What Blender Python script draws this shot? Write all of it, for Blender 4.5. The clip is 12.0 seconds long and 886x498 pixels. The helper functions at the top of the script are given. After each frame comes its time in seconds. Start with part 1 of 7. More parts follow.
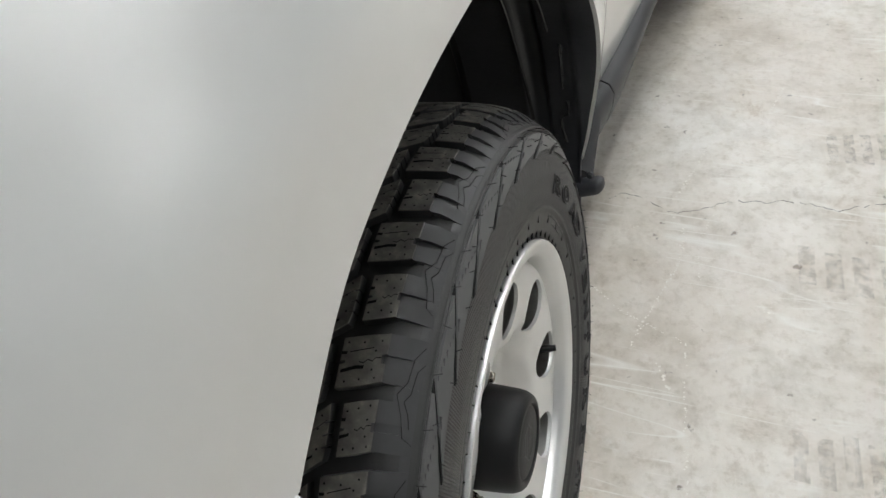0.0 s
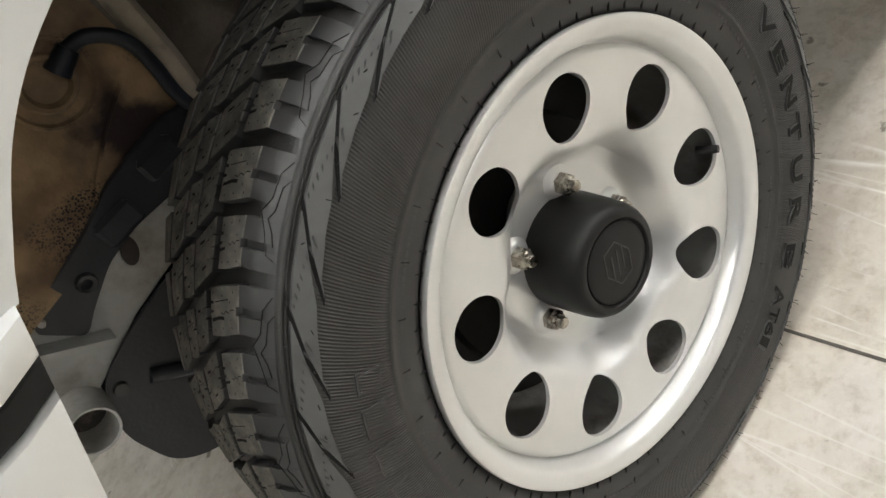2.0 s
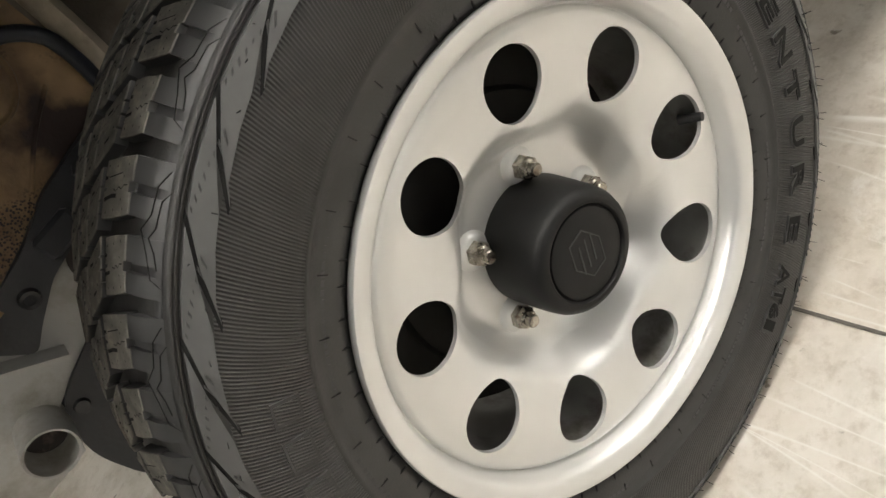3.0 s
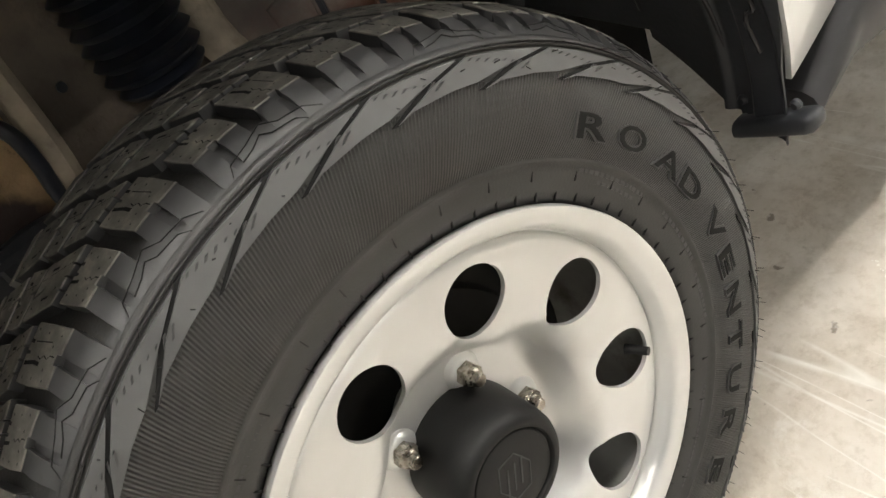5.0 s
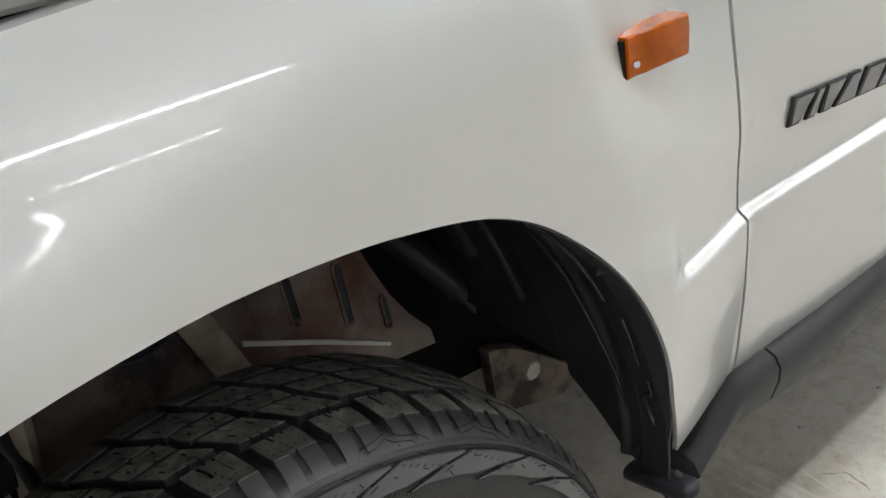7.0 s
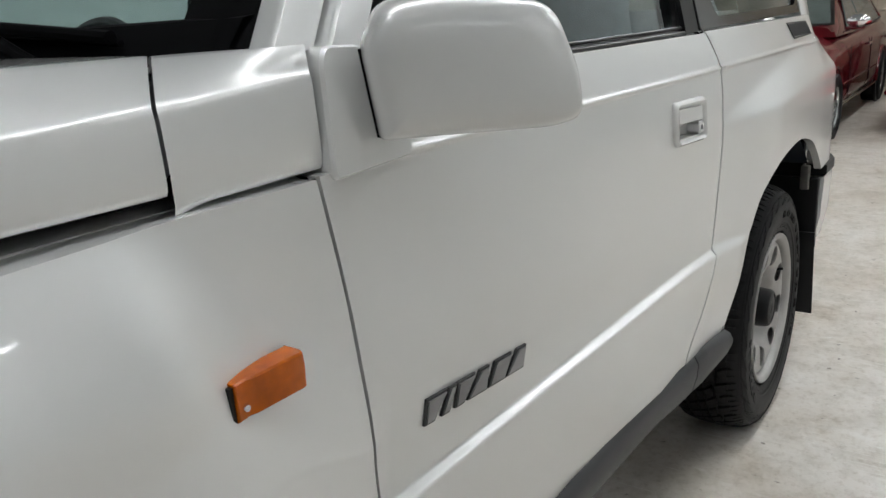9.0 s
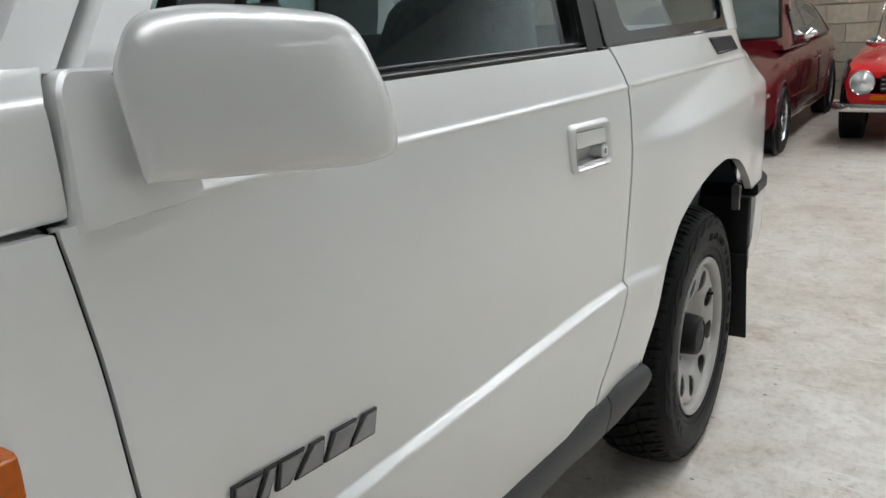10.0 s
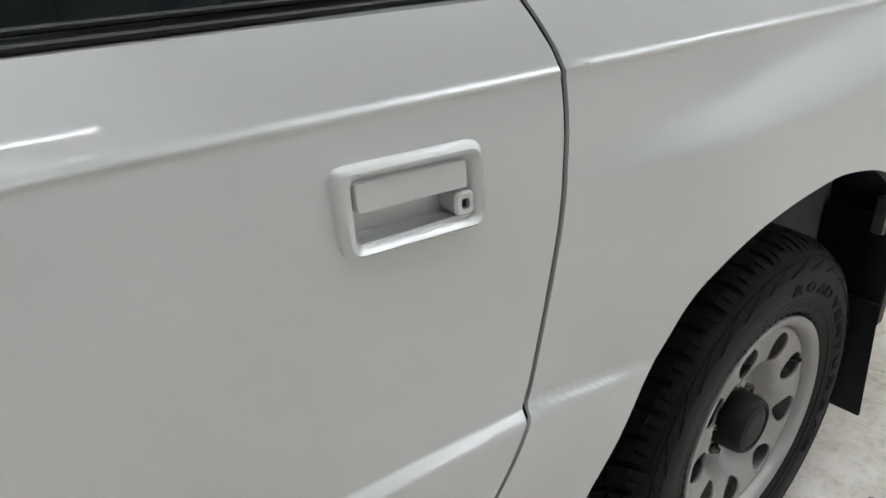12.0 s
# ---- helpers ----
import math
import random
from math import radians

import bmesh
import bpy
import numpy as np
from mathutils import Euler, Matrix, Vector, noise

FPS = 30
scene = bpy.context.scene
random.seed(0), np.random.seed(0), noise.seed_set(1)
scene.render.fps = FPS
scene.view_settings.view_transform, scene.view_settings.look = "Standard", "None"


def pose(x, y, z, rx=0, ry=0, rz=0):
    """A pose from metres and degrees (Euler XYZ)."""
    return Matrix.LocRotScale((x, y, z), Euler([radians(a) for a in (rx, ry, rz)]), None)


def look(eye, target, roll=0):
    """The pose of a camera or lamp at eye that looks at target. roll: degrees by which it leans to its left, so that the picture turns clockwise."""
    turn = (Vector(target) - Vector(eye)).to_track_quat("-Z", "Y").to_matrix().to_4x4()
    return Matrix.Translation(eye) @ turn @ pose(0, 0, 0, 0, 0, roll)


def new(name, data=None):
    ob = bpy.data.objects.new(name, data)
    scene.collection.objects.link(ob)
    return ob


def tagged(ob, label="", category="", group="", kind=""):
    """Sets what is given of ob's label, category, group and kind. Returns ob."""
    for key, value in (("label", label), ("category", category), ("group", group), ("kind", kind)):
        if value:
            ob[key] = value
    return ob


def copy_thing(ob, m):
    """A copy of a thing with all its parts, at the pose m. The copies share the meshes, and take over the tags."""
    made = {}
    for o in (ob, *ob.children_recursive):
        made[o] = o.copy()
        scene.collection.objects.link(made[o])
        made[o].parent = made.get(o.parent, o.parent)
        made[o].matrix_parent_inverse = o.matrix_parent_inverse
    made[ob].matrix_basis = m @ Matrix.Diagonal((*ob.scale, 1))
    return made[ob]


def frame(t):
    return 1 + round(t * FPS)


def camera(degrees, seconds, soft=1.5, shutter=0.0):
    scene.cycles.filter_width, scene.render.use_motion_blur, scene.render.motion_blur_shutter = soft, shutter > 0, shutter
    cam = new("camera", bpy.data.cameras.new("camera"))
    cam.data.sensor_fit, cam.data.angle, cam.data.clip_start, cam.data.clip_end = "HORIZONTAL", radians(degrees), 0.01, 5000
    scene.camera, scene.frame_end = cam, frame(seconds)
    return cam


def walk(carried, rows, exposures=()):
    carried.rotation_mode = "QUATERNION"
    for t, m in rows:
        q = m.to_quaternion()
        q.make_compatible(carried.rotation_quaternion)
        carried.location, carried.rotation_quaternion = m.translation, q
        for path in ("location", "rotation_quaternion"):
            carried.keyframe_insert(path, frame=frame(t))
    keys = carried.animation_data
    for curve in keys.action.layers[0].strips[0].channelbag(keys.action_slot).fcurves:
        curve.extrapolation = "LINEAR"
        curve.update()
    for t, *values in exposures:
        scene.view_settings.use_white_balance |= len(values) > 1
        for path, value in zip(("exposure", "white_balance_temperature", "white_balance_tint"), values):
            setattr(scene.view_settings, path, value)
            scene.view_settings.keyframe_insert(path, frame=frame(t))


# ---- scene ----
cam = camera(59.4, 12.0, soft=1.5)
PATH = [
    (0, (-0.487, -0.172, 1.041), (0.902, 0.524, -0.218), -9.3),
    (0.5, (-0.405, -0.238, 1.011), (0.719, 0.762, -0.306), -15.2),
    (1, (-0.34, -0.339, 0.987), (0.469, 0.943, -0.318), -24.0),
    (1.5, (-0.28, -0.417, 0.946), (0.262, 1.027, -0.327), -33.5),
    (2, (-0.244, -0.427, 0.876), (0.184, 1.068, -0.381), -40.4),
    (2.5, (-0.199, -0.413, 0.827), (0.135, 1.109, -0.426), -45.0),
    (2.7, (-0.184, -0.412, 0.809), (0.118, 1.119, -0.441), -46.7),
    (4.3, (-0.129, -0.391, 0.801), (0.337, 1.126, -0.418), -36.3),
    (4.5, (-0.127, -0.384, 0.811), (0.381, 1.127, -0.396), -33.8),
    (5, (-0.117, -0.37, 0.854), (0.495, 1.13, -0.319), -28.1),
    (5.5, (-0.105, -0.354, 0.898), (0.593, 1.144, -0.229), -23.2),
    (6, (-0.093, -0.345, 0.935), (0.673, 1.157, -0.141), -19.3),
    (6.5, (-0.079, -0.355, 0.991), (0.77, 1.143, -0.026), -15.3),
    (7, (-0.066, -0.379, 1.055), (0.885, 1.108, 0.114), -11.0),
    (7.2, (-0.056, -0.388, 1.083), (0.937, 1.083, 0.161), -9.3),
    (8.8, (0.017, -0.435, 1.149), (1.529, 0.732, 0.556), -3.9),
    (9, (0.046, -0.44, 1.159), (1.595, 0.688, 0.586), -3.7),
    (9.5, (0.136, -0.447, 1.155), (1.745, 0.602, 0.599), -4.1),
    (10, (0.242, -0.484, 1.155), (1.844, 0.578, 0.602), -3.4),
    (10.5, (0.394, -0.536, 1.173), (1.92, 0.639, 0.633), -2.7),
    (11, (0.567, -0.567, 1.182), (2.026, 0.665, 0.587), -2.7),
    (11.5, (0.83, -0.522, 1.212), (2.201, 0.755, 0.511), -1.8),
    (12, (1.088, -0.465, 1.191), (2.256, 0.913, 0.332), -0.6),
]
EXPOSURES = [(0.0, 0.24, 6500, 10), (0.5, 0.42, 6450, 10), (1.0, 0.53, 6450, 10), (1.5, 0.63, 6550, 10), (2.0, 0.68, 6900, 11), (2.5, 0.72, 7250, 12), (4.5, 0.92, 7250, 12), (5.5, 1.1, 7100, 11), (6.0, 1.15, 6900, 10), (6.5, 0.72, 6750, 10), (7.0, 0.28, 6550, 10), (9.0, -0.12, 6430, 10), (10.5, 0.0, 6380, 10), (11.5, -0.02, 6360, 10), (12.0, -0.2, 6360, 10)]
walk(cam, [(t, look(eye, target, roll)) for t, eye, target, roll in PATH], EXPOSURES)

# ---- world and lamps ----
world = bpy.data.worlds.new("garage_world")
world.use_nodes = True
world.node_tree.nodes["Background"].inputs[0].default_value = (0.75, 0.85, 1.0, 1)
world.node_tree.nodes["Background"].inputs[1].default_value = 0.05
scene.world = world
TUBE = 38.0      # radiance of the tubes over the cars
FILL_LIGHT = 3.4  # radiance of the added, unseen fill sheets over the open floor

# ---- small helpers ----
def smooth(a, b, x):
    t = np.clip((np.asarray(x, float) - a) / (b - a), 0, 1)
    return t * t * (3 - 2 * t)


def spline(points, n):
    """A smooth line of n points through the given ones, evenly spaced."""
    p = np.array(points, float)
    q = np.vstack([2 * p[0] - p[1], p, 2 * p[-1] - p[-2]])
    out = []
    for i in range(1, len(q) - 2):
        for t in np.linspace(0, 1, 24, endpoint=False):
            a, b, c, d = q[i - 1], q[i], q[i + 1], q[i + 2]
            out.append(0.5 * (2 * b + (c - a) * t + (2 * a - 5 * b + 4 * c - d) * t * t + (3 * b - a - 3 * c + d) * t ** 3))
    out = np.array(out + [p[-1]])
    run = np.r_[0, np.cumsum(np.linalg.norm(np.diff(out, axis=0), axis=1))]
    want = np.linspace(0, run[-1], n)
    return np.stack([np.interp(want, run, out[:, k]) for k in range(out.shape[1])], 1)


def make(name, verts, faces, material, parent=None, label="", sharp=38, flat=False):
    """One mesh object out of plain lists."""
    me = bpy.data.meshes.new(name)
    me.from_pydata([tuple(map(float, v)) for v in verts], [], [tuple(map(int, f)) for f in faces])
    me.validate()
    bm = bmesh.new()
    bm.from_mesh(me)
    bmesh.ops.recalc_face_normals(bm, faces=bm.faces)
    bm.to_mesh(me)
    bm.free()
    if not flat:
        me.polygons.foreach_set("use_smooth", [True] * len(me.polygons))
        me.set_sharp_from_angle(angle=radians(sharp))
    me.materials.append(material)
    ob = new(name, me)
    if parent:
        ob.parent = parent
    if label:
        ob["label"] = label
    return ob


def part(name, bm, material, parent=None, label="", sharp=38):
    me = bpy.data.meshes.new(name)
    bm.to_mesh(me)
    bm.free()
    me.polygons.foreach_set("use_smooth", [True] * len(me.polygons))
    me.set_sharp_from_angle(angle=radians(sharp))
    me.materials.append(material)
    ob = new(name, me)
    if parent:
        ob.parent = parent
    if label:
        ob["label"] = label
    return ob


class Geo:
    """Collects the vertices and faces of one mesh."""

    def __init__(self):
        self.v, self.f = [], []

    def add(self, verts, faces):
        n = len(self.v)
        self.v += [tuple(p) for p in verts]
        self.f += [tuple(i + n for i in f) for f in faces]
        return self

    def grid(self, rows, loop_u=False, loop_v=False):
        rows = [list(map(tuple, r)) for r in rows]
        nu, nv = len(rows), len(rows[0])
        f = []
        for i in range(nu if loop_u else nu - 1):
            for j in range(nv if loop_v else nv - 1):
                a, b = i % nu, (i + 1) % nu
                c, d = j % nv, (j + 1) % nv
                f.append((a * nv + c, b * nv + c, b * nv + d, a * nv + d))
        return self.add([p for r in rows for p in r], f)

    def box(self, lo, hi, bevel=0.0):
        (x0, y0, z0), (x1, y1, z1) = lo, hi
        b = bevel
        if b <= 0:
            v = [(x, y, z) for z in (z0, z1) for x, y in ((x0, y0), (x1, y0), (x1, y1), (x0, y1))]
            return self.add(v, [(0, 3, 2, 1), (4, 5, 6, 7), (0, 1, 5, 4), (1, 2, 6, 5), (2, 3, 7, 6), (3, 0, 4, 7)])
        rings = []
        for z, k in ((z0, b), (z0 + b, 0), (z1 - b, 0), (z1, b)):
            X0, X1, Y0, Y1 = x0 + k, x1 - k, y0 + k, y1 - k
            c = b * 0.8 if k == 0 else b * 0.4
            rings.append([(X0 + c, Y0, z), (X1 - c, Y0, z), (X1, Y0 + c, z), (X1, Y1 - c, z), (X1 - c, Y1, z), (X0 + c, Y1, z), (X0, Y1 - c, z), (X0, Y0 + c, z)])
        n = len(self.v)
        self.grid(rings, loop_v=True)
        self.f += [tuple(n + i for i in range(7, -1, -1)), tuple(n + 24 + i for i in range(8))]
        return self

    def tube(self, line, radius, n=10, caps=True):
        line = np.array(line, float)
        rad = np.broadcast_to(np.asarray(radius, float), (len(line),))
        tang = np.gradient(line, axis=0)
        rings = []
        up = np.array([0.13, 0.31, 0.94])
        for p, t, r in zip(line, tang, rad):
            t = t / (np.linalg.norm(t) + 1e-9)
            a = np.cross(t, up)
            a /= np.linalg.norm(a) + 1e-9
            b = np.cross(t, a)
            rings.append([p + r * (math.cos(k) * a + math.sin(k) * b) for k in np.linspace(0, 2 * math.pi, n, endpoint=False)])
        s = len(self.v)
        self.grid(rings, loop_v=True)
        if caps:
            e = s + (len(rings) - 1) * n
            self.f += [tuple(s + i for i in range(n)), tuple(e + i for i in range(n - 1, -1, -1))]
        return self

    def lathe(self, profile, n=64, axis="y", centre=(0, 0, 0), closed=False):
        """profile: pairs of radius and place along the axis."""
        rows = []
        for k in np.linspace(0, 2 * math.pi, n, endpoint=False):
            c, s = math.cos(k), math.sin(k)
            if axis == "y":
                rows.append([(centre[0] + r * c, centre[1] + h, centre[2] + r * s) for r, h in profile])
            elif axis == "z":
                rows.append([(centre[0] + r * c, centre[1] + r * s, centre[2] + h) for r, h in profile])
            else:
                rows.append([(centre[0] + h, centre[1] + r * c, centre[2] + r * s) for r, h in profile])
        return self.grid(rows, loop_u=True, loop_v=closed)

    def prism(self, outline, lift):
        """outline: a ring of points; lift: the vector to its other end."""
        n = len(outline)
        top = [tuple(np.add(p, lift)) for p in outline]
        return self.add(list(outline) + top, [tuple(range(n - 1, -1, -1)), tuple(range(n, 2 * n))] + [(i, (i + 1) % n, n + (i + 1) % n, n + i) for i in range(n)])

    def done(self, name, material, parent=None, label="", sharp=38, flat=False):
        return make(name, self.v, self.f, material, parent, label, sharp, flat)


def thing(name, label, category, place=(0, 0, 0), group="", kind=""):
    ob = new(name)
    ob.location = place
    ob.empty_display_size = 0.1
    return tagged(ob, label, category, group, kind)


# ---- materials ----
def material(name, colour, rough=0.5, metal=0.0, vary=0.0, scale=8.0, bump=0.0, bump_scale=60.0, coat=0.0, coat_rough=0.035, dirt=None, dirt_amount=0.0,
             dirt_scale=3.0, ior=1.5, bump_size=0.002, emit=None, rough_vary=0.08):
    m = bpy.data.materials.new(name)
    m.use_nodes = True
    nt = m.node_tree
    b = nt.nodes["Principled BSDF"]
    L = nt.links.new
    b.inputs["Roughness"].default_value = rough
    b.inputs["Metallic"].default_value = metal
    b.inputs["IOR"].default_value = ior
    b.inputs["Coat Weight"].default_value = coat
    b.inputs["Coat Roughness"].default_value = coat_rough
    b.inputs["Base Color"].default_value = (*colour, 1)
    co = nt.nodes.new("ShaderNodeTexCoord")
    if vary > 0 or dirt:
        n1 = nt.nodes.new("ShaderNodeTexNoise")
        n1.inputs["Scale"].default_value = scale
        n1.inputs["Detail"].default_value = 8
        L(co.outputs["Object"], n1.inputs["Vector"])
        r = nt.nodes.new("ShaderNodeValToRGB")
        r.color_ramp.elements[0].position, r.color_ramp.elements[1].position = 0.3, 0.7
        r.color_ramp.elements[0].color = (*[c * (1 - vary) for c in colour], 1)
        r.color_ramp.elements[1].color = (*[min(1, c * (1 + vary)) for c in colour], 1)
        L(n1.outputs["Fac"], r.inputs["Fac"])
        out = r.outputs["Color"]
        if dirt:
            n2 = nt.nodes.new("ShaderNodeTexNoise")
            n2.inputs["Scale"].default_value = dirt_scale
            n2.inputs["Detail"].default_value = 10
            n2.inputs["Roughness"].default_value = 0.65
            L(co.outputs["Object"], n2.inputs["Vector"])
            k = nt.nodes.new("ShaderNodeMapRange")
            k.inputs["From Min"].default_value = 0.62 - 0.3 * dirt_amount
            k.inputs["From Max"].default_value = 0.8 - 0.3 * dirt_amount
            L(n2.outputs["Fac"], k.inputs["Value"])
            mix = nt.nodes.new("ShaderNodeMixRGB")
            mix.inputs["Color2"].default_value = (*dirt, 1)
            L(k.outputs["Result"], mix.inputs["Fac"])
            L(out, mix.inputs["Color1"])
            out = mix.outputs["Color"]
        L(out, b.inputs["Base Color"])
        rr = nt.nodes.new("ShaderNodeMapRange")
        rr.inputs["To Min"].default_value = max(0.02, rough - rough_vary)
        rr.inputs["To Max"].default_value = min(1, rough + rough_vary)
        L(n1.outputs["Fac"], rr.inputs["Value"])
        L(rr.outputs["Result"], b.inputs["Roughness"])
    if bump > 0:
        n3 = nt.nodes.new("ShaderNodeTexNoise")
        n3.inputs["Scale"].default_value = bump_scale
        n3.inputs["Detail"].default_value = 6
        L(co.outputs["Object"], n3.inputs["Vector"])
        bp = nt.nodes.new("ShaderNodeBump")
        bp.inputs["Strength"].default_value = bump
        bp.inputs["Distance"].default_value = bump_size
        L(n3.outputs["Fac"], bp.inputs["Height"])
        L(bp.outputs["Normal"], b.inputs["Normal"])
    if emit:
        b.inputs["Emission Color"].default_value = (*emit[:3], 1)
        b.inputs["Emission Strength"].default_value = emit[3]
    return m


def glass_material(name, tint, rough=0.0):
    """A thin pane: a tinted see-through layer with a mirror gloss over it."""
    m = bpy.data.materials.new(name)
    m.use_nodes = True
    nt = m.node_tree
    nt.nodes.clear()
    out = nt.nodes.new("ShaderNodeOutputMaterial")
    t = nt.nodes.new("ShaderNodeBsdfTransparent")
    t.inputs[0].default_value = (*tint, 1)
    g = nt.nodes.new("ShaderNodeBsdfGlossy")
    g.inputs["Roughness"].default_value = rough
    edge = nt.nodes.new("ShaderNodeLayerWeight")
    edge.inputs[0].default_value = 0.5
    rise5 = nt.nodes.new("ShaderNodeMath")
    rise5.operation, rise5.inputs[1].default_value = "POWER", 5.0
    gloss = nt.nodes.new("ShaderNodeMath")
    gloss.operation, gloss.inputs[1].default_value, gloss.inputs[2].default_value = "MULTIPLY_ADD", 0.95, 0.045
    nt.links.new(edge.outputs["Facing"], rise5.inputs[0])
    nt.links.new(rise5.outputs[0], gloss.inputs[0])
    mix = nt.nodes.new("ShaderNodeMixShader")
    nt.links.new(gloss.outputs[0], mix.inputs[0])
    nt.links.new(t.outputs[0], mix.inputs[1])
    nt.links.new(g.outputs[0], mix.inputs[2])
    nt.links.new(mix.outputs[0], out.inputs[0])
    return m


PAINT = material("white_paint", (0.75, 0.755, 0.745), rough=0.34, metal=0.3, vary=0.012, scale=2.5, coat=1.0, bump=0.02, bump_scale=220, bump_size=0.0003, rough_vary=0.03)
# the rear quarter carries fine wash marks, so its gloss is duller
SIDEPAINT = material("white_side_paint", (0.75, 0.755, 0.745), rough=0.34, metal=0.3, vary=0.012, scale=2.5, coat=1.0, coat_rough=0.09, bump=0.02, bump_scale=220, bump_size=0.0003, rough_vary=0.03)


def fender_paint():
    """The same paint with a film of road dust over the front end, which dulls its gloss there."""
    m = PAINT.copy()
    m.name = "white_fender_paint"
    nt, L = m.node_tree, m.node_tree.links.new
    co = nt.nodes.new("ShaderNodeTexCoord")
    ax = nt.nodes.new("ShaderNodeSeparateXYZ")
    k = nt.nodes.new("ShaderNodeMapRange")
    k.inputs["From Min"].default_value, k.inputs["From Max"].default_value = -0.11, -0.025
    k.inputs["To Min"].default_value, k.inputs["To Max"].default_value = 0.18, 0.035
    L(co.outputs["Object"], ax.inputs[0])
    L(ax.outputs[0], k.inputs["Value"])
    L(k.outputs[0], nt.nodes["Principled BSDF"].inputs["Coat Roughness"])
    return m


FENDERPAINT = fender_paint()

TRIM = material("grey_sill_plastic", (0.032, 0.032, 0.035), rough=0.5, vary=0.12, scale=14, bump=0.25, bump_scale=900, bump_size=0.0004)
BLACK = material("black_plastic", (0.009, 0.009, 0.0095), rough=0.45, ior=1.35, vary=0.25, scale=9, bump=0.15, bump_scale=500, bump_size=0.0005)
LINER = material("black_liner_plastic", (0.036, 0.038, 0.043), rough=0.40, vary=0.3, scale=7, bump=0.35, bump_scale=160, bump_size=0.0012, ior=1.4)
LINEREDGE = material("polished_liner_edge", (0.035, 0.036, 0.038), rough=0.25, vary=0.3, scale=30)
# near black: the shade of gaps and hollows is in the colour
GAPBLACK = material("gap_shade_black", (0.007, 0.007, 0.007), rough=0.9, ior=1.2)
SEAL = material("rubber_seal", (0.008, 0.008, 0.008), rough=0.32, ior=1.35, vary=0.2, scale=20)
GLOSSBLACK = material("gloss_black_frame", (0.006, 0.006, 0.0065), rough=0.12, vary=0.15, scale=6, ior=1.4)
SILVER = material("silver_wheel_paint", (0.76, 0.76, 0.75), rough=0.33, metal=0.6, vary=0.05, scale=9, bump=0.05, bump_scale=700, bump_size=0.0003)
# duller silver for the rear rim, with the arch's shade in its colour
SILVERSHADE = material("shaded_silver_wheel_paint", (0.42, 0.41, 0.395), rough=0.48, metal=0.4, vary=0.12, scale=14, bump=0.08, bump_scale=500, bump_size=0.0003)
CHROME = material("chrome", (0.78, 0.78, 0.78), rough=0.1, metal=1.0, vary=0.06, scale=30)
NUT = material("worn_chrome_nut", (0.42, 0.39, 0.34), rough=0.27, metal=1.0, vary=0.35, scale=120, dirt=(0.10, 0.06, 0.035), dirt_amount=0.35, dirt_scale=90)
CAPPLASTIC = material("cap_plastic", (0.007, 0.007, 0.0075), rough=0.5, ior=1.36, vary=0.2, scale=30, bump=0.25, bump_scale=900, bump_size=0.0004)
BADGE = material("badge_grey", (0.035, 0.035, 0.037), rough=0.4, metal=0.2, vary=0.1, scale=40)
BADGEFACE = material("badge_face_grey", (0.26, 0.26, 0.265), rough=0.36, metal=0.5, vary=0.1, scale=40)
AMBER = material("amber_lens", (0.45, 0.095, 0.002), rough=0.16, ior=1.35, vary=0.2, scale=60, coat=0.0, bump=0.3, bump_scale=260, bump_size=0.0006)
REDPAINT = material("dark_red_paint", (0.10, 0.002, 0.006), rough=0.4, ior=1.25, vary=0.08, scale=4, coat=1.0)
BRIGHTRED = material("bright_red_paint", (0.50, 0.010, 0.014), rough=0.5, ior=1.25, vary=0.06, scale=4, coat=1.0)
GLASS = glass_material("tinted_glass", (0.70, 0.78, 0.78))
CLEAR = glass_material("clear_glass", (0.80, 0.89, 0.88))
CARGLASS = material("grey_car_glass", (0.085, 0.105, 0.098), rough=0.04, vary=0.2, scale=3, ior=1.5, rough_vary=0.02)
LAMPGLASS = material("lamp_glass", (0.72, 0.75, 0.74), rough=0.08, metal=0.7, vary=0.25, scale=25)
FABRIC = material("grey_seat_cloth", (0.24, 0.26, 0.265), rough=0.95, vary=0.25, scale=60, bump=0.5, bump_scale=420, bump_size=0.001)
CABIN = material("dark_cabin_plastic", (0.16, 0.175, 0.178), rough=0.7, vary=0.2, scale=12)
UNDER = material("underbody_dirt", (0.33, 0.27, 0.21), rough=0.8, vary=0.7, scale=7, bump=0.8, bump_scale=140, bump_size=0.002,
                 dirt=(0.055, 0.045, 0.042), dirt_amount=0.75, dirt_scale=7)
RUSTY = material("oiled_rusty_panel", (0.21, 0.17, 0.15), rough=0.42, vary=0.55, scale=9, bump=0.6, bump_scale=120, bump_size=0.0016,
                 dirt=(0.14, 0.056, 0.036), dirt_amount=0.4, dirt_scale=6)
FLANGEDIRT = material("pale_dusty_flange", (0.42, 0.36, 0.28), rough=0.85, vary=0.4, scale=22, bump=0.7, bump_scale=160, bump_size=0.002, dirt=(0.17, 0.13, 0.095), dirt_amount=0.4, dirt_scale=14)


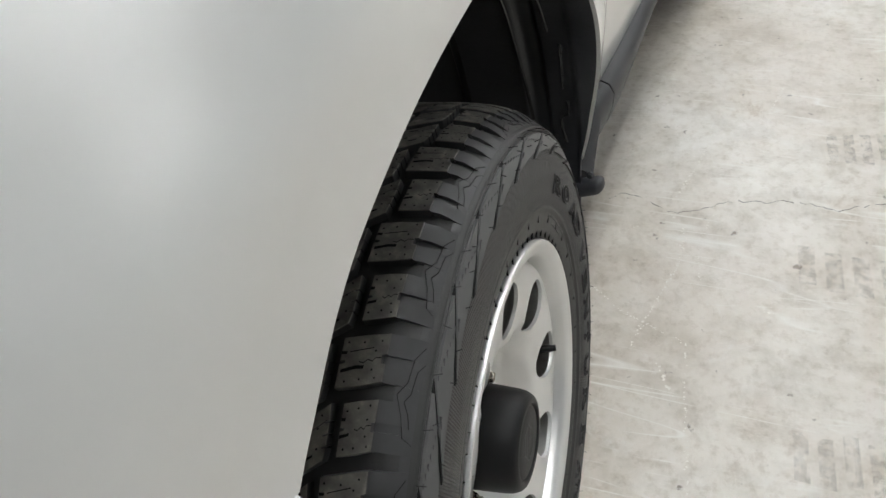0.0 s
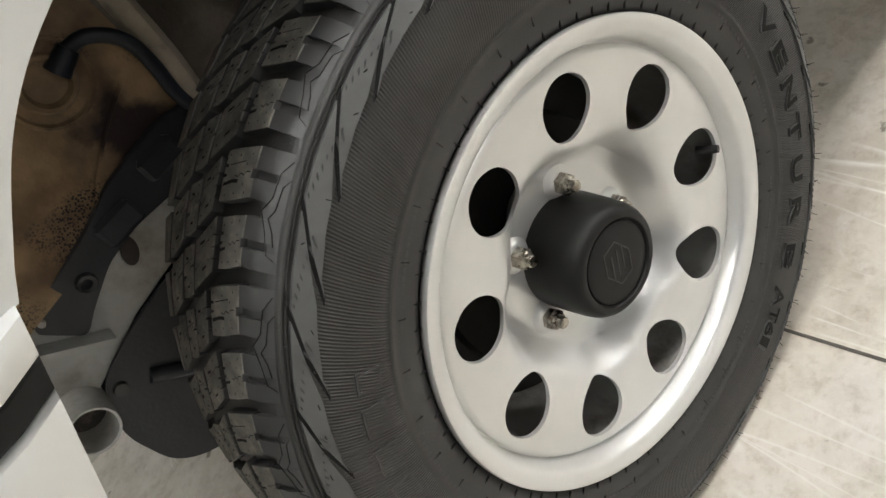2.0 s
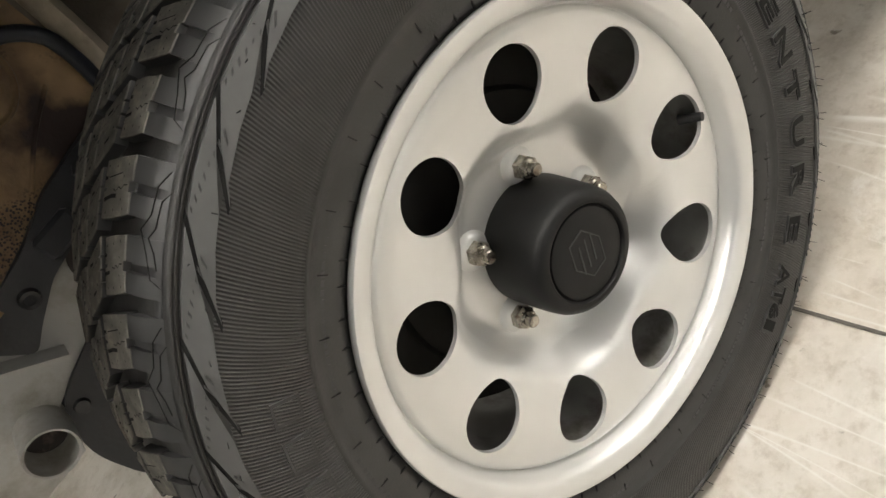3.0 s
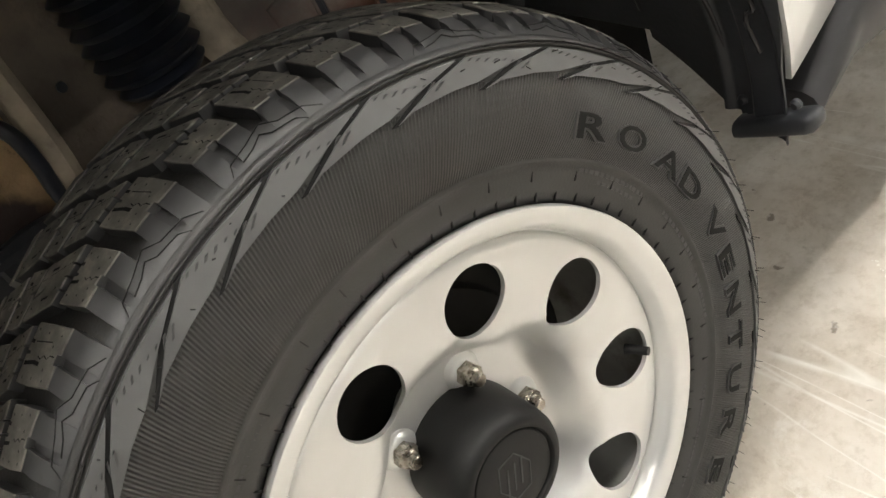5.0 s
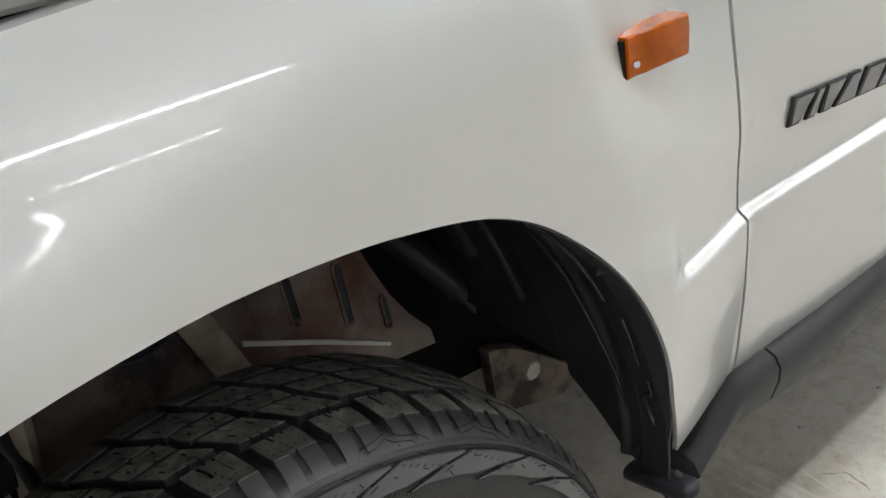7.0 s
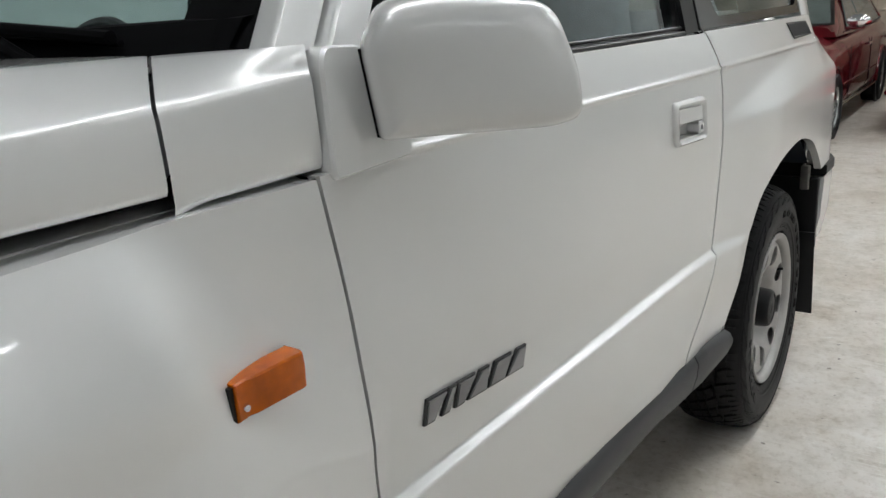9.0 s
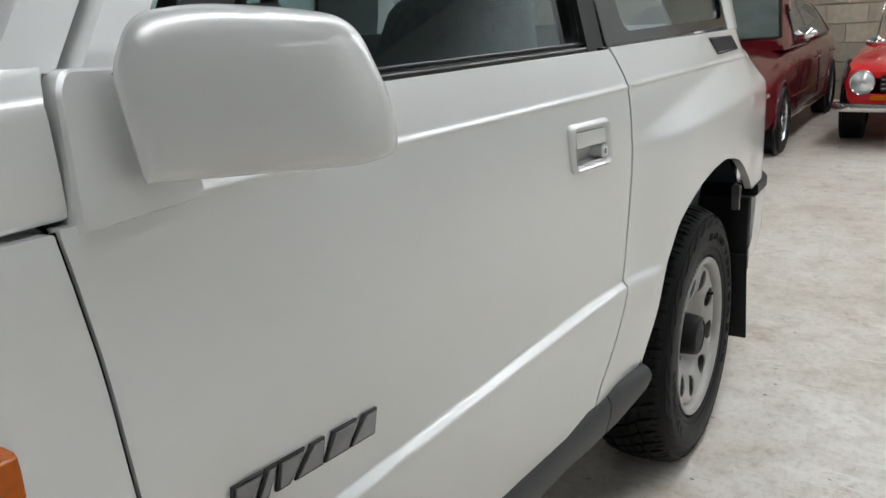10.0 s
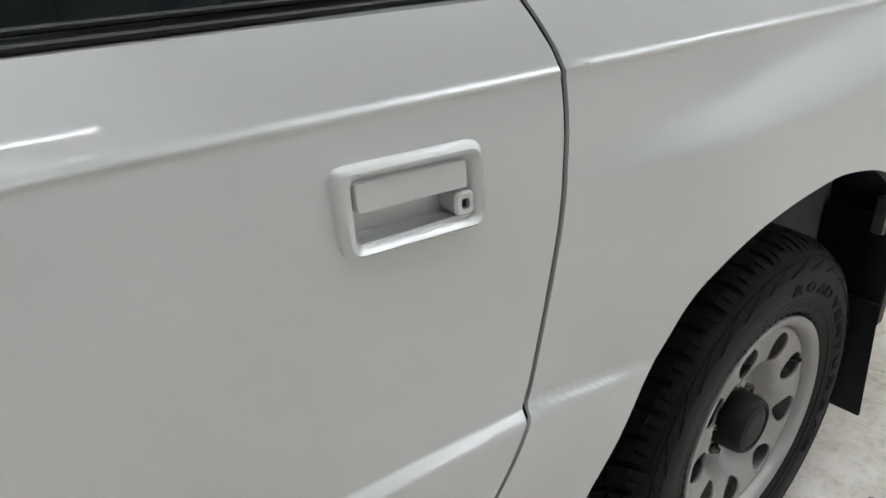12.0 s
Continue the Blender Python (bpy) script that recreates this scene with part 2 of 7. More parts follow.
def rust_panel():
    """Ochre and dark rust in clouds, with clusters of black tar specks."""
    m = material("rust_and_tar_panel", (0.36, 0.24, 0.13), rough=0.55, vary=0.45, scale=16, bump=0.8, bump_scale=130, bump_size=0.002)
    nt, L = m.node_tree, m.node_tree.links.new
    b = nt.nodes["Principled BSDF"]
    src = b.inputs["Base Color"].links[0].from_socket
    co = nt.nodes.new("ShaderNodeTexCoord")

    def cloud(scale, lo, hi, shift):
        mp = nt.nodes.new("ShaderNodeMapping")
        mp.inputs["Location"].default_value = shift
        n = nt.nodes.new("ShaderNodeTexNoise")
        n.inputs["Scale"].default_value, n.inputs["Detail"].default_value = scale, 5
        k = nt.nodes.new("ShaderNodeMapRange")
        k.inputs["From Min"].default_value, k.inputs["From Max"].default_value = lo, hi
        L(co.outputs["Object"], mp.inputs["Vector"])
        L(mp.outputs[0], n.inputs["Vector"])
        L(n.outputs["Fac"], k.inputs["Value"])
        return k.outputs[0]

    def over(fac, below, colour):
        n = nt.nodes.new("ShaderNodeMixRGB")
        L(fac, n.inputs["Fac"])
        L(below, n.inputs["Color1"])
        n.inputs["Color2"].default_value = (*colour, 1)
        return n.outputs[0]

    out = over(cloud(7, 0.44, 0.58, (0, 0, 0)), src, (0.085, 0.042, 0.026))
    out = over(cloud(11, 0.56, 0.66, (3, 1, 2)), out, (0.030, 0.016, 0.014))
    cells = nt.nodes.new("ShaderNodeTexVoronoi")
    cells.inputs["Scale"].default_value = 330
    L(co.outputs["Object"], cells.inputs["Vector"])
    dots = nt.nodes.new("ShaderNodeMapRange")
    dots.inputs["From Min"].default_value, dots.inputs["From Max"].default_value = 0.52, 0.34
    L(cells.outputs["Distance"], dots.inputs["Value"])
    mul = nt.nodes.new("ShaderNodeMath")
    mul.operation = "MULTIPLY"
    L(dots.outputs[0], mul.inputs[0])
    L(cloud(8, 0.50, 0.58, (5, 4, 1)), mul.inputs[1])
    out = over(mul.outputs[0], out, (0.012, 0.010, 0.016))
    L(out, b.inputs["Base Color"])
    return m


RUSTBROWN = rust_panel()
BOOT = material("rubber_boot", (0.014, 0.018, 0.028), rough=0.38, vary=0.3, scale=20, dirt=(0.05, 0.042, 0.035), dirt_amount=0.15, dirt_scale=14)
FRAMEWHITE = material("overspray_white_frame", (0.50, 0.50, 0.48), rough=0.45, vary=0.12, scale=10, bump=0.3, bump_scale=80, bump_size=0.0015,
                      dirt=(0.30, 0.27, 0.22), dirt_amount=0.4, dirt_scale=10)
# white for the strip that imitates light showing under the inner wing
GAPLIGHT = material("gap_light_white", (0.80, 0.80, 0.78), rough=0.4, vary=0.08, scale=30)
STEEL = material("brushed_steel", (0.32, 0.31, 0.30), rough=0.38, metal=0.9, vary=0.3, scale=14, dirt=(0.10, 0.07, 0.05), dirt_amount=0.4, dirt_scale=8)
WALLGREY = material("grey_painted_wall", (0.15, 0.153, 0.156), rough=0.8, vary=0.06, scale=1.5, bump=0.2, bump_scale=40)
WALLWHITE = material("white_wall", (0.74, 0.76, 0.75), rough=0.8, vary=0.04, scale=1.5, bump=0.2, bump_scale=40)
CEILING = material("grey_ceiling_sheet", (0.20, 0.205, 0.21), rough=0.6, vary=0.06, scale=1.0)
MORTAR = material("mortar", (0.36, 0.32, 0.26), rough=0.95, vary=0.15, scale=12, bump=0.4, bump_scale=80)
TUBEMAT = material("tube_light", (0.9, 0.9, 0.9), rough=0.5, emit=(0.965, 0.99, 1.0, TUBE))
FILLSHEET = material("fill_light_sheet", (0.8, 0.82, 0.84), rough=0.4, emit=(0.93, 0.975, 1.0, FILL_LIGHT))
STAIN = material("saw_cut", (0.11, 0.10, 0.085), rough=0.95, vary=0.3, scale=30)
BARREL = material("grey_barrel_paint", (0.34, 0.335, 0.32), rough=0.4, metal=0.3, vary=0.2, scale=20, dirt=(0.12, 0.10, 0.08), dirt_amount=0.3, dirt_scale=12)
SCREEN = material("brake_metal", (0.03, 0.028, 0.026), rough=0.55, metal=0.5, vary=0.4, scale=20)


def rubber():
    m = material("tyre_rubber", (0.032, 0.0315, 0.031), rough=0.52, vary=0.22, scale=26, dirt=(0.045, 0.042, 0.037), dirt_amount=0.12, dirt_scale=34)
    nt, L = m.node_tree, m.node_tree.links.new
    b = nt.nodes["Principled BSDF"]
    co = nt.nodes.new("ShaderNodeTexCoord")
    sep = nt.nodes.new("ShaderNodeSeparateXYZ")
    L(co.outputs["Object"], sep.inputs[0])

    def calc(op, a, c=None, d=None):
        n = nt.nodes.new("ShaderNodeMath")
        n.operation = op
        for i, v in enumerate((a, c, d)):
            if v is None:
                continue
            if isinstance(v, (int, float)):
                n.inputs[i].default_value = v
            else:
                L(v, n.inputs[i])
        return n.outputs[0]

    ang = calc("ARCTAN2", sep.outputs["Z"], sep.outputs["X"])
    rad = calc("SQRT", calc("ADD", calc("POWER", calc("ABSOLUTE", sep.outputs["X"]), 2.0), calc("POWER", calc("ABSOLUTE", sep.outputs["Z"]), 2.0)))
    ribs = calc("SINE", calc("ADD", calc("MULTIPLY", ang, 720.0), calc("MULTIPLY", rad, 700.0)))
    band = calc("MULTIPLY", calc("GREATER_THAN", rad, 0.2572), calc("LESS_THAN", rad, 0.316))
    fine = nt.nodes.new("ShaderNodeTexNoise")
    fine.inputs["Scale"].default_value = 500
    fine.inputs["Detail"].default_value = 4
    L(co.outputs["Object"], fine.inputs["Vector"])
    h = calc("ADD", calc("MULTIPLY", calc("MULTIPLY", ribs, band), 0.5), calc("MULTIPLY", fine.outputs["Fac"], 0.35))
    bp = nt.nodes.new("ShaderNodeBump")
    bp.inputs["Strength"].default_value = 1.0
    bp.inputs["Distance"].default_value = 0.0007
    L(h, bp.inputs["Height"])
    L(bp.outputs["Normal"], b.inputs["Normal"])
    return m


SCREENBLACK = material("black_screen_trim", (0.004, 0.004, 0.0045), rough=0.7, ior=1.12, vary=0.2, scale=20, bump=0.1, bump_scale=300, bump_size=0.0004)
RUBBER = rubber()
# darker copies of the tyre rubber: rear arch shade is put into the colour
RUBBERDARK = material("dark_tyre_rubber", (0.008, 0.008, 0.0085), rough=0.55, ior=1.3, vary=0.2, scale=30, bump=0.3, bump_scale=300, bump_size=0.0006)
RUBBERSHADE = material("shaded_tread_rubber", (0.010, 0.010, 0.0105), rough=0.6, ior=1.3, vary=0.25, scale=40, bump=0.3, bump_scale=400, bump_size=0.0006)
RUBBERTOP = material("worn_tread_rubber", (0.142, 0.134, 0.119), rough=0.75, vary=0.4, scale=70, dirt=(0.26, 0.24, 0.20), dirt_amount=0.2, dirt_scale=70,
                     bump=0.6, bump_scale=300, bump_size=0.0008)
RUBBERFLAT = material("smooth_tyre_rubber", (0.040, 0.040, 0.041), rough=0.46, vary=0.18, scale=40, bump=0.15, bump_scale=600, bump_size=0.0004)
RUBBERBLADE = material("pale_blade_rubber", (0.09, 0.09, 0.09), rough=0.5, vary=0.15, scale=50, bump=0.15, bump_scale=600, bump_size=0.0004)
# near black: letter fill, and painted shade of tread cuts and sidewall slots
RUBBERMARK = material("letter_and_groove_shade_rubber", (0.009, 0.009, 0.009), rough=0.8, ior=1.3, vary=0.2, scale=40, bump=0.2, bump_scale=600, bump_size=0.0004)


def concrete():
    m = bpy.data.materials.new("concrete_floor")
    m.use_nodes = True
    nt, L = m.node_tree, m.node_tree.links.new
    b = nt.nodes["Principled BSDF"]
    co = nt.nodes.new("ShaderNodeTexCoord")

    def noise_tex(scale, detail=8, rough=0.6, dist=0.0, stretch=None):
        n = nt.nodes.new("ShaderNodeTexNoise")
        n.inputs["Scale"].default_value, n.inputs["Detail"].default_value = scale, detail
        n.inputs["Roughness"].default_value, n.inputs["Distortion"].default_value = rough, dist
        if stretch:
            mp = nt.nodes.new("ShaderNodeMapping")
            mp.inputs["Scale"].default_value = stretch[:3]
            mp.inputs["Rotation"].default_value = (0, 0, stretch[3])
            L(co.outputs["Object"], mp.inputs["Vector"])
            L(mp.outputs[0], n.inputs["Vector"])
        else:
            L(co.outputs["Object"], n.inputs["Vector"])
        return n.outputs["Fac"]

    def ramp(fac, stops):
        r = nt.nodes.new("ShaderNodeValToRGB")
        while len(r.color_ramp.elements) < len(stops):
            r.color_ramp.elements.new(0.5)
        for e, (p, c) in zip(r.color_ramp.elements, stops):
            e.position, e.color = p, (*c, 1)
        L(fac, r.inputs["Fac"])
        return r.outputs["Color"]

    def mix(kind, fac, a, c):
        n = nt.nodes.new("ShaderNodeMixRGB")
        n.blend_type = kind
        if isinstance(fac, float):
            n.inputs["Fac"].default_value = fac
        else:
            L(fac, n.inputs["Fac"])
        for i, v in (("Color1", a), ("Color2", c)):
            if isinstance(v, tuple):
                n.inputs[i].default_value = (*v, 1)
            else:
                L(v, n.inputs[i])
        return n.outputs["Color"]

    big = noise_tex(1.3, 10, 0.65, 0.4)
    base = ramp(big, [(0.30, (0.52, 0.46, 0.385)), (0.46, (0.71, 0.66, 0.595)), (0.66, (0.83, 0.80, 0.755))])
    mid = noise_tex(9, 8, 0.7, 0.2)
    base = mix("MULTIPLY", 0.75, base, ramp(mid, [(0.35, (0.72, 0.70, 0.66)), (0.55, (1, 1, 1))]))
    spots = noise_tex(26, 4, 0.5)
    base = mix("MIX", ramp(spots, [(0.69, (0, 0, 0)), (0.73, (0.75, 0.75, 0.75))]), base, (0.14, 0.105, 0.075))
    blots = noise_tex(3.4, 12, 0.78, 0.6)
    base = mix("MULTIPLY", 0.8, base, ramp(blots, [(0.34, (0.62, 0.55, 0.47)), (0.43, (0.92, 0.90, 0.87)), (0.56, (1.0, 1.0, 1.0))]))
    grit = noise_tex(42, 6, 0.7)
    base = mix("MULTIPLY", 0.6, base, ramp(grit, [(0.34, (0.72, 0.68, 0.63)), (0.50, (1, 1, 1))]))
    pale = noise_tex(5.5, 9, 0.75, 1.2)
    base = mix("MIX", ramp(pale, [(0.60, (0, 0, 0)), (0.68, (0.55, 0.55, 0.55))]), base, (0.76, 0.73, 0.68))
    # thin pale scratches: the zero lines of warped noise
    for scale, turn, width in ((7.0, 0.3, 0.006), (9.0, 1.4, 0.006), (6.0, 2.2, 0.005), (8.0, 2.8, 0.006)):
        s = noise_tex(scale, 1.5, 0.35, 0.0, (1.0, 0.09, 1.0, turn))
        d = nt.nodes.new("ShaderNodeMath")
        d.operation = "SUBTRACT"
        d.inputs[1].default_value = 0.5
        L(s, d.inputs[0])
        a = nt.nodes.new("ShaderNodeMath")
        a.operation = "ABSOLUTE"
        L(d.outputs[0], a.inputs[0])
        k = nt.nodes.new("ShaderNodeMapRange")
        k.inputs["From Min"].default_value, k.inputs["From Max"].default_value = width, 0.0
        k.inputs["To Max"].default_value = 0.8
        L(a.outputs[0], k.inputs["Value"])
        brk = nt.nodes.new("ShaderNodeMath")
        brk.operation = "MULTIPLY"
        L(k.outputs[0], brk.inputs[0])
        L(ramp(noise_tex(4.0, 3), [(0.52, (0, 0, 0)), (0.60, (1, 1, 1))]), brk.inputs[1])
        base = mix("MIX", brk.outputs[0], base, (0.82, 0.80, 0.75))
    L(base, b.inputs["Base Color"])
    rr = nt.nodes.new("ShaderNodeMapRange")
    rr.inputs["To Min"].default_value, rr.inputs["To Max"].default_value = 0.16, 0.50
    L(mid, rr.inputs["Value"])
    L(rr.outputs[0], b.inputs["Roughness"])
    bp = nt.nodes.new("ShaderNodeBump")
    bp.inputs["Strength"].default_value, bp.inputs["Distance"].default_value = 0.25, 0.002
    L(noise_tex(70, 8), bp.inputs["Height"])
    L(bp.outputs["Normal"], b.inputs["Normal"])
    return m


CONCRETE = concrete()


CHALK = material("rubbed_chalk", (0.80, 0.77, 0.71), rough=0.95, vary=0.12, scale=60)


def block_material():
    m = material("concrete_block", (0.42, 0.37, 0.29), rough=0.92, vary=0.12, scale=14, bump=0.5, bump_scale=120, bump_size=0.003)
    nt, L = m.node_tree, m.node_tree.links.new
    b = nt.nodes["Principled BSDF"]
    src = b.inputs["Base Color"].links[0].from_socket
    info = nt.nodes.new("ShaderNodeObjectInfo")
    k = nt.nodes.new("ShaderNodeMapRange")
    k.inputs["To Min"].default_value, k.inputs["To Max"].default_value = 0.72, 1.12
    L(info.outputs["Random"], k.inputs["Value"])
    mul = nt.nodes.new("ShaderNodeMixRGB")
    mul.blend_type = "MULTIPLY"
    mul.inputs["Fac"].default_value = 1.0
    L(src, mul.inputs["Color1"])
    L(k.outputs[0], mul.inputs["Color2"])
    L(mul.outputs[0], b.inputs["Base Color"])
    return m


BLOCK = block_material()

# ---- the garage ----
X0, X1, Y0, Y1, TOP = -7.0, 11.0, -12.5, 6.2, 4.2
tagged(Geo().box((X0 - 2, Y0 - 2, -0.15), (X1 + 2, Y1 + 2, 0.0)).done("floor", CONCRETE, flat=True), "worn pale concrete garage floor with scratches and stains", "floor", kind="structure")
tagged(Geo().box((X0, Y1, 0.0), (X1, Y1 + 0.2, TOP)).done("wall_north", WALLWHITE, flat=True), "plain white painted garage wall", "wall", kind="structure")
tagged(Geo().box((X0, Y0 - 0.2, 0.0), (X1, Y0, TOP)).done("wall_south", WALLWHITE, flat=True), "plain white painted garage wall", "wall", kind="structure")
tagged(Geo().box((X0 - 0.2, Y0 - 0.2, 0.0), (X0, Y1 + 0.2, TOP)).done("wall_west", WALLGREY, flat=True), "plain grey painted garage wall", "wall", kind="structure")
tagged(Geo().box((X0 - 0.2, Y0 - 0.2, TOP), (X1 + 0.3, Y1 + 0.2, TOP + 0.15)).done("ceiling", CEILING, flat=True), "grey sheeted garage ceiling", "ceiling", kind="structure")
wall_east = tagged(Geo().box((X1 + 0.012, Y0 - 0.2, 0.0), (X1 + 0.25, Y1 + 0.2, TOP)).done("wall_east", MORTAR, flat=True), "bare buff concrete block wall with mortar joints", "wall", kind="structure")

# unseen white board, added so that the car's windows reflect something pale
tagged(Geo().box((X1 - 0.030, Y0, 0.0), (X1 - 0.010, -2.4, TOP)).done("wall_east_reflector", WALLWHITE, flat=True), "plain white board added out of view for the window reflections", "wall", kind="structure")

# saw cuts in the slab
cut = thing("floor_joint", "dark saw-cut joint in the concrete floor", "joint", kind="structure")
for a, b in (((0.144, 0.06), (0.160, -0.145)), ((0.160, -0.145), (0.36, -2.6))):
    d = np.subtract(b, a)
    n = np.array([-d[1], d[0]]) / np.linalg.norm(d) * 0.0022
    q = [(*(np.array(a) - n), 0.0006), (*(np.array(b) - n), 0.0006), (*(np.array(b) + n), 0.0006), (*(np.array(a) + n), 0.0006)]
    Geo().prism(q, (0, 0, 0.0006)).done("joint_strip", STAIN, cut, flat=True)


def batten(x, y, length=1.52):
    t = thing("ceiling_light", "long white twin-ended ceiling batten light, switched on", "ceiling light", (x, y, TOP - 0.42), group="ceiling battens")
    Geo().box((-length / 2, -0.05, 0.02), (length / 2, 0.05, 0.07), 0.008).done("housing", WALLWHITE, t)
    Geo().tube([(-length / 2 + 0.035, 0, 0), (length / 2 - 0.035, 0, 0)], 0.024, 10).done("tube", TUBEMAT, t)
    for sx in (-0.5, 0.5):
        Geo().tube([(sx * length * 0.8, 0, 0.07), (sx * length * 0.8, 0, 0.42)], 0.004, 6).done("hanger", STEEL, t)
    return t


first = None
for y, shift, span in ((-10.8, -0.5, range(5, 7)), (-6.0, 0.5, range(4, 6)), (-2.6, 0.0, range(7, 11)), (-0.75, 0.0, range(2, 11)), (-0.35, 0.0, range(2, 11)), (3.6, 0.0, range(5, 11))):
    for i in span:
        x = -6.2 + shift + 1.55 * i
        if first is None:
            first = batten(x, y)
        else:
            copy_thing(first, Matrix.Translation((x, y, TOP - 0.42)))


# glowing sheets added out of view to brighten the car's flank and front end
def roof_light(x, y, length=2.36, width=1.30):
    t = thing("roof_light", "long glowing sheet added at the ceiling out of view as fill light", "roof light", (x, y, TOP - 0.06), group="roof lights")
    Geo().box((-length / 2, -width / 2, 0.02), (length / 2, width / 2, 0.035)).done("sheet", FILLSHEET, t, "evenly glowing fill sheet")
    for sx in (-1, 1):
        Geo().box((sx * length / 2 - 0.02, -width / 2 - 0.03, 0.0), (sx * length / 2 + 0.02, width / 2 + 0.03, 0.06), 0.004).done("end_bar", STEEL, t)
        Geo().box((-length / 2 + 0.02, sx * (width / 2 + 0.015) - 0.015, 0.0), (length / 2 - 0.02, sx * (width / 2 + 0.015) + 0.015, 0.06), 0.004).done("side_bar", STEEL, t)
    return t


first = roof_light(4.66, -4.05)
for x, y in ((7.08, -4.05), (9.50, -4.05), (-5.02, -8.4), (-2.60, -8.4)):
    copy_thing(first, Matrix.Translation((x, y, TOP - 0.06)))

# old chalk lines and scuffs on the concrete beside the front wheel
chalk_dice = random.Random(5)
marks = thing("chalk_marks", "rubbed pale chalk lines on the concrete floor", "floor marks", kind="structure")
for line, wide in (([(0.63, 0.089), (0.569, 0.018), (0.541, -0.036), (0.503, -0.117)], 0.007),
                   ([(0.503, -0.117), (0.42, -0.124), (0.315, -0.14), (0.189, -0.158)], 0.007),
                   ([(0.88, -0.035), (0.82, -0.07), (0.73, -0.074), (0.617, -0.053), (0.541, -0.036), (0.476, -0.023)], 0.008),
                   ([(1.16, -0.084), (1.04, -0.064), (0.924, -0.036)], 0.009),
                   ([(1.45, -0.233), (1.31, -0.206)], 0.010),
                   ([(0.887, -0.122), (0.796, -0.106), (0.671, -0.119)], 0.006),
                   ([(0.828, 0.011), (0.781, 0.067)], 0.006),
                   ([(0.614, -0.238), (0.62, -0.268)], 0.009),
                   ([(0.447, -0.074), (0.366, -0.118)], 0.010)):
    line = np.array(line)
    many = int(np.linalg.norm(np.diff(line, axis=0), axis=1).sum() / 0.0035)
    line = spline(line, many)
    g = Geo()
    for x, y in line:
        if chalk_dice.random() < 0.62:
            x, y = x + chalk_dice.gauss(0, wide * 0.22), y + chalk_dice.gauss(0, wide * 0.22)
            r, a0 = wide * chalk_dice.uniform(0.14, 0.36), chalk_dice.uniform(0, 6.28)
            k = len(g.v)
            g.v += [(x + r * chalk_dice.uniform(0.6, 1.2) * math.cos(a0 + a), y + r * chalk_dice.uniform(0.6, 1.2) * math.sin(a0 + a), 0.0012) for a in (0, 1.26, 2.51, 3.77, 5.03)]
            g.f.append(tuple(range(k, k + 5)))
    g.done("chalk_line", CHALK, marks, flat=True)
def print_material():
    """Thin brown rubber print, worn through in places."""
    m = material("tyre_print", (0.40, 0.32, 0.235), rough=0.8, vary=0.2, scale=30)
    nt, L = m.node_tree, m.node_tree.links.new
    b = nt.nodes["Principled BSDF"]
    co = nt.nodes.new("ShaderNodeTexCoord")
    n = nt.nodes.new("ShaderNodeTexNoise")
    n.inputs["Scale"].default_value, n.inputs["Detail"].default_value = 55, 6
    k = nt.nodes.new("ShaderNodeMapRange")
    k.inputs["From Min"].default_value, k.inputs["From Max"].default_value = 0.40, 0.62
    k.inputs["To Max"].default_value = 0.10
    L(co.outputs["Object"], n.inputs["Vector"])
    L(n.outputs["Fac"], k.inputs["Value"])
    L(k.outputs[0], b.inputs["Alpha"])
    return m


PRINT = print_material()
prints = thing("tyre_prints", "faint brown rubber tyre prints on the concrete floor", "floor marks", kind="structure")
for x0, x1, y0, y1 in ((0.27, 0.36, -0.43, -0.29), (0.70, 0.81, -0.47, -0.28), (1.13, 1.25, -0.47, -0.33), (2.9, 3.1, -0.62, -0.45), (3.6, 3.8, -0.70, -0.52), (4.5, 4.75, -0.55, -0.33)):
    for k in range(4):
        ya = y0 + (y1 - y0) * (k + 0.12) / 4
        yb = y0 + (y1 - y0) * (k + 0.74) / 4
        d = chalk_dice.uniform(-0.012, 0.012)
        Geo().prism([(x0 + d, ya, 0.0006), (x1 + d, ya + 0.006, 0.0006), (x1 + d, yb + 0.006, 0.0006), (x0 + d, yb, 0.0006)], (0, 0, 0.0006)).done("print_bar", PRINT, prints, flat=True)
# hairline crack and spilled specks
crack = thing("floor_crack", "dark hairline crack in the concrete floor", "crack", kind="structure")
g = Geo()
line = spline([(0.90, 0.10), (0.93, 0.06), (0.88, -0.04), (0.905, -0.10), (0.94, -0.16), (0.955, -0.24), (0.96, -0.31), (0.945, -0.36), (0.97, -0.40), (0.99, -0.47), (0.97, -0.60)], 70)
line[:, 0] += np.random.RandomState(4).normal(0, 0.003, 70)
for (xa, ya), (xb, yb) in zip(line[:-1], line[1:]):
    if chalk_dice.random() < 0.8:
        w = chalk_dice.uniform(0.0004, 0.0013)
        g.add([(xa - w, ya, 0.001), (xa + w, ya, 0.001), (xb + w, yb, 0.001), (xb - w, yb, 0.001)], [(0, 1, 2, 3)])
g.done("crack_line", STAIN, crack, flat=True)
# ---- the white off-road car: its side as one surface y(x, z) ----
_gx = np.linspace(-1.0, 3.2, 2101)
_gy = np.interp(_gx, [-1.0, -0.72, -0.55, -0.3, 0.2, 0.58, 1.1, 1.6, 2.1, 2.5, 2.7, 2.78, 2.83, 2.88, 2.95], [0.42, 0.16, 0.095, 0.070, 0.063, 0.060, 0.033, 0.012, 0.006, 0.004, 0.008, 0.022, 0.055, 0.13, 0.3])
_k = np.exp(-0.5 * (np.arange(-60, 61) / 14.0) ** 2)
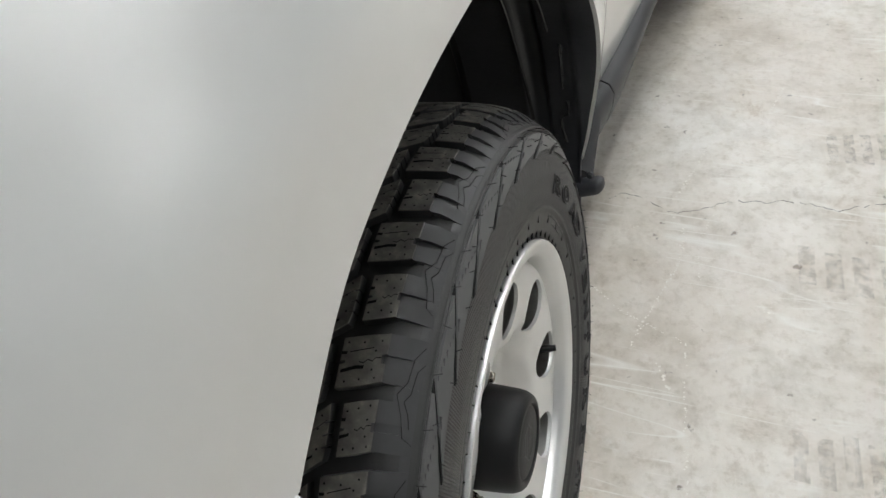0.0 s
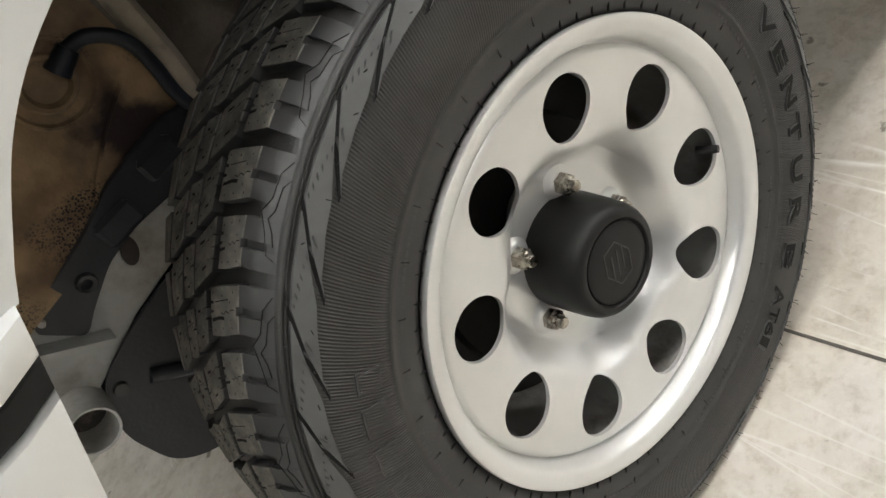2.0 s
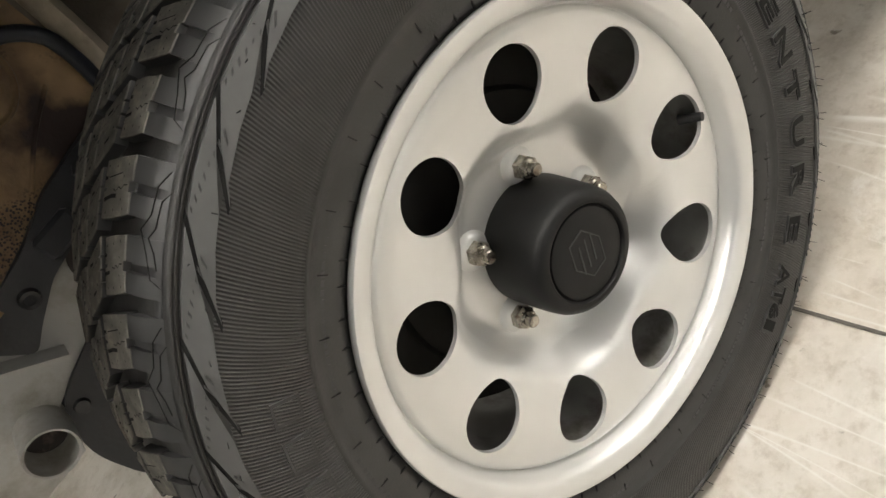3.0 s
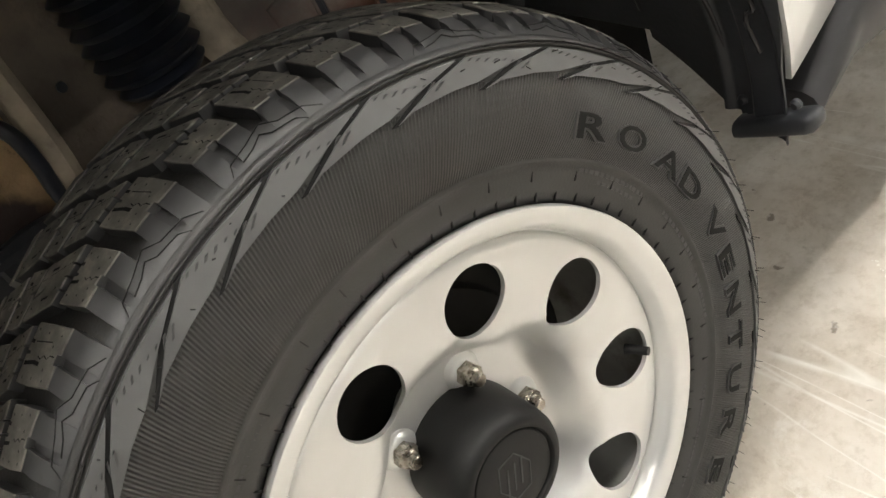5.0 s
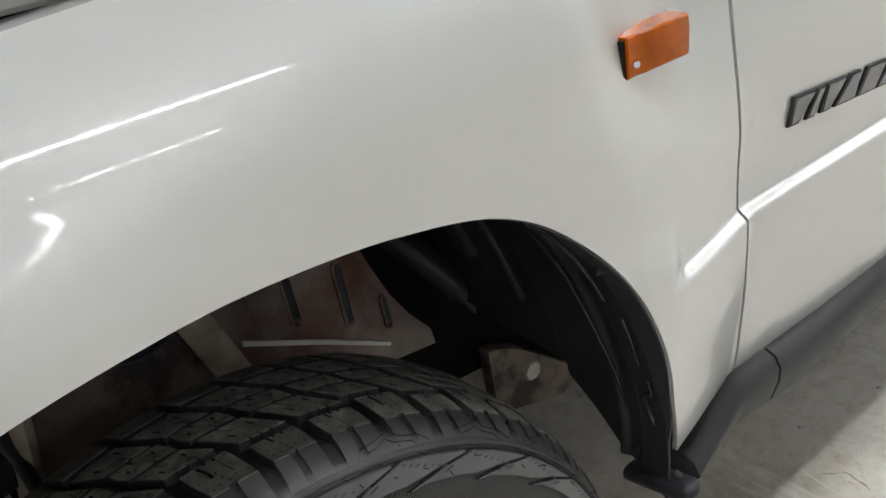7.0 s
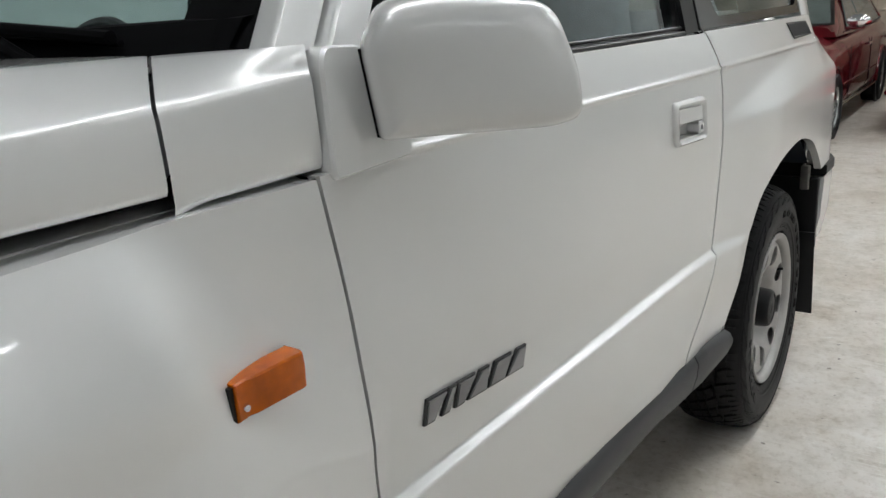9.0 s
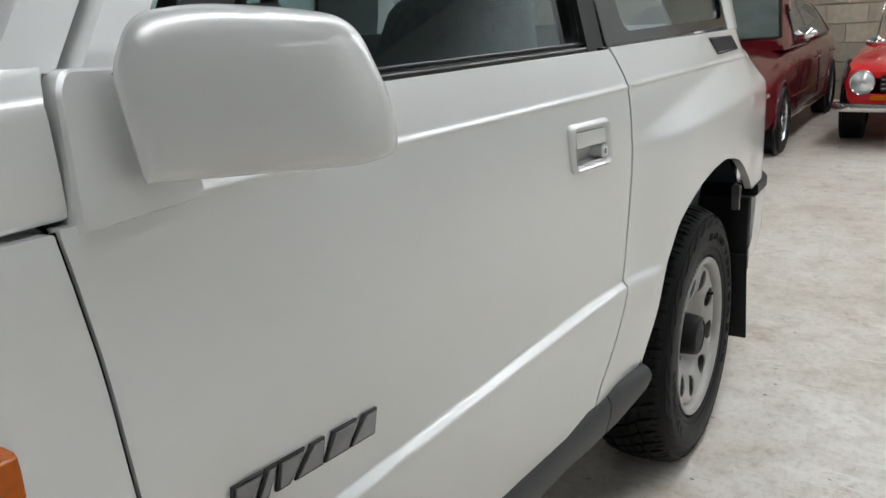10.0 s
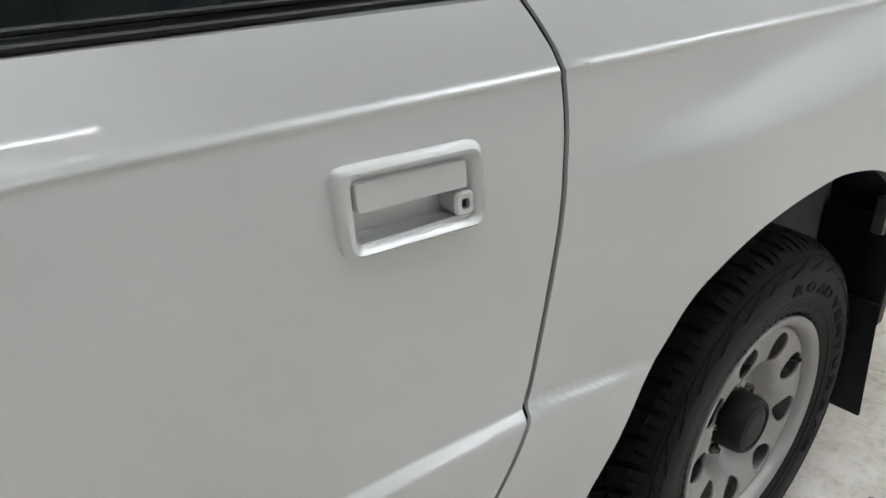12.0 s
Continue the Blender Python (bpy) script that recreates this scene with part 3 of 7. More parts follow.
_gs = np.convolve(np.pad(_gy, 60, mode="edge"), _k / _k.sum(), mode="valid")


def rho(x, z):
    level = np.where(x > 0.02, 1 - smooth(0.85, 0.91, z) * (1 - smooth(0.24, 0.43, x)), 1.0)
    return ((np.abs(x - 0.02) * level / 0.44) ** 2.5 + (np.maximum(z + 0.007 * smooth(0.85, 0.91, z) - 0.338, 0) / 0.5) ** 2.5) ** 0.4


def side(x, z):
    """How deep the body's side lies at x, z."""
    x, z = np.asarray(x, float), np.asarray(z, float)
    y = np.interp(x, _gx, _gs)
    y = y + 0.05 * (np.clip((0.56 - z) / 0.26, 0, 1.2)) ** 2
    # pressed crease: it starts with a rounded end on the fender and runs on over the door
    rise = np.interp(x, [0.50, 0.62, 0.90, 1.20, 1.45, 1.64, 1.88], [0.0, 0.003, 0.011, 0.015, 0.016, 0.010, -0.012])
    step = smooth(0.424, 0.466, x) * smooth(0.640, 0.655, z - rise)
    proud = smooth(0.35, 0.45, x) * (1 - smooth(1.73, 1.835, x))
    y = y - 0.0125 * proud * (1 - step) * smooth(0.47, 0.640, z) * (1 - smooth(0.665, 0.715, z))
    y = y - 0.016 * np.exp(-((z - 0.79) / 0.11) ** 2) * (1 - smooth(0.8, 1.5, x)) * smooth(0.45, 0.6, x)
    y = y + 0.30 * np.maximum(0, z - 0.86) ** 2 + 0.15 * np.maximum(0, z - 1.030)
    belt = smooth(0.60, 0.72, x)
    y = y - 0.0022 * belt * np.exp(-((z - 1.027) / 0.0038) ** 2)
    lin = np.clip((x - 0.39) / 0.205, 0, 1) ** 1.3
    front = 1 - np.maximum(smooth(1.12, 1.50, rho(x, z)), lin)
    y = y - (0.044 - 0.005 * proud + 0.014 * (1 - smooth(-0.12, 0.15, x)) * (1 - smooth(0.85, 0.93, z) * smooth(-0.22, -0.08, x))) * front
    # ledge over the rear arch: it opens as a fan from a point behind the door
    crest = np.interp(x, [1.66, 1.93, 2.30, 2.66], [0.915, 0.909, 0.925, 0.946])
    rise = (z - crest) / np.interp(x, [1.66, 1.94, 2.33, 2.66], [0.016, 0.058, 0.095, 0.11])
    rise = 1 - 0.5 * (rise + np.sqrt(rise * rise + 0.02))
    rear = 0.49 * (rise + np.sqrt(rise * rise + 0.05))
    y = y - 0.034 * rear * smooth(1.60, 2.02, x)
    y = y + 0.060 * (1 - rear) * smooth(2.50, 2.80, x) * smooth(0.93, 0.97, z)
    return y


def panel(name, xs, zs, mat, parent, flange=0.014, label="", thick_edges=(1, 1, 1, 1), extra=0.0, hole=None):
    """A skin over the grid xs, zs (rows u, columns v), with its edges turned inward."""
    ys = side(xs, zs) + extra
    nu, nv = xs.shape
    g = Geo()
    g.grid([[(xs[i, j], ys[i, j], zs[i, j]) for j in range(nv)] for i in range(nu)])
    if hole:
        x0, x1, z0, z1 = hole
        mid = lambda f, k: sum(g.v[i][k] for i in f) / 4
        g.f = [f for f in g.f if not (x0 < mid(f, 0) < x1 and z0 < mid(f, 2) < z1)]
    for on, line in zip(thick_edges, ([(0, j) for j in range(nv)], [(nu - 1, j) for j in range(nv)], [(i, 0) for i in range(nu)], [(i, nv - 1) for i in range(nu)])):
        if on:
            d = flange * on
            g.grid([[(xs[a], ys[a] + h, zs[a]) for a in line] for h in (0.0, 0.0012, d)])
    bm = bmesh.new()
    me = bpy.data.meshes.new("tmp")
    me.from_pydata([tuple(map(float, v)) for v in g.v], [], g.f)
    bm.from_mesh(me)
    bpy.data.meshes.remove(me)
    bmesh.ops.remove_doubles(bm, verts=bm.verts, dist=1e-5)
    bmesh.ops.recalc_face_normals(bm, faces=bm.faces)
    return part(name, bm, mat, parent, label, 50)


def between(inner, outer, n, ease=1.0):
    t = np.linspace(0, 1, n)[None, :] ** ease
    return inner[:, 0:1] * (1 - t) + outer[:, 0:1] * t, inner[:, 1:2] * (1 - t) + outer[:, 1:2] * t


car = thing("off_road_car", "white two-door off-road car parked on the concrete floor", "car")

LIP = [(0.472, 0.390), (0.445, 0.481), (0.413, 0.589), (0.369, 0.685), (0.301, 0.763), (0.238, 0.805), (0.16, 0.826), (0.076, 0.837), (0.0, 0.840),
       (-0.1, 0.831), (-0.196, 0.802), (-0.25, 0.774), (-0.297, 0.733), (-0.318, 0.711)]
GAPF = [(0.606, 0.408), (0.594, 0.55), (0.579, 0.645), (0.566, 0.72), (0.563, 0.80), (0.562, 0.90), (0.558, 0.96), (0.552, 1.022)]
lip = spline(LIP, 620)
gap_front = spline(GAPF, 70)
outer = np.vstack([gap_front, spline([(0.552, 1.022), (0.2, 1.018), (-0.25, 0.985), (-0.62, 0.93)], 61)[1:], np.array([(-0.62, z) for z in np.linspace(0.93, 0.711, 21)])[1:]])
run = np.linspace(0, 1, 620)
keep = np.interp(run, np.r_[0, 0.45, 0.85, 1], np.r_[0, 69, 129, 149])
outer = np.stack([np.interp(keep, np.arange(150), outer[:, k]) for k in (0, 1)], 1)
xs, zs = between(lip, outer, 110)
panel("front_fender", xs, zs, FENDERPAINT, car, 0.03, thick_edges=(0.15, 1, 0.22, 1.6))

# door skin
gap_rear = spline([(1.505, 0.415), (1.512, 0.47), (1.556, 0.552), (1.606, 0.657), (1.628, 0.746), (1.646, 0.85), (1.652, 0.91), (1.655, 0.97), (1.648, 1.032), (1.628, 1.07), (1.606, 1.10)], 120)
zz = np.linspace(0, 1, 120)


def door_top(x):
    return 1.050 + 0.047 * smooth(0.865, 0.955, x) - 0.026 * (1 - smooth(0.66, 0.70, x))


def sill_top(x):
    return np.interp(x, [0.50, 0.60, 0.66, 0.80, 0.95, 1.05, 1.20, 1.35, 1.50, 1.60, 1.735], [0.345, 0.412, 0.414, 0.416, 0.431, 0.443, 0.447, 0.442, 0.436, 0.448, 0.436])


rows = []
front_x = lambda z: np.interp(z, [p[1] for p in spline(GAPF, 60)], [p[0] for p in spline(GAPF, 60)]) + 0.0046
rear_x = lambda z: np.interp(z, gap_rear[:, 1], gap_rear[:, 0]) - 0.0045
rise = np.unique(np.r_[np.linspace(0, 1, 120), np.linspace(0.325, 0.40, 34), np.linspace(0.86, 1.0, 60)].round(5))
U, V = np.meshgrid(np.linspace(0, 1, 260), rise, indexing="ij")
# columns follow height; a first guess of x sets the top edge
xg = 0.56 + 1.08 * U
low = np.maximum(sill_top(xg) - 0.002, 0.412)
Z = low + (door_top(xg) - low) * V
X = front_x(np.minimum(Z, 1.022)) * (1 - U) + rear_x(Z) * U
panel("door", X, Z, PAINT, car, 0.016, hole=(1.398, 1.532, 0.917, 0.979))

# rear quarter
LIP2 = [(1.728, 0.440), (1.742, 0.48), (1.795, 0.600), (1.838, 0.662), (1.888, 0.719), (1.975, 0.763), (2.06, 0.783), (2.155, 0.793), (2.245, 0.793), (2.38, 0.764), (2.49, 0.70), (2.545, 0.655)]
lip2 = spline(LIP2, 240)
edge = np.stack([rear_x(np.linspace(0.440, 1.10, 60)) + 0.0078, np.linspace(0.440, 1.10, 60)], 1)
outer2 = np.vstack([edge, np.array([(x, 1.10) for x in np.linspace(edge[-1, 0], 2.66, 41)])[1:], np.array([(2.66 + 0.19 * smooth(0, 1, k), 1.10 - 0.445 * k) for k in np.linspace(0, 1, 21)])[1:]])
keep = np.interp(np.linspace(0, 1, 240), [0, 0.4, 0.85, 1], [0, 59, 99, 119])
outer2 = np.stack([np.interp(keep, np.arange(120), outer2[:, k]) for k in (0, 1)], 1)
xs, zs = between(lip2, outer2, 150)
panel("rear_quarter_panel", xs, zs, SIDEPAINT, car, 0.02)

# dark inside of the shut lines
for name, line in (("front_door_gap", gap_front), ("rear_door_gap", gap_rear)):
    pts = np.array([(x, float(side(x, z)) + 0.0035, z) for x, z in line])
    g = Geo()
    g.grid([[(p[0] - 0.02, p[1] + 0.002, p[2]) for p in pts], [(p[0] + 0.02, p[1] + 0.002, p[2]) for p in pts], [(p[0] + 0.02, p[1] + 0.012, p[2]) for p in pts], [(p[0] - 0.02, p[1] + 0.012, p[2]) for p in pts]], loop_u=True)
    g.done(name, GAPBLACK, car)

# sills: a front tip, the long middle piece and a rear tip
def sill(x0, x1, top, low, out, name, bulge=0.0):
    g = Geo()
    rows = []
    for x in np.linspace(x0, x1, 24):
        t, l, o = top(x), low(x), out(x)
        h = t - l
        sec = [(o + 0.10, t + 0.004), (o + 0.022, t + 0.002), (o + 0.008, t - 0.004), (o, t - 0.02), (o + 0.002, l + 0.55 * h), (o + 0.012, l + 0.2 * h), (o + 0.03, l), (o + 0.10, l)]
        rows.append([(x, y, z) for y, z in sec])
    g.grid(rows, loop_v=True)
    n = 8
    g.f += [tuple(range(n)), tuple(range((23) * n + n - 1, 23 * n - 1, -1))]
    return g.done(name, TRIM, car, "dark grey plastic sill trim", 45)


base = lambda x: np.interp(x, [0.45, 0.60, 0.70, 1.4, 1.55, 1.735], [0.045, 0.054, 0.043, 0.026, 0.016, -0.008])
topz = sill_top
lowz = lambda x: np.interp(x, [0.50, 0.60, 0.8, 1.05, 1.35, 1.5, 1.6, 1.735], [0.295, 0.318, 0.320, 0.345, 0.345, 0.335, 0.335, 0.365])
sill(0.505, 0.664, topz, lowz, base, "sill_front_tip")
sill(0.668, 1.556, topz, lowz, base, "sill_trim")
sill(1.560, 1.735, topz, lowz, base, "sill_rear_tip")
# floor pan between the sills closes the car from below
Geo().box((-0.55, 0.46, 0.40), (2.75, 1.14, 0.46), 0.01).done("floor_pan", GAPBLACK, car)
Geo().box((0.62, 0.10, 0.40), (1.62, 1.50, 0.44), 0.01).done("cabin_floor", CABIN, car)
Geo().box((1.62, 0.14, 0.46), (2.70, 1.46, 0.60), 0.01).done("boot_floor", CABIN, car)

# ---- bonnet, cowl and screen ----
def bonnet_section(x, low):
    d = 0.05 * float(smooth(0.2, -0.6, x))
    inner = 0.150 - 0.056 * float(smooth(0.42, 0.545, x))
    sec = [(0.110, low + 0.001), (0.084, low), (0.0785, low + 0.002), (0.0765, low + 0.007), (0.0760, low + 0.012), (0.0762, 1.06), (0.0780, 1.088), (0.0792, 1.0935), (0.0803, 1.0965), (0.0823, 1.0990), (0.0850, 1.1012),
           (0.085 + 0.18 * (inner - 0.085), 1.1095), (0.085 + 0.5 * (inner - 0.085), 1.122), (0.085 + 0.88 * (inner - 0.085), 1.1305), (inner, 1.133), (inner + 0.008, 1.1335), (0.22, 1.1345), (0.4, 1.136), (0.6, 1.137), (0.8, 1.1375)]
    up = np.interp(x, [0.0, 0.286, 0.4], [-0.003, 0.003, 0.009]) + 0.010 * float(smooth(0.40, 0.57, x))
    fade = lambda z: min(max((z - 1.1012) / 0.032, 0), 1)
    return [(y, z - d + (up * (1 - fade(z)) + 0.009 * fade(z)) * float(smooth(1.05, 1.095, z))) for y, z in sec]


def bonnet(name, stations, low, corner=None):
    """The bonnet over its whole width, or one corner piece of the cowl behind it (corner 0 or 1)."""
    rows = []
    for x in stations:
        sec = bonnet_section(x, low(x))
        tip = np.interp(x, [-0.75, -0.55, -0.3, 0.0], [0.22, 0.08, 0.02, 0.0])
        sec = [(y + tip * (1 - y / 0.8), z) for y, z in sec]
        full = sec + [(1.6 - y, z) for y, z in sec[-2::-1]]
        if corner is not None:
            y, z = sec[14]
            full = sec[:15] + [(y + 0.004, z - 0.0012), (y + 0.0055, z - 0.005), (y + 0.0055, z - 0.05)]
            full = full if corner == 0 else [(1.6 - y, z) for y, z in full]
        slant = lambda y: 0.052 * min(max((min(y, 1.6 - y) - 0.080) / 0.07, 0), 1)
        rows.append([(x + (slant(y) if x > 0.3 else 0.0), y, z) for y, z in full])
    g = Geo()
    g.grid(rows)
    # turned-down edges at the gap
    for k in ([0], [-1]):
        r = rows[k[0]][5:-5] if corner is None else rows[k[0]][5:-1]
        s = 0.004 if k[0] == 0 else -0.004
        g.grid([r, [(x + s, y + 0.004 * (1 if y < 0.8 else -1), z - 0.004) for x, y, z in r], [(x + s, y + 0.018 * (1 if y < 0.8 else -1), z - 0.018) for x, y, z in r]])
    bm = bmesh.new()
    me = bpy.data.meshes.new("tmp")
    me.from_pydata([tuple(map(float, v)) for v in g.v], [], g.f)
    bm.from_mesh(me)
    bpy.data.meshes.remove(me)
    bmesh.ops.remove_doubles(bm, verts=bm.verts, dist=1e-5)
    bmesh.ops.recalc_face_normals(bm, faces=bm.faces)
    return part(name, bm, PAINT, car, "", 50)


bonnet("bonnet", np.r_[np.linspace(-0.72, 0.38, 38), 0.3965, 0.4005], lambda x: np.interp(x, [-0.7, 0.2, 0.398], [1.038, 1.038, 1.037]))
for end in (0, 1):
    bonnet("cowl_corner", np.r_[0.4045, 0.4085, np.linspace(0.425, 0.55, 8), 0.567, 0.571], lambda x: np.interp(x, [0.40, 0.412, 0.432, 0.571], [1.0190, 1.0195, 1.0250, 1.027]), end)
# ledge under the bonnet edge
Geo().box((-0.6, 0.096, 1.008), (0.56, 0.44, 1.0225), 0.003).done("fender_ledge", FRAMEWHITE, car)
Geo().box((0.37, 0.140, 1.00), (0.45, 0.5, 1.09), 0.006).done("cowl_gap_seal", GAPBLACK, car)
Geo().box((-0.66, 0.48, 0.60), (0.55, 1.12, 1.03), 0.02).done("engine_bay", BLACK, car)
Geo().box((0.40, 0.13, 1.04), (0.60, 1.47, 1.128), 0.01).done("scuttle", SCREENBLACK, car)

SCREEN_LOW, SCREEN_HIGH = (0.47, 1.128), (0.87, 1.60)


def screen_at(v, y):
    bow = 0.06 * ((y - 0.8) / 0.7) ** 2
    return (SCREEN_LOW[0] + (SCREEN_HIGH[0] - SCREEN_LOW[0]) * v + bow, y, SCREEN_LOW[1] + (SCREEN_HIGH[1] - SCREEN_LOW[1]) * v)


g = Geo()
g.grid([[screen_at(v, y + (0.10 * v if y < 0.8 else -0.10 * v) * abs(y - 0.8) / 0.66) for y in np.linspace(0.14, 1.46, 25)] for v in np.linspace(0, 1, 9)])
windscreen = g.done("windscreen", CLEAR, car)
windscreen.visible_shadow = False
for s in (0, 1):
    f = (lambda y: y) if s == 0 else (lambda y: 1.6 - y)
    line = [np.array(screen_at(v, 0.14 + 0.10 * v)) + (0.010, -0.012, 0.004) for v in np.linspace(-0.12, 1.02, 11)]
    g = Geo()
    rows = []
    for p in line:
        rows.append([(p[0] + dx, f(p[1] + dy), p[2] + dz) for dx, dy, dz in ((-0.012, 0.085, 0.006), (-0.016, 0.02, 0.01), (0.0, -0.004, 0.006), (0.034, -0.012, 0.0), (0.034, 0.03, -0.004))])
    g.grid(rows, loop_v=True)
    g.done("screen_seal", SCREENBLACK, car)
    # painted pillar, and the door's own window frame behind it
    for name, off, wide, dy in (("front_pillar", 0.570, 0.030, 0.0), ("door_frame", 0.636, 0.028, -0.008)):
        g = Geo()
        rows = []
        for z in np.linspace(1.137 if name == "front_pillar" else 1.130, 1.60, 11):
            x = off + 0.74 * (z - 1.14)
            y = 0.094 + dy + 0.23 * (z - 1.14)
            rows.append([(x - wide, f(y + 0.06), z), (x - wide, f(y + 0.006), z), (x - wide + 0.004, f(y + 0.001), z), (x, f(y), z), (x + wide - 0.005, f(y + 0.001), z), (x + wide - 0.001, f(y + 0.006), z), (x + wide - 0.001, f(y + 0.06), z)])
        g.grid(rows, loop_v=True)
        g.done(name, PAINT, car)
g = Geo()
g.grid([[tuple(np.array(screen_at(v, y)) + (-0.010 + d, 0, 0.006)) for y in np.linspace(0.13, 1.47, 25)] for v, d in ((-0.03, 0.012), (-0.03, 0.0), (0.075, 0.0), (0.08, 0.012))])
g.done("screen_lower_border", SCREENBLACK, car)
g = Geo()
for y0, y1 in ((0.26, 0.86), (0.86, 1.42)):
    a, b = np.array(screen_at(0.04, y0)) + (-0.03, 0, 0.012), np.array(screen_at(0.10, y1)) + (-0.03, 0, 0.02)
    g.tube([a, a * 0.5 + b * 0.5 + (0, 0, 0.008), b], 0.007, 8)
    g.tube([a + (0.01, 0, -0.006), b + (0.01, 0, -0.006)], 0.004, 6)
    g.tube([a * 0.6 + b * 0.4, a + (-0.03, 0.02, -0.05)], 0.009, 8)
g.done("wiper", SCREENBLACK, car)

# ---- glasshouse ----
def lean(z):
    return 0.23 * (z - 1.10)


def slab(name, outline, mat, depth, off=0.0, mirror=True, label=""):
    """A plate in the leaning plane of the side windows: outline in x, z."""
    made = []
    for s in (0, 1) if mirror else (0,):
        ring = []
        for x, z in outline:
            y = 0.056 + 0.05 * (1 - smooth(0.5, 0.9, x)) * 0 + 0.012 * (1 - smooth(0.6, 1.5, x)) + lean(z) + off
            ring.append((x, y if s == 0 else 1.6 - y, z))
        g = Geo().prism(ring, (0, depth if s == 0 else -depth, 0))
        made.append(g.done(name, mat, car, label, 30))
    return made


def round_corners(pts, radius, n=5):
    pts = np.array(pts, float)
    out = []
    for i in range(len(pts)):
        r = radius[i] if isinstance(radius, tuple) else radius
        a, b, c = pts[i - 1], pts[i], pts[(i + 1) % len(pts)]
        u, w = (a - b) / np.linalg.norm(a - b), (c - b) / np.linalg.norm(c - b)
        k = min(r, 0.45 * np.linalg.norm(a - b), 0.45 * np.linalg.norm(c - b))
        p, q = b + u * k, b + w * k
        for t in np.linspace(0, 1, n):
            out.append(tuple((1 - t) ** 2 * p + 2 * t * (1 - t) * b + t * t * q))
    return out


door_glass = round_corners([(0.70, 1.056), (0.868, 1.056), (0.955, 1.104), (1.548, 1.108), (1.57, 1.55), (1.03, 1.55)], 0.03)
for pane in slab("door_window", door_glass, GLASS, 0.004, 0.022):
    pane.visible_shadow = False
quarter_glass = round_corners([(1.735, 1.122), (2.515, 1.130), (2.45, 1.52), (1.70, 1.52)], 0.05)
for pane in slab("rear_side_window", quarter_glass, GLASS, 0.004, 0.010):
    pane.visible_shadow = False


def frame_slab(name, outer_ring, inner_ring, mat, depth, off, label=""):
    n = len(outer_ring)
    for s in (0, 1):
        def at(x, z, d):
            y = 0.056 + 0.012 * (1 - smooth(0.6, 1.5, x)) + lean(z) + off + d
            return (x, float(y) if s == 0 else 1.6 - float(y), z)
        g = Geo()
        g.grid([[at(x, z, d) for x, z in ring] for ring, d in ((outer_ring, depth), (outer_ring, 0.002), ([(a[0] * 0.97 + b[0] * 0.03, a[1] * 0.97 + b[1] * 0.03) for a, b in zip(outer_ring, inner_ring)], 0.0), (inner_ring, 0.0), (inner_ring, depth))], loop_v=True)
        g.done(name, mat, car, label, 30)


frame_slab("rear_window_border", round_corners([(1.632, 1.100), (2.545, 1.108), (2.49, 1.56), (1.60, 1.56)], 0.012), round_corners([(1.735, 1.122), (2.515, 1.130), (2.45, 1.52), (1.70, 1.52)], 0.05), GLOSSBLACK, 0.012, 0.0)
slab("centre_pillar", [(1.552, 1.098), (1.626, 1.098), (1.60, 1.56), (1.548, 1.56)], BLACK, 0.05, 0.002)
frame_slab("door_window_seal", round_corners([(0.62, 1.046), (0.872, 1.046), (0.957, 1.094), (1.556, 1.098), (1.585, 1.57), (1.00, 1.57)], 0.03), door_glass, SEAL, 0.03, 0.012)
# two bright-edged rubber strips along the bottom of the door glass
for dz, dy, r in ((0.004, 0.006, 0.0035), (0.013, 0.013, 0.003)):
    pts = [(x, float(0.056 + 0.012 * (1 - smooth(0.6, 1.5, x)) + dy), float(door_top(x)) + dz) for x in np.r_[np.linspace(0.70, 0.86, 5), np.linspace(0.87, 0.965, 12), np.linspace(1.0, 1.552, 8)]]
    Geo().tube(pts, r, 8).done("window_strip", SEAL, car)
# painted rear pillar, roof and far side
for s in (0, 1):
    f = (lambda y: y) if s == 0 else (lambda y: 1.6 - y)
    g = Geo()
    rows = []
    for z in np.linspace(1.098, 1.60, 10):
        k = (z - 1.10) / 0.5
        y = 0.052 + lean(z)
        rows.append([(2.535 - 0.06 * k, f(y + 0.06), z), (2.535 - 0.06 * k, f(y + 0.002), z), (2.56 - 0.06 * k, f(y - 0.004), z), (2.645 - 0.03 * k, f(y + 0.002), z), (2.71 - 0.02 * k, f(y + 0.03), z), (2.75 - 0.03 * k, f(y + 0.09), z), (2.75 - 0.03 * k, f(y + 0.2), z), (2.64 - 0.05 * k, f(y + 0.2), z)])
    g.grid(rows, loop_v=True)
    g.done("rear_pillar", PAINT, car)
g = Geo()
g.grid([[(x, y, 1.60 + 0.07 * (1 - ((y - 0.8) / 0.62) ** 2) * (1 - ((x - 1.8) / 1.0) ** 4) + dz) for y in np.linspace(0.19, 1.41, 15)] for x in np.linspace(1.0, 2.64, 20) for dz in (0,)])
g.done("roof", PAINT, car)
g = Geo()
xx, zz2 = np.meshgrid(np.linspace(-0.62, 2.80, 90), np.linspace(0.43, 1.10, 40), indexing="ij")
yy = 1.6 - np.interp(xx, _gx, _gs) - 0.30 * np.maximum(0, zz2 - 0.86) ** 2 - 0.22 * np.maximum(0, zz2 - 1.033)
cutout = (((xx - 0.02) / 0.43) ** 2 + ((zz2 - 0.338) / 0.49) ** 2 < 1) | (((xx - 2.12) / 0.43) ** 2 + ((zz2 - 0.338) / 0.44) ** 2 < 1)
vid = lambda i, j: i * 40 + j
g.v = [(xx[i, j], yy[i, j], zz2[i, j]) for i in range(90) for j in range(40)]
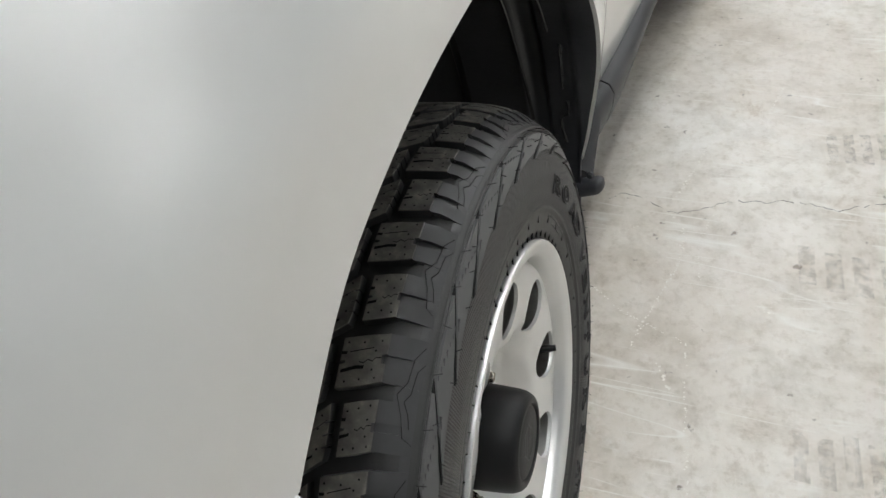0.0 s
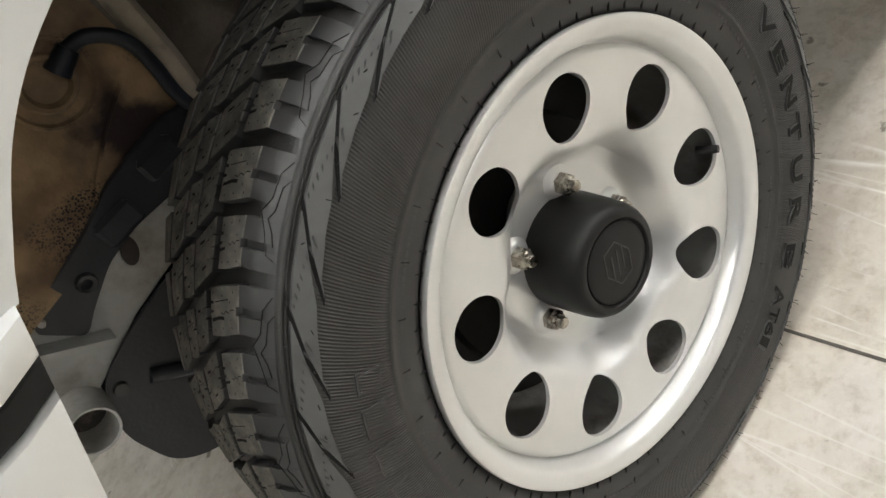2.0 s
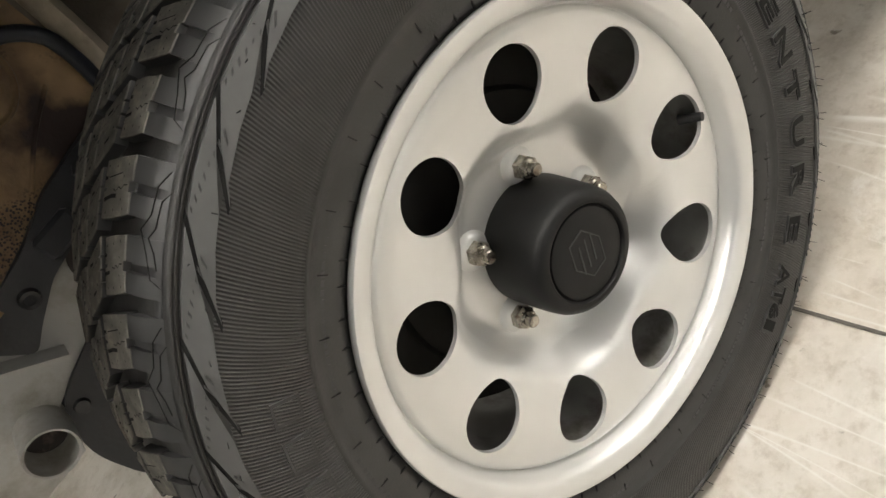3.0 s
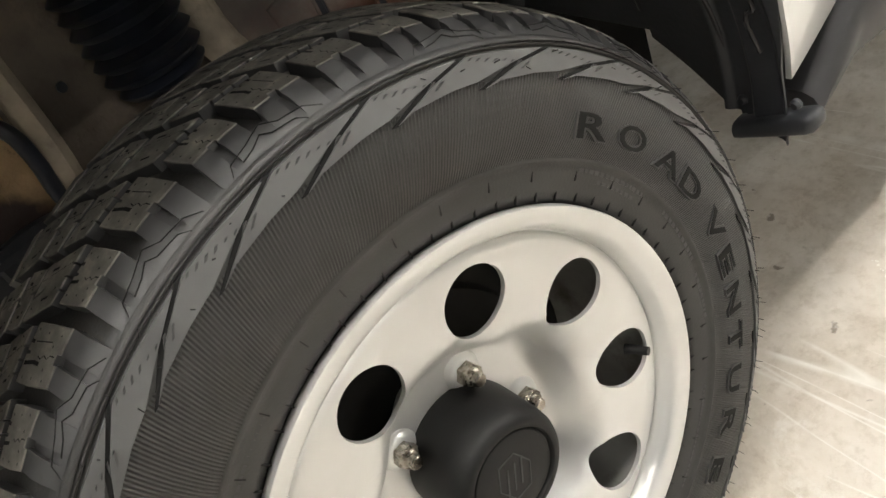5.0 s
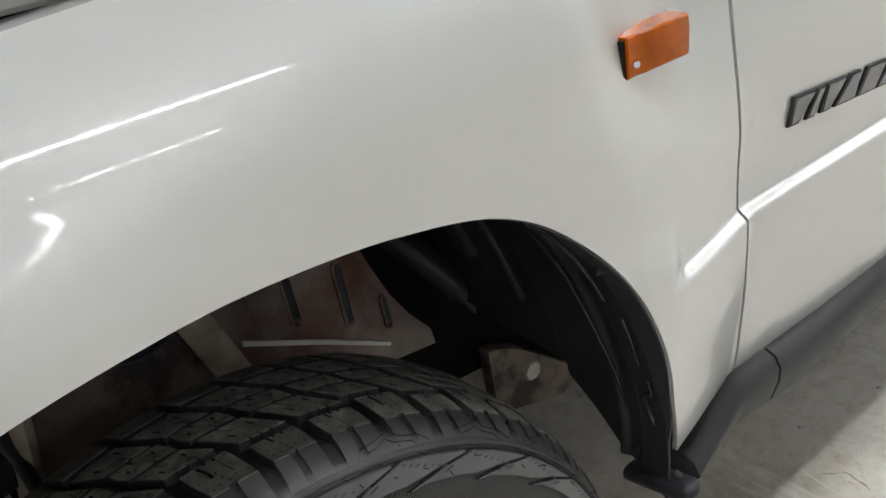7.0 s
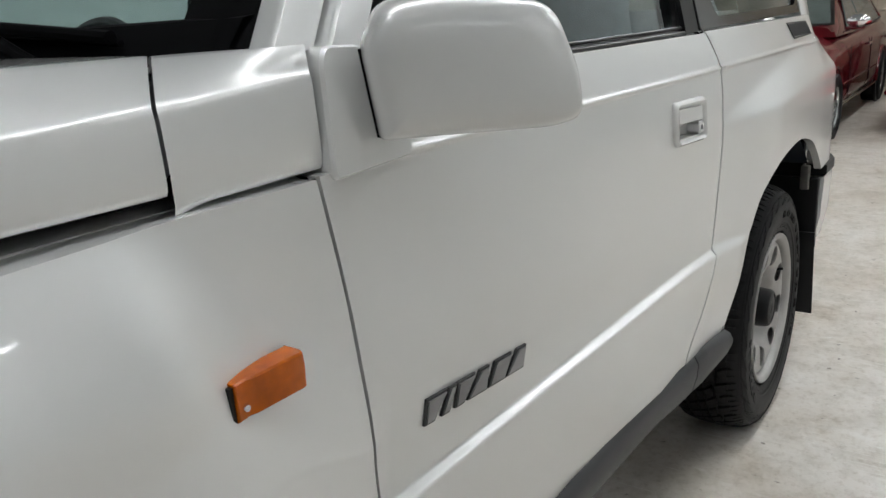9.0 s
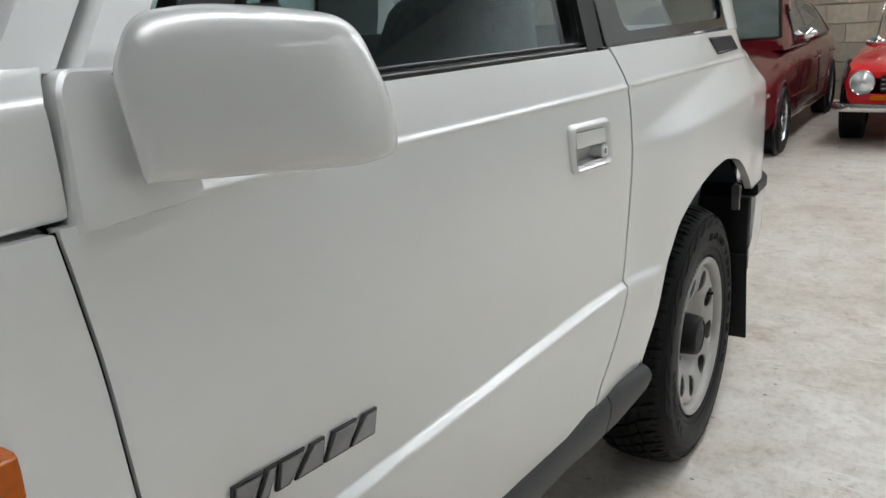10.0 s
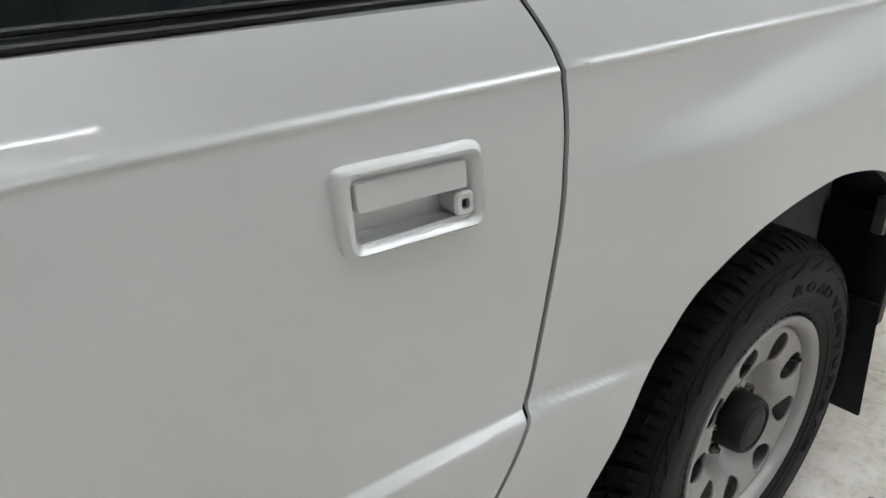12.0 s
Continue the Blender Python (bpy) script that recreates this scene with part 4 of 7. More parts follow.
g.f = [(vid(i, j), vid(i + 1, j), vid(i + 1, j + 1), vid(i, j + 1)) for i in range(89) for j in range(39) if not cutout[i, j]]
g.done("far_side_panel", PAINT, car)
Geo().box((2.72, 0.18, 0.60), (2.84, 1.42, 1.12), 0.04).done("tailgate", PAINT, car)
Geo().grid([[(2.70, y, z) for y in np.linspace(0.3, 1.3, 4)] for z in (1.13, 1.55)]).done("rear_window", GLASS, car).visible_shadow = False
# vent in the rear pillar foot
def on_side(pts, off):
    return [(x, float(side(x, z)) + off, z) for x, z in pts]


v_out = round_corners([(2.238, 1.089), (2.452, 1.086), (2.486, 1.049), (2.284, 1.046)], 0.006, 4)
v_in = [(2.365 + (x - 2.365) * 0.965, 1.0675 + (z - 1.0675) * 0.84) for x, z in v_out]
g = Geo().grid([on_side(v_out, 0.004), on_side(v_out, -0.003), on_side(v_in, -0.003), on_side(v_in, 0.003)], loop_v=True)
g.f.append(tuple(range(3 * len(v_out), 4 * len(v_out))))
v_ob = g.done("pillar_vent", BLACK, car, "black slatted cabin vent")
for i in range(15):
    x = 2.254 + i * 0.0134
    Geo().prism(on_side([(x, 1.084), (x + 0.006, 1.084), (x + 0.040, 1.052), (x + 0.034, 1.052)], -0.002), (0, 0.004, 0)).done("slat", TRIM, v_ob, flat=True)

# rear bumper end, light and flap
g = Geo()
rows = []
for x in np.linspace(2.60, 2.86, 14):
    y = -0.036 + 0.9 * max(0, x - 2.72) ** 1.5
    rows.append([(x, y + 0.06, 0.658), (x, y + 0.004, 0.657), (x, y, 0.653), (x, y, 0.630), (x, y + 0.005, 0.624), (x, y + 0.06, 0.622)])
g.grid(rows, loop_v=True)
g.f.append(tuple(range(6)))
g.done("bumper_strip", BLACK, car, "black plastic bumper top strip")
g = Geo()
rows = []
for x in np.linspace(2.595, 2.88, 14):
    y = -0.031 + 0.9 * max(0, x - 2.72) ** 1.5
    rows.append([(x, y + 0.10, 0.620), (x, y + 0.002, 0.620), (x, y - 0.001, 0.612), (x - 0.01, y + 0.002, 0.50), (x - 0.02, y + 0.016, 0.42), (x - 0.02, y + 0.10, 0.41)])
g.grid(rows, loop_v=True)
g.f.append(tuple(range(6)))
g.done("rear_bumper", PAINT, car)
Geo().box((2.560, -0.022, 0.40), (2.588, 0.12, 0.622), 0.004).done("bumper_end_cover", BLACK, car)
Geo().box((2.555, 0.004, 0.585), (2.575, 0.03, 0.66), 0.004).done("bumper_bracket", STEEL, car)
Geo().box((2.585, 0.03, 0.40), (2.62, 0.46, 0.80), 0.004).done("wheelhouse_rear_wall", BLACK, car)
g = Geo()
g.grid([[(2.535 + 0.05 * k + 0.004 * s, -0.026 + w, 0.46 - 0.28 * k) for w in (0.0, 0.004, 0.20, 0.204)] for s in (-1, 1) for k in ((0, 0.3, 0.6, 0.9, 0.98, 1) if s < 0 else (1, 0.98, 0.9, 0.6, 0.3, 0))], loop_u=True)
g.done("mud_flap", BLACK, car)

# front bumper end below the wing: its edge runs forward as it goes down
def bumper_band(name, sec, mat):
    g = Geo()
    rows = []
    for k in np.linspace(0, 1, 14):
        row = []
        for dy, z in sec:
            x1 = -0.320 - 0.53 * (0.712 - z)
            x = x1 * (1 - k) - 0.70 * k
            y = float(np.interp(x, [-0.70, -0.5, -0.32], [0.05, -0.004, -0.006])) + dy + 0.010 * max(0, 1 - k * 14)
            row.append((x, y, z))
        rows.append(row)
    g.grid(rows, loop_v=True)
    g.f.append(tuple(range(len(sec))))
    return g.done(name, mat, car)


bumper_band("front_bumper_top", [(0.09, 0.713), (0.012, 0.7125), (0.003, 0.709), (0.0, 0.702), (0.0, 0.692), (0.003, 0.686), (0.012, 0.684), (0.09, 0.684)], PAINT)
bumper_band("bumper_insert", [(0.09, 0.6835), (0.010, 0.6835), (0.008, 0.681), (0.008, 0.665), (0.010, 0.6625), (0.09, 0.6625)], BLACK)
bumper_band("front_bumper", [(0.09, 0.662), (0.012, 0.662), (0.003, 0.659), (0.0, 0.65), (0.004, 0.54), (0.02, 0.46), (0.09, 0.44)], PAINT)

# ---- side marker, badge, handle ----
g = Geo()
rows = []
for x, y in ((0.3942, 0.0), (0.3948, -0.002), (0.3985, -0.003), (0.4735, -0.003), (0.4760, -0.002), (0.4765, 0.0)):
    yy0 = float(side(x, 0.872))
    h = 0.0192
    rows.append([(x, yy0 + 0.012, 0.872 - h), (x, yy0 + y, 0.872 - h), (x, yy0 + y, 0.872 + h - 0.0045), (x, yy0 + 0.012, 0.872 + h - 0.0045)])
g.grid(rows, loop_v=True)
g.f += [(0, 1, 2, 3), (23, 22, 21, 20)]
marker = g.done("side_marker", SEAL, car, "orange side repeater lamp on a black gasket")
g = Geo()
rows = []
for x, d in ((0.3985, 0.0), (0.3988, 0.0045), (0.4000, 0.0060), (0.4120, 0.0080), (0.4200, 0.0125), (0.4400, 0.0175), (0.4700, 0.0240), (0.4738, 0.0230), (0.4750, 0.0190), (0.4752, 0.0)):
    y = float(side(x, 0.872)) - d
    w = 0.0172
    rows.append([(x, 0.052, 0.872 - w), (x, y + 0.002, 0.872 - w), (x, y, 0.872 - w + 0.0015), (x, y - 0.001, 0.872 + w * 0.3), (x, y, 0.872 + w - 0.0015), (x, y + 0.0018, 0.872 + w), (x, 0.052, 0.872 + w)])
g.grid(rows, loop_v=True)
g.f += [tuple(range(7)), tuple(range(69, 62, -1))]
lens = g.done("marker_lens", AMBER, marker, "orange plastic lens", 30)
Geo().lathe([(0, -0.002), (0.0028, -0.002), (0.0036, 0.0), (0.0036, 0.004)], 14, "y", (0.4068, float(side(0.4068, 0.866)) - 0.0075, 0.866)).done("marker_screw", CHROME, marker)

# badge: plain slanted bars in place of its lettering
pieces = [(0.0, 0.036, 1), (0.0405, 0.0135, 0), (0.0575, 0.034, 2), (0.092, 0.038, 3), (0.1345, 0.036, 0), (0.1745, 0.040, 3)]
for x0, w, kind in pieces:
    for mat, grow, lift, nm in ((BADGE, 0.0010, 0.0035, "badge_bar"), (BADGEFACE, -0.0020, 0.0052, "badge_face")):
        zl, zh = 0.724, 0.755
        lo, hi = (0.0, 0.0)
        cut_l, cut_r = {0: (0, 0), 1: (0.010, -0.010), 2: (0.009, -0.009), 3: (-0.010, 0.010)}[kind]
        ring2 = [(x0 + max(cut_l, 0) - grow, zl - grow), (x0 + w + min(cut_r, 0) + grow, zl - grow), (x0 + w - max(cut_r, 0) + grow + 0.013, zh + grow), (x0 - min(cut_l, 0) - grow + 0.013, zh + grow)]
        ring = []
        for u, z in ring2:
            x = 0.6425 + u
            zz3 = z - 0.012 * u / 0.21
            ring.append((x, float(side(x, zz3)) - lift, zz3))
        Geo().prism(ring, (0, lift + 0.002, 0)).done(nm, mat, car, sharp=20)


def ring_on_side(pts, off):
    return [(x, float(side(x, z)) + off, z) for x, z in pts]


h_out = round_corners([(1.385, 0.990), (1.541, 0.986), (1.543, 0.904), (1.391, 0.910)], 0.016, 6)
h_mid = round_corners([(1.3872, 0.9875), (1.5385, 0.9835), (1.5405, 0.9065), (1.3933, 0.9125)], 0.015, 6)
h_top = round_corners([(1.4015, 0.9805), (1.5320, 0.9765), (1.5350, 0.9100), (1.4030, 0.9155)], 0.011, 6)
h_crest = [((a[0] + b[0]) / 2, (a[1] + b[1]) / 2) for a, b in zip(h_mid, h_top)]
h_in = round_corners([(1.404, 0.9765), (1.5275, 0.9725), (1.5312, 0.9138), (1.4065, 0.9188)], 0.009, 6)
g = Geo()
g.grid([ring_on_side(h_out, 0.002), ring_on_side(h_out, -0.0030), ring_on_side(h_mid, -0.0062), ring_on_side(h_crest, -0.0085), ring_on_side(h_top, -0.0066), ring_on_side(h_in, -0.0015), ring_on_side(round_corners([(1.407, 0.957), (1.525, 0.953), (1.5275, 0.918), (1.410, 0.922)], 0.009, 6), 0.020)], loop_v=True)
n = len(h_out)
g.f.append(tuple(range(6 * n, 7 * n)))
handle = g.done("door_handle", PAINT, car, "white flush pull-out door handle")
flap = round_corners([(1.4065, 0.9745), (1.522, 0.9705), (1.5225, 0.9445), (1.4085, 0.9485)], 0.003, 3)
flap_in = [(x * 0.985 + 1.465 * 0.015, z * 0.94 + 0.9595 * 0.06) for x, z in flap]
g = Geo()
g.grid([ring_on_side(flap, 0.006), ring_on_side(flap, -0.0035), ring_on_side(flap_in, -0.0048)], loop_v=True)
g.f.append(tuple(range(2 * len(flap), 3 * len(flap))))
g.done("handle_flap", PAINT, handle)
kx, kz = 1.5205, 0.9295
ky = float(side(kx, kz)) + 0.003
boss = round_corners([(1.5085, 0.9415), (1.5310, 0.9405), (1.5315, 0.9175), (1.5095, 0.9185)], 0.007, 5)
boss_in = [(1.5203 + (x - 1.5203) * 0.8, 0.9295 + (z - 0.9295) * 0.8) for x, z in boss]
eye = [(1.5203 + (x - 1.5203) * 0.42, 0.9295 + (z - 0.9295) * 0.42) for x, z in boss]
g = Geo()
g.grid([ring_on_side(boss, 0.022), ring_on_side(boss, -0.002), ring_on_side(boss_in, -0.0045), ring_on_side(eye, -0.0040), ring_on_side(eye, 0.004)], loop_v=True)
g.done("lock_surround", PAINT, handle)
Geo().lathe([(0.0, -0.002), (0.0060, -0.002), (0.0060, 0.004)], 16, "y", (kx, ky, kz)).done("lock_barrel", SEAL, handle)

# ---- mirror ----
foot = round_corners([(0.5700, 1.0165), (0.697, 1.021), (0.690, 1.053), (0.664, 1.056), (0.640, 1.138), (0.588, 1.140), (0.580, 1.125)], 0.008, 5)
g = Geo()
fy = lambda x, z: 0.066 + 0.12 * (z - 1.03)
g.grid([[(x, fy(x, z) + 0.05, z) for x, z in foot], [(x, fy(x, z), z) for x, z in foot], [(0.622 + (x - 0.622) * 0.94, fy(x, z) - 0.004, 1.078 + (z - 1.078) * 0.96) for x, z in foot]], loop_v=True)
g.f.append(tuple(range(2 * len(foot), 3 * len(foot))))
mirror = g.done("door_mirror", PAINT, car, "large white body-coloured door mirror", 30)
root_a, root_b = np.array([0.634, 0.052]), np.array([0.775, -0.086])
along = (root_b - root_a) / np.linalg.norm(root_b - root_a)
ahead = np.array([-along[1], along[0]])
ahead = ahead if ahead[0] < 0 else -ahead
length = np.linalg.norm(root_b - root_a) * 1.06
# outline in the mirror's own plane: (along, height), then domed forward
L0 = length
outline = round_corners([(-0.075 * L0, 1.136), (0.015 * L0, 1.177), (0.24 * L0, 1.1825), (0.55 * L0, 1.1765), (0.815 * L0, 1.166), (0.940 * L0, 1.100), (0.958 * L0, 1.055), (0.80 * L0, 1.0475), (0.22 * L0, 1.0485), (-0.018 * L0, 1.0485)],
                       (0.012, 0.018, 0.03, 0.03, 0.026, 0.03, 0.018, 0.03, 0.03, 0.004), 9)
cu0, cz0 = 0.22 * L0, 1.098


def shell_ring(scale, off):
    """The outline drawn in towards its middle and moved forward."""
    ring = []
    for u, z in outline:
        q = root_a + along * (cu0 + (u - cu0) * scale) + ahead * off
        ring.append((q[0], q[1], cz0 + (z - cz0) * scale))
    return ring


rings = [shell_ring(0.90, -0.020), shell_ring(0.925, -0.030), shell_ring(0.955, -0.031), shell_ring(0.985, -0.024), shell_ring(1.0, -0.010), shell_ring(1.0, -0.002)]
for k in np.sin(np.linspace(0, math.pi / 2, 16)):
    rings.append(shell_ring(max(0.02, (1 - k ** 4.5) ** (1 / 4.5)), 0.046 * k))
g = Geo().grid(rings, loop_v=True)
n = len(outline)
g.f.append(tuple((len(rings) - 1) * n + i for i in range(n)))
g.f.append(tuple(range(n - 1, -1, -1)))
g.done("mirror_shell", PAINT, mirror, sharp=50)
# dark joint between the shell and its foot
joint = [(-0.077 * L0, 1.1345), (-0.022 * L0, 1.0498), (0.03 * L0, 1.0478), (0.12 * L0, 1.0478)]
Geo().tube([(*(root_a + along * u + ahead * 0.003), z) for u, z in joint], 0.0016, 6).done("joint", GAPBLACK, mirror)
pane_at = []
for a, b in ((0.10, 0.2), (0.86, 0.2), (0.68, 0.80), (0.10, 0.80)):
    xy = root_a + along * length * a - ahead * 0.032
    pane_at.append((xy[0], xy[1], 1.046 + 0.115 * b))
Geo().prism(pane_at, (*(ahead * 0.004), 0)).done("mirror_pane", CHROME, mirror)

# ---- cabin ----
def seat(x, y):
    s = new("front_seat")
    s.parent, s.location = car, (x, y, 0.44)
    Geo().box((-0.26, -0.25, 0.12), (0.26, 0.25, 0.30), 0.05).done("cushion", FABRIC, s)
    g = Geo()
    rows = []
    for k in np.r_[np.linspace(0, 0.9, 12), 0.94, 0.97, 0.99, 1.0]:
        w = 0.222 - 0.055 * float(smooth(0.5, 0.92, k))
        w *= 1 - 0.55 * max(0, (k - 0.88) / 0.12) ** 2.5
        t = (0.075 - 0.02 * k) * (1 - 0.75 * max(0, (k - 0.90) / 0.10) ** 2)
        row = []
        for a in np.linspace(0, 2 * math.pi, 28, endpoint=False):
            c, sn = math.cos(a), math.sin(a)
            y = w * math.copysign(abs(sn) ** 0.75, sn)
            wing = 0.022 * (abs(y) / 0.22) ** 4 if c < 0 else 0.0
            row.append((0.22 + 0.22 * k + t * math.copysign(abs(c) ** 0.6, c) - wing, y, 0.26 + 0.54 * k))
        rows.append(row)
    g.grid(rows, loop_v=True)
    g.f += [tuple(range(28)), tuple(range(16 * 28 - 1, 15 * 28 - 1, -1))]
    g.done("backrest", FABRIC, s, sharp=60)
    g = Geo()
    rows = []
    for k in np.linspace(0, 1, 7):
        w = 0.125 * (1 - 0.6 * abs(2 * k - 1) ** 3)
        t = 0.045 * (1 - 0.6 * abs(2 * k - 1) ** 3)
        z = 0.93 + 0.17 * k
        rows.append([(0.46 + t * math.cos(a), w * np.sign(math.sin(a)) * abs(math.sin(a)) ** 0.5, z) for a in np.linspace(0, 2 * math.pi, 16, endpoint=False)])
    g.grid(rows, loop_v=True)
    g.f += [tuple(range(16)), tuple(range(6 * 16 + 15, 6 * 16 - 1, -1))]
    g.done("headrest", FABRIC, s, sharp=60)
    for d in (-0.06, 0.06):
        Geo().tube([(0.45, d, 0.79), (0.452, d, 0.805), (0.455, d, 0.83), (0.457, d, 0.85), (0.46, d, 0.97)], [0.026, 0.026, 0.022, 0.012, 0.012], 12).done("headrest_post", BLACK, s)
    return s


first_seat = seat(1.28, 0.405)
copy_thing(first_seat, Matrix.Translation((1.38, 1.14, 0.44)))
bench = new("rear_seat")
bench.parent, bench.location = car, (1.95, 0.8, 0.44)
Geo().box((-0.22, -0.55, 0.15), (0.25, 0.55, 0.32), 0.05).done("cushion", FABRIC, bench)
Geo().box((0.18, -0.55, 0.30), (0.34, 0.55, 0.70), 0.06).done("backrest", FABRIC, bench)
dash = Geo().box((0.66, 0.14, 0.86), (0.92, 1.46, 1.10), 0.05).done("dashboard", SCREENBLACK, car)
for y in (0.115, 1.455):
    Geo().box((0.62, y, 0.45), (1.60, y + 0.03, 1.06), 0.01).done("door_card", CABIN, car)
    Geo().box((1.60, y + 0.01, 0.45), (2.66, y + 0.05, 1.08), 0.01).done("side_trim", CABIN, car)
Geo().box((0.70, 0.2, 1.585), (2.66, 1.4, 1.60)).done("headlining", CABIN, car)
wheel_line = [(0.98 + 0.05 * math.sin(a), 1.12 + 0.185 * math.cos(a), 1.02 + 0.17 * math.sin(a)) for a in np.linspace(0, 2 * math.pi, 33)]
g = Geo().tube(wheel_line, 0.014, 8, caps=False)
g.tube([(0.98, 1.12, 1.02), (0.84, 1.12, 0.96)], 0.03, 8)
for a in (0.2, 2.9, 4.7):
    g.tube([(0.975, 1.12, 1.02), (0.98 + 0.05 * math.sin(a), 1.12 + 0.18 * math.cos(a), 1.02 + 0.165 * math.sin(a))], 0.012, 6)
g.done("steering_wheel", CABIN, car)
# ---- wheels ----
# In a wheel's own space y = 0 is the outer face of the tyre and the axle is x = z = 0.
FLAT = -0.3372


def flat_foot(v):
    return [(x, y, max(z, FLAT)) for x, y, z in v]


def polar(a, r, y):
    return (r * math.cos(radians(a)), y, r * math.sin(radians(a)))


def arc_plate(g, a0, a1, r0, r1, y, lift, n=4, skew=0.0):
    """A raised plate on the sidewall between two angles and two radii."""
    top, low = [], []
    for r, sk in ((r0, 0.0), (r1, skew)):
        top.append([polar(a0 + (a1 - a0) * k / n + sk, r, y - lift) for k in range(n + 1)])
        low.append([polar(a0 + (a1 - a0) * k / n + sk, r, y + 0.001) for k in range(n + 1)])
    ring_t = top[0] + top[1][::-1]
    ring_l = low[0] + low[1][::-1]
    m = len(ring_t)
    faces = [(i, i + 1, m - 2 - i, m - 1 - i) for i in range(n)]
    faces += [(i, (i + 1) % m, m + (i + 1) % m, m + i) for i in range(m)]
    g.add(ring_t + ring_l, faces)


def wall_y(r):
    return float(np.interp(r, [0.222, 0.232, 0.2535, 0.256, 0.270, 0.29, 0.31, 0.322, 0.332, 0.338], [0.016, 0.0085, 0.0052, 0.0032, -0.0005, -0.002, -0.0005, 0.0025, 0.008, 0.013]))


WIDE = 0.224
PITCHES = 47


def crown(y):
    """Radius of the tread's outer surface across the tyre."""
    return 0.3640 - 0.0080 * (abs(y - WIDE / 2) / 0.075) ** 3.0


def tyre_body():
    prof = [(0.212, 0.03), (0.2185, 0.020), (0.222, 0.016), (0.226, 0.0115), (0.232, 0.0085), (0.245, 0.0062), (0.2525, 0.0052), (0.2538, 0.0030), (0.2565, 0.0030), (0.2575, 0.0034)]
    prof += [(r, wall_y(r)) for r in np.linspace(0.262, 0.333, 14)]
    prof += [(0.3338, 0.0098), (0.3346, 0.0082), (0.3356, 0.0080), (0.3362, 0.0104), (0.3368, 0.0106), (0.3374, 0.0090), (0.3388, 0.0096), (0.3400, 0.0128), (0.3430, 0.0178), (0.3446, 0.0215), (0.3462, 0.0270), (0.3485, 0.0330)]
    prof += [(crown(y) - 0.0085, y) for y in np.linspace(0.044, WIDE - 0.044, 12)]
    full = prof + [(r, WIDE - y) for r, y in prof[-13::-1] if y < 0.034]
    g = Geo()
    g.lathe(full, 188)
    g.v = flat_foot(g.v)
    return g


def ahead(y):
    """Degrees by which the cross grooves sweep round the tyre as they run inward."""
    return float(np.interp(y, [0.020, 0.038, 0.060, 0.070, 0.098, 0.122, 0.152, 0.162, 0.190], [-0.3, 0.0, 1.1, 1.5, 5.1, 7.0, 10.6, 11.0, 12.6]))


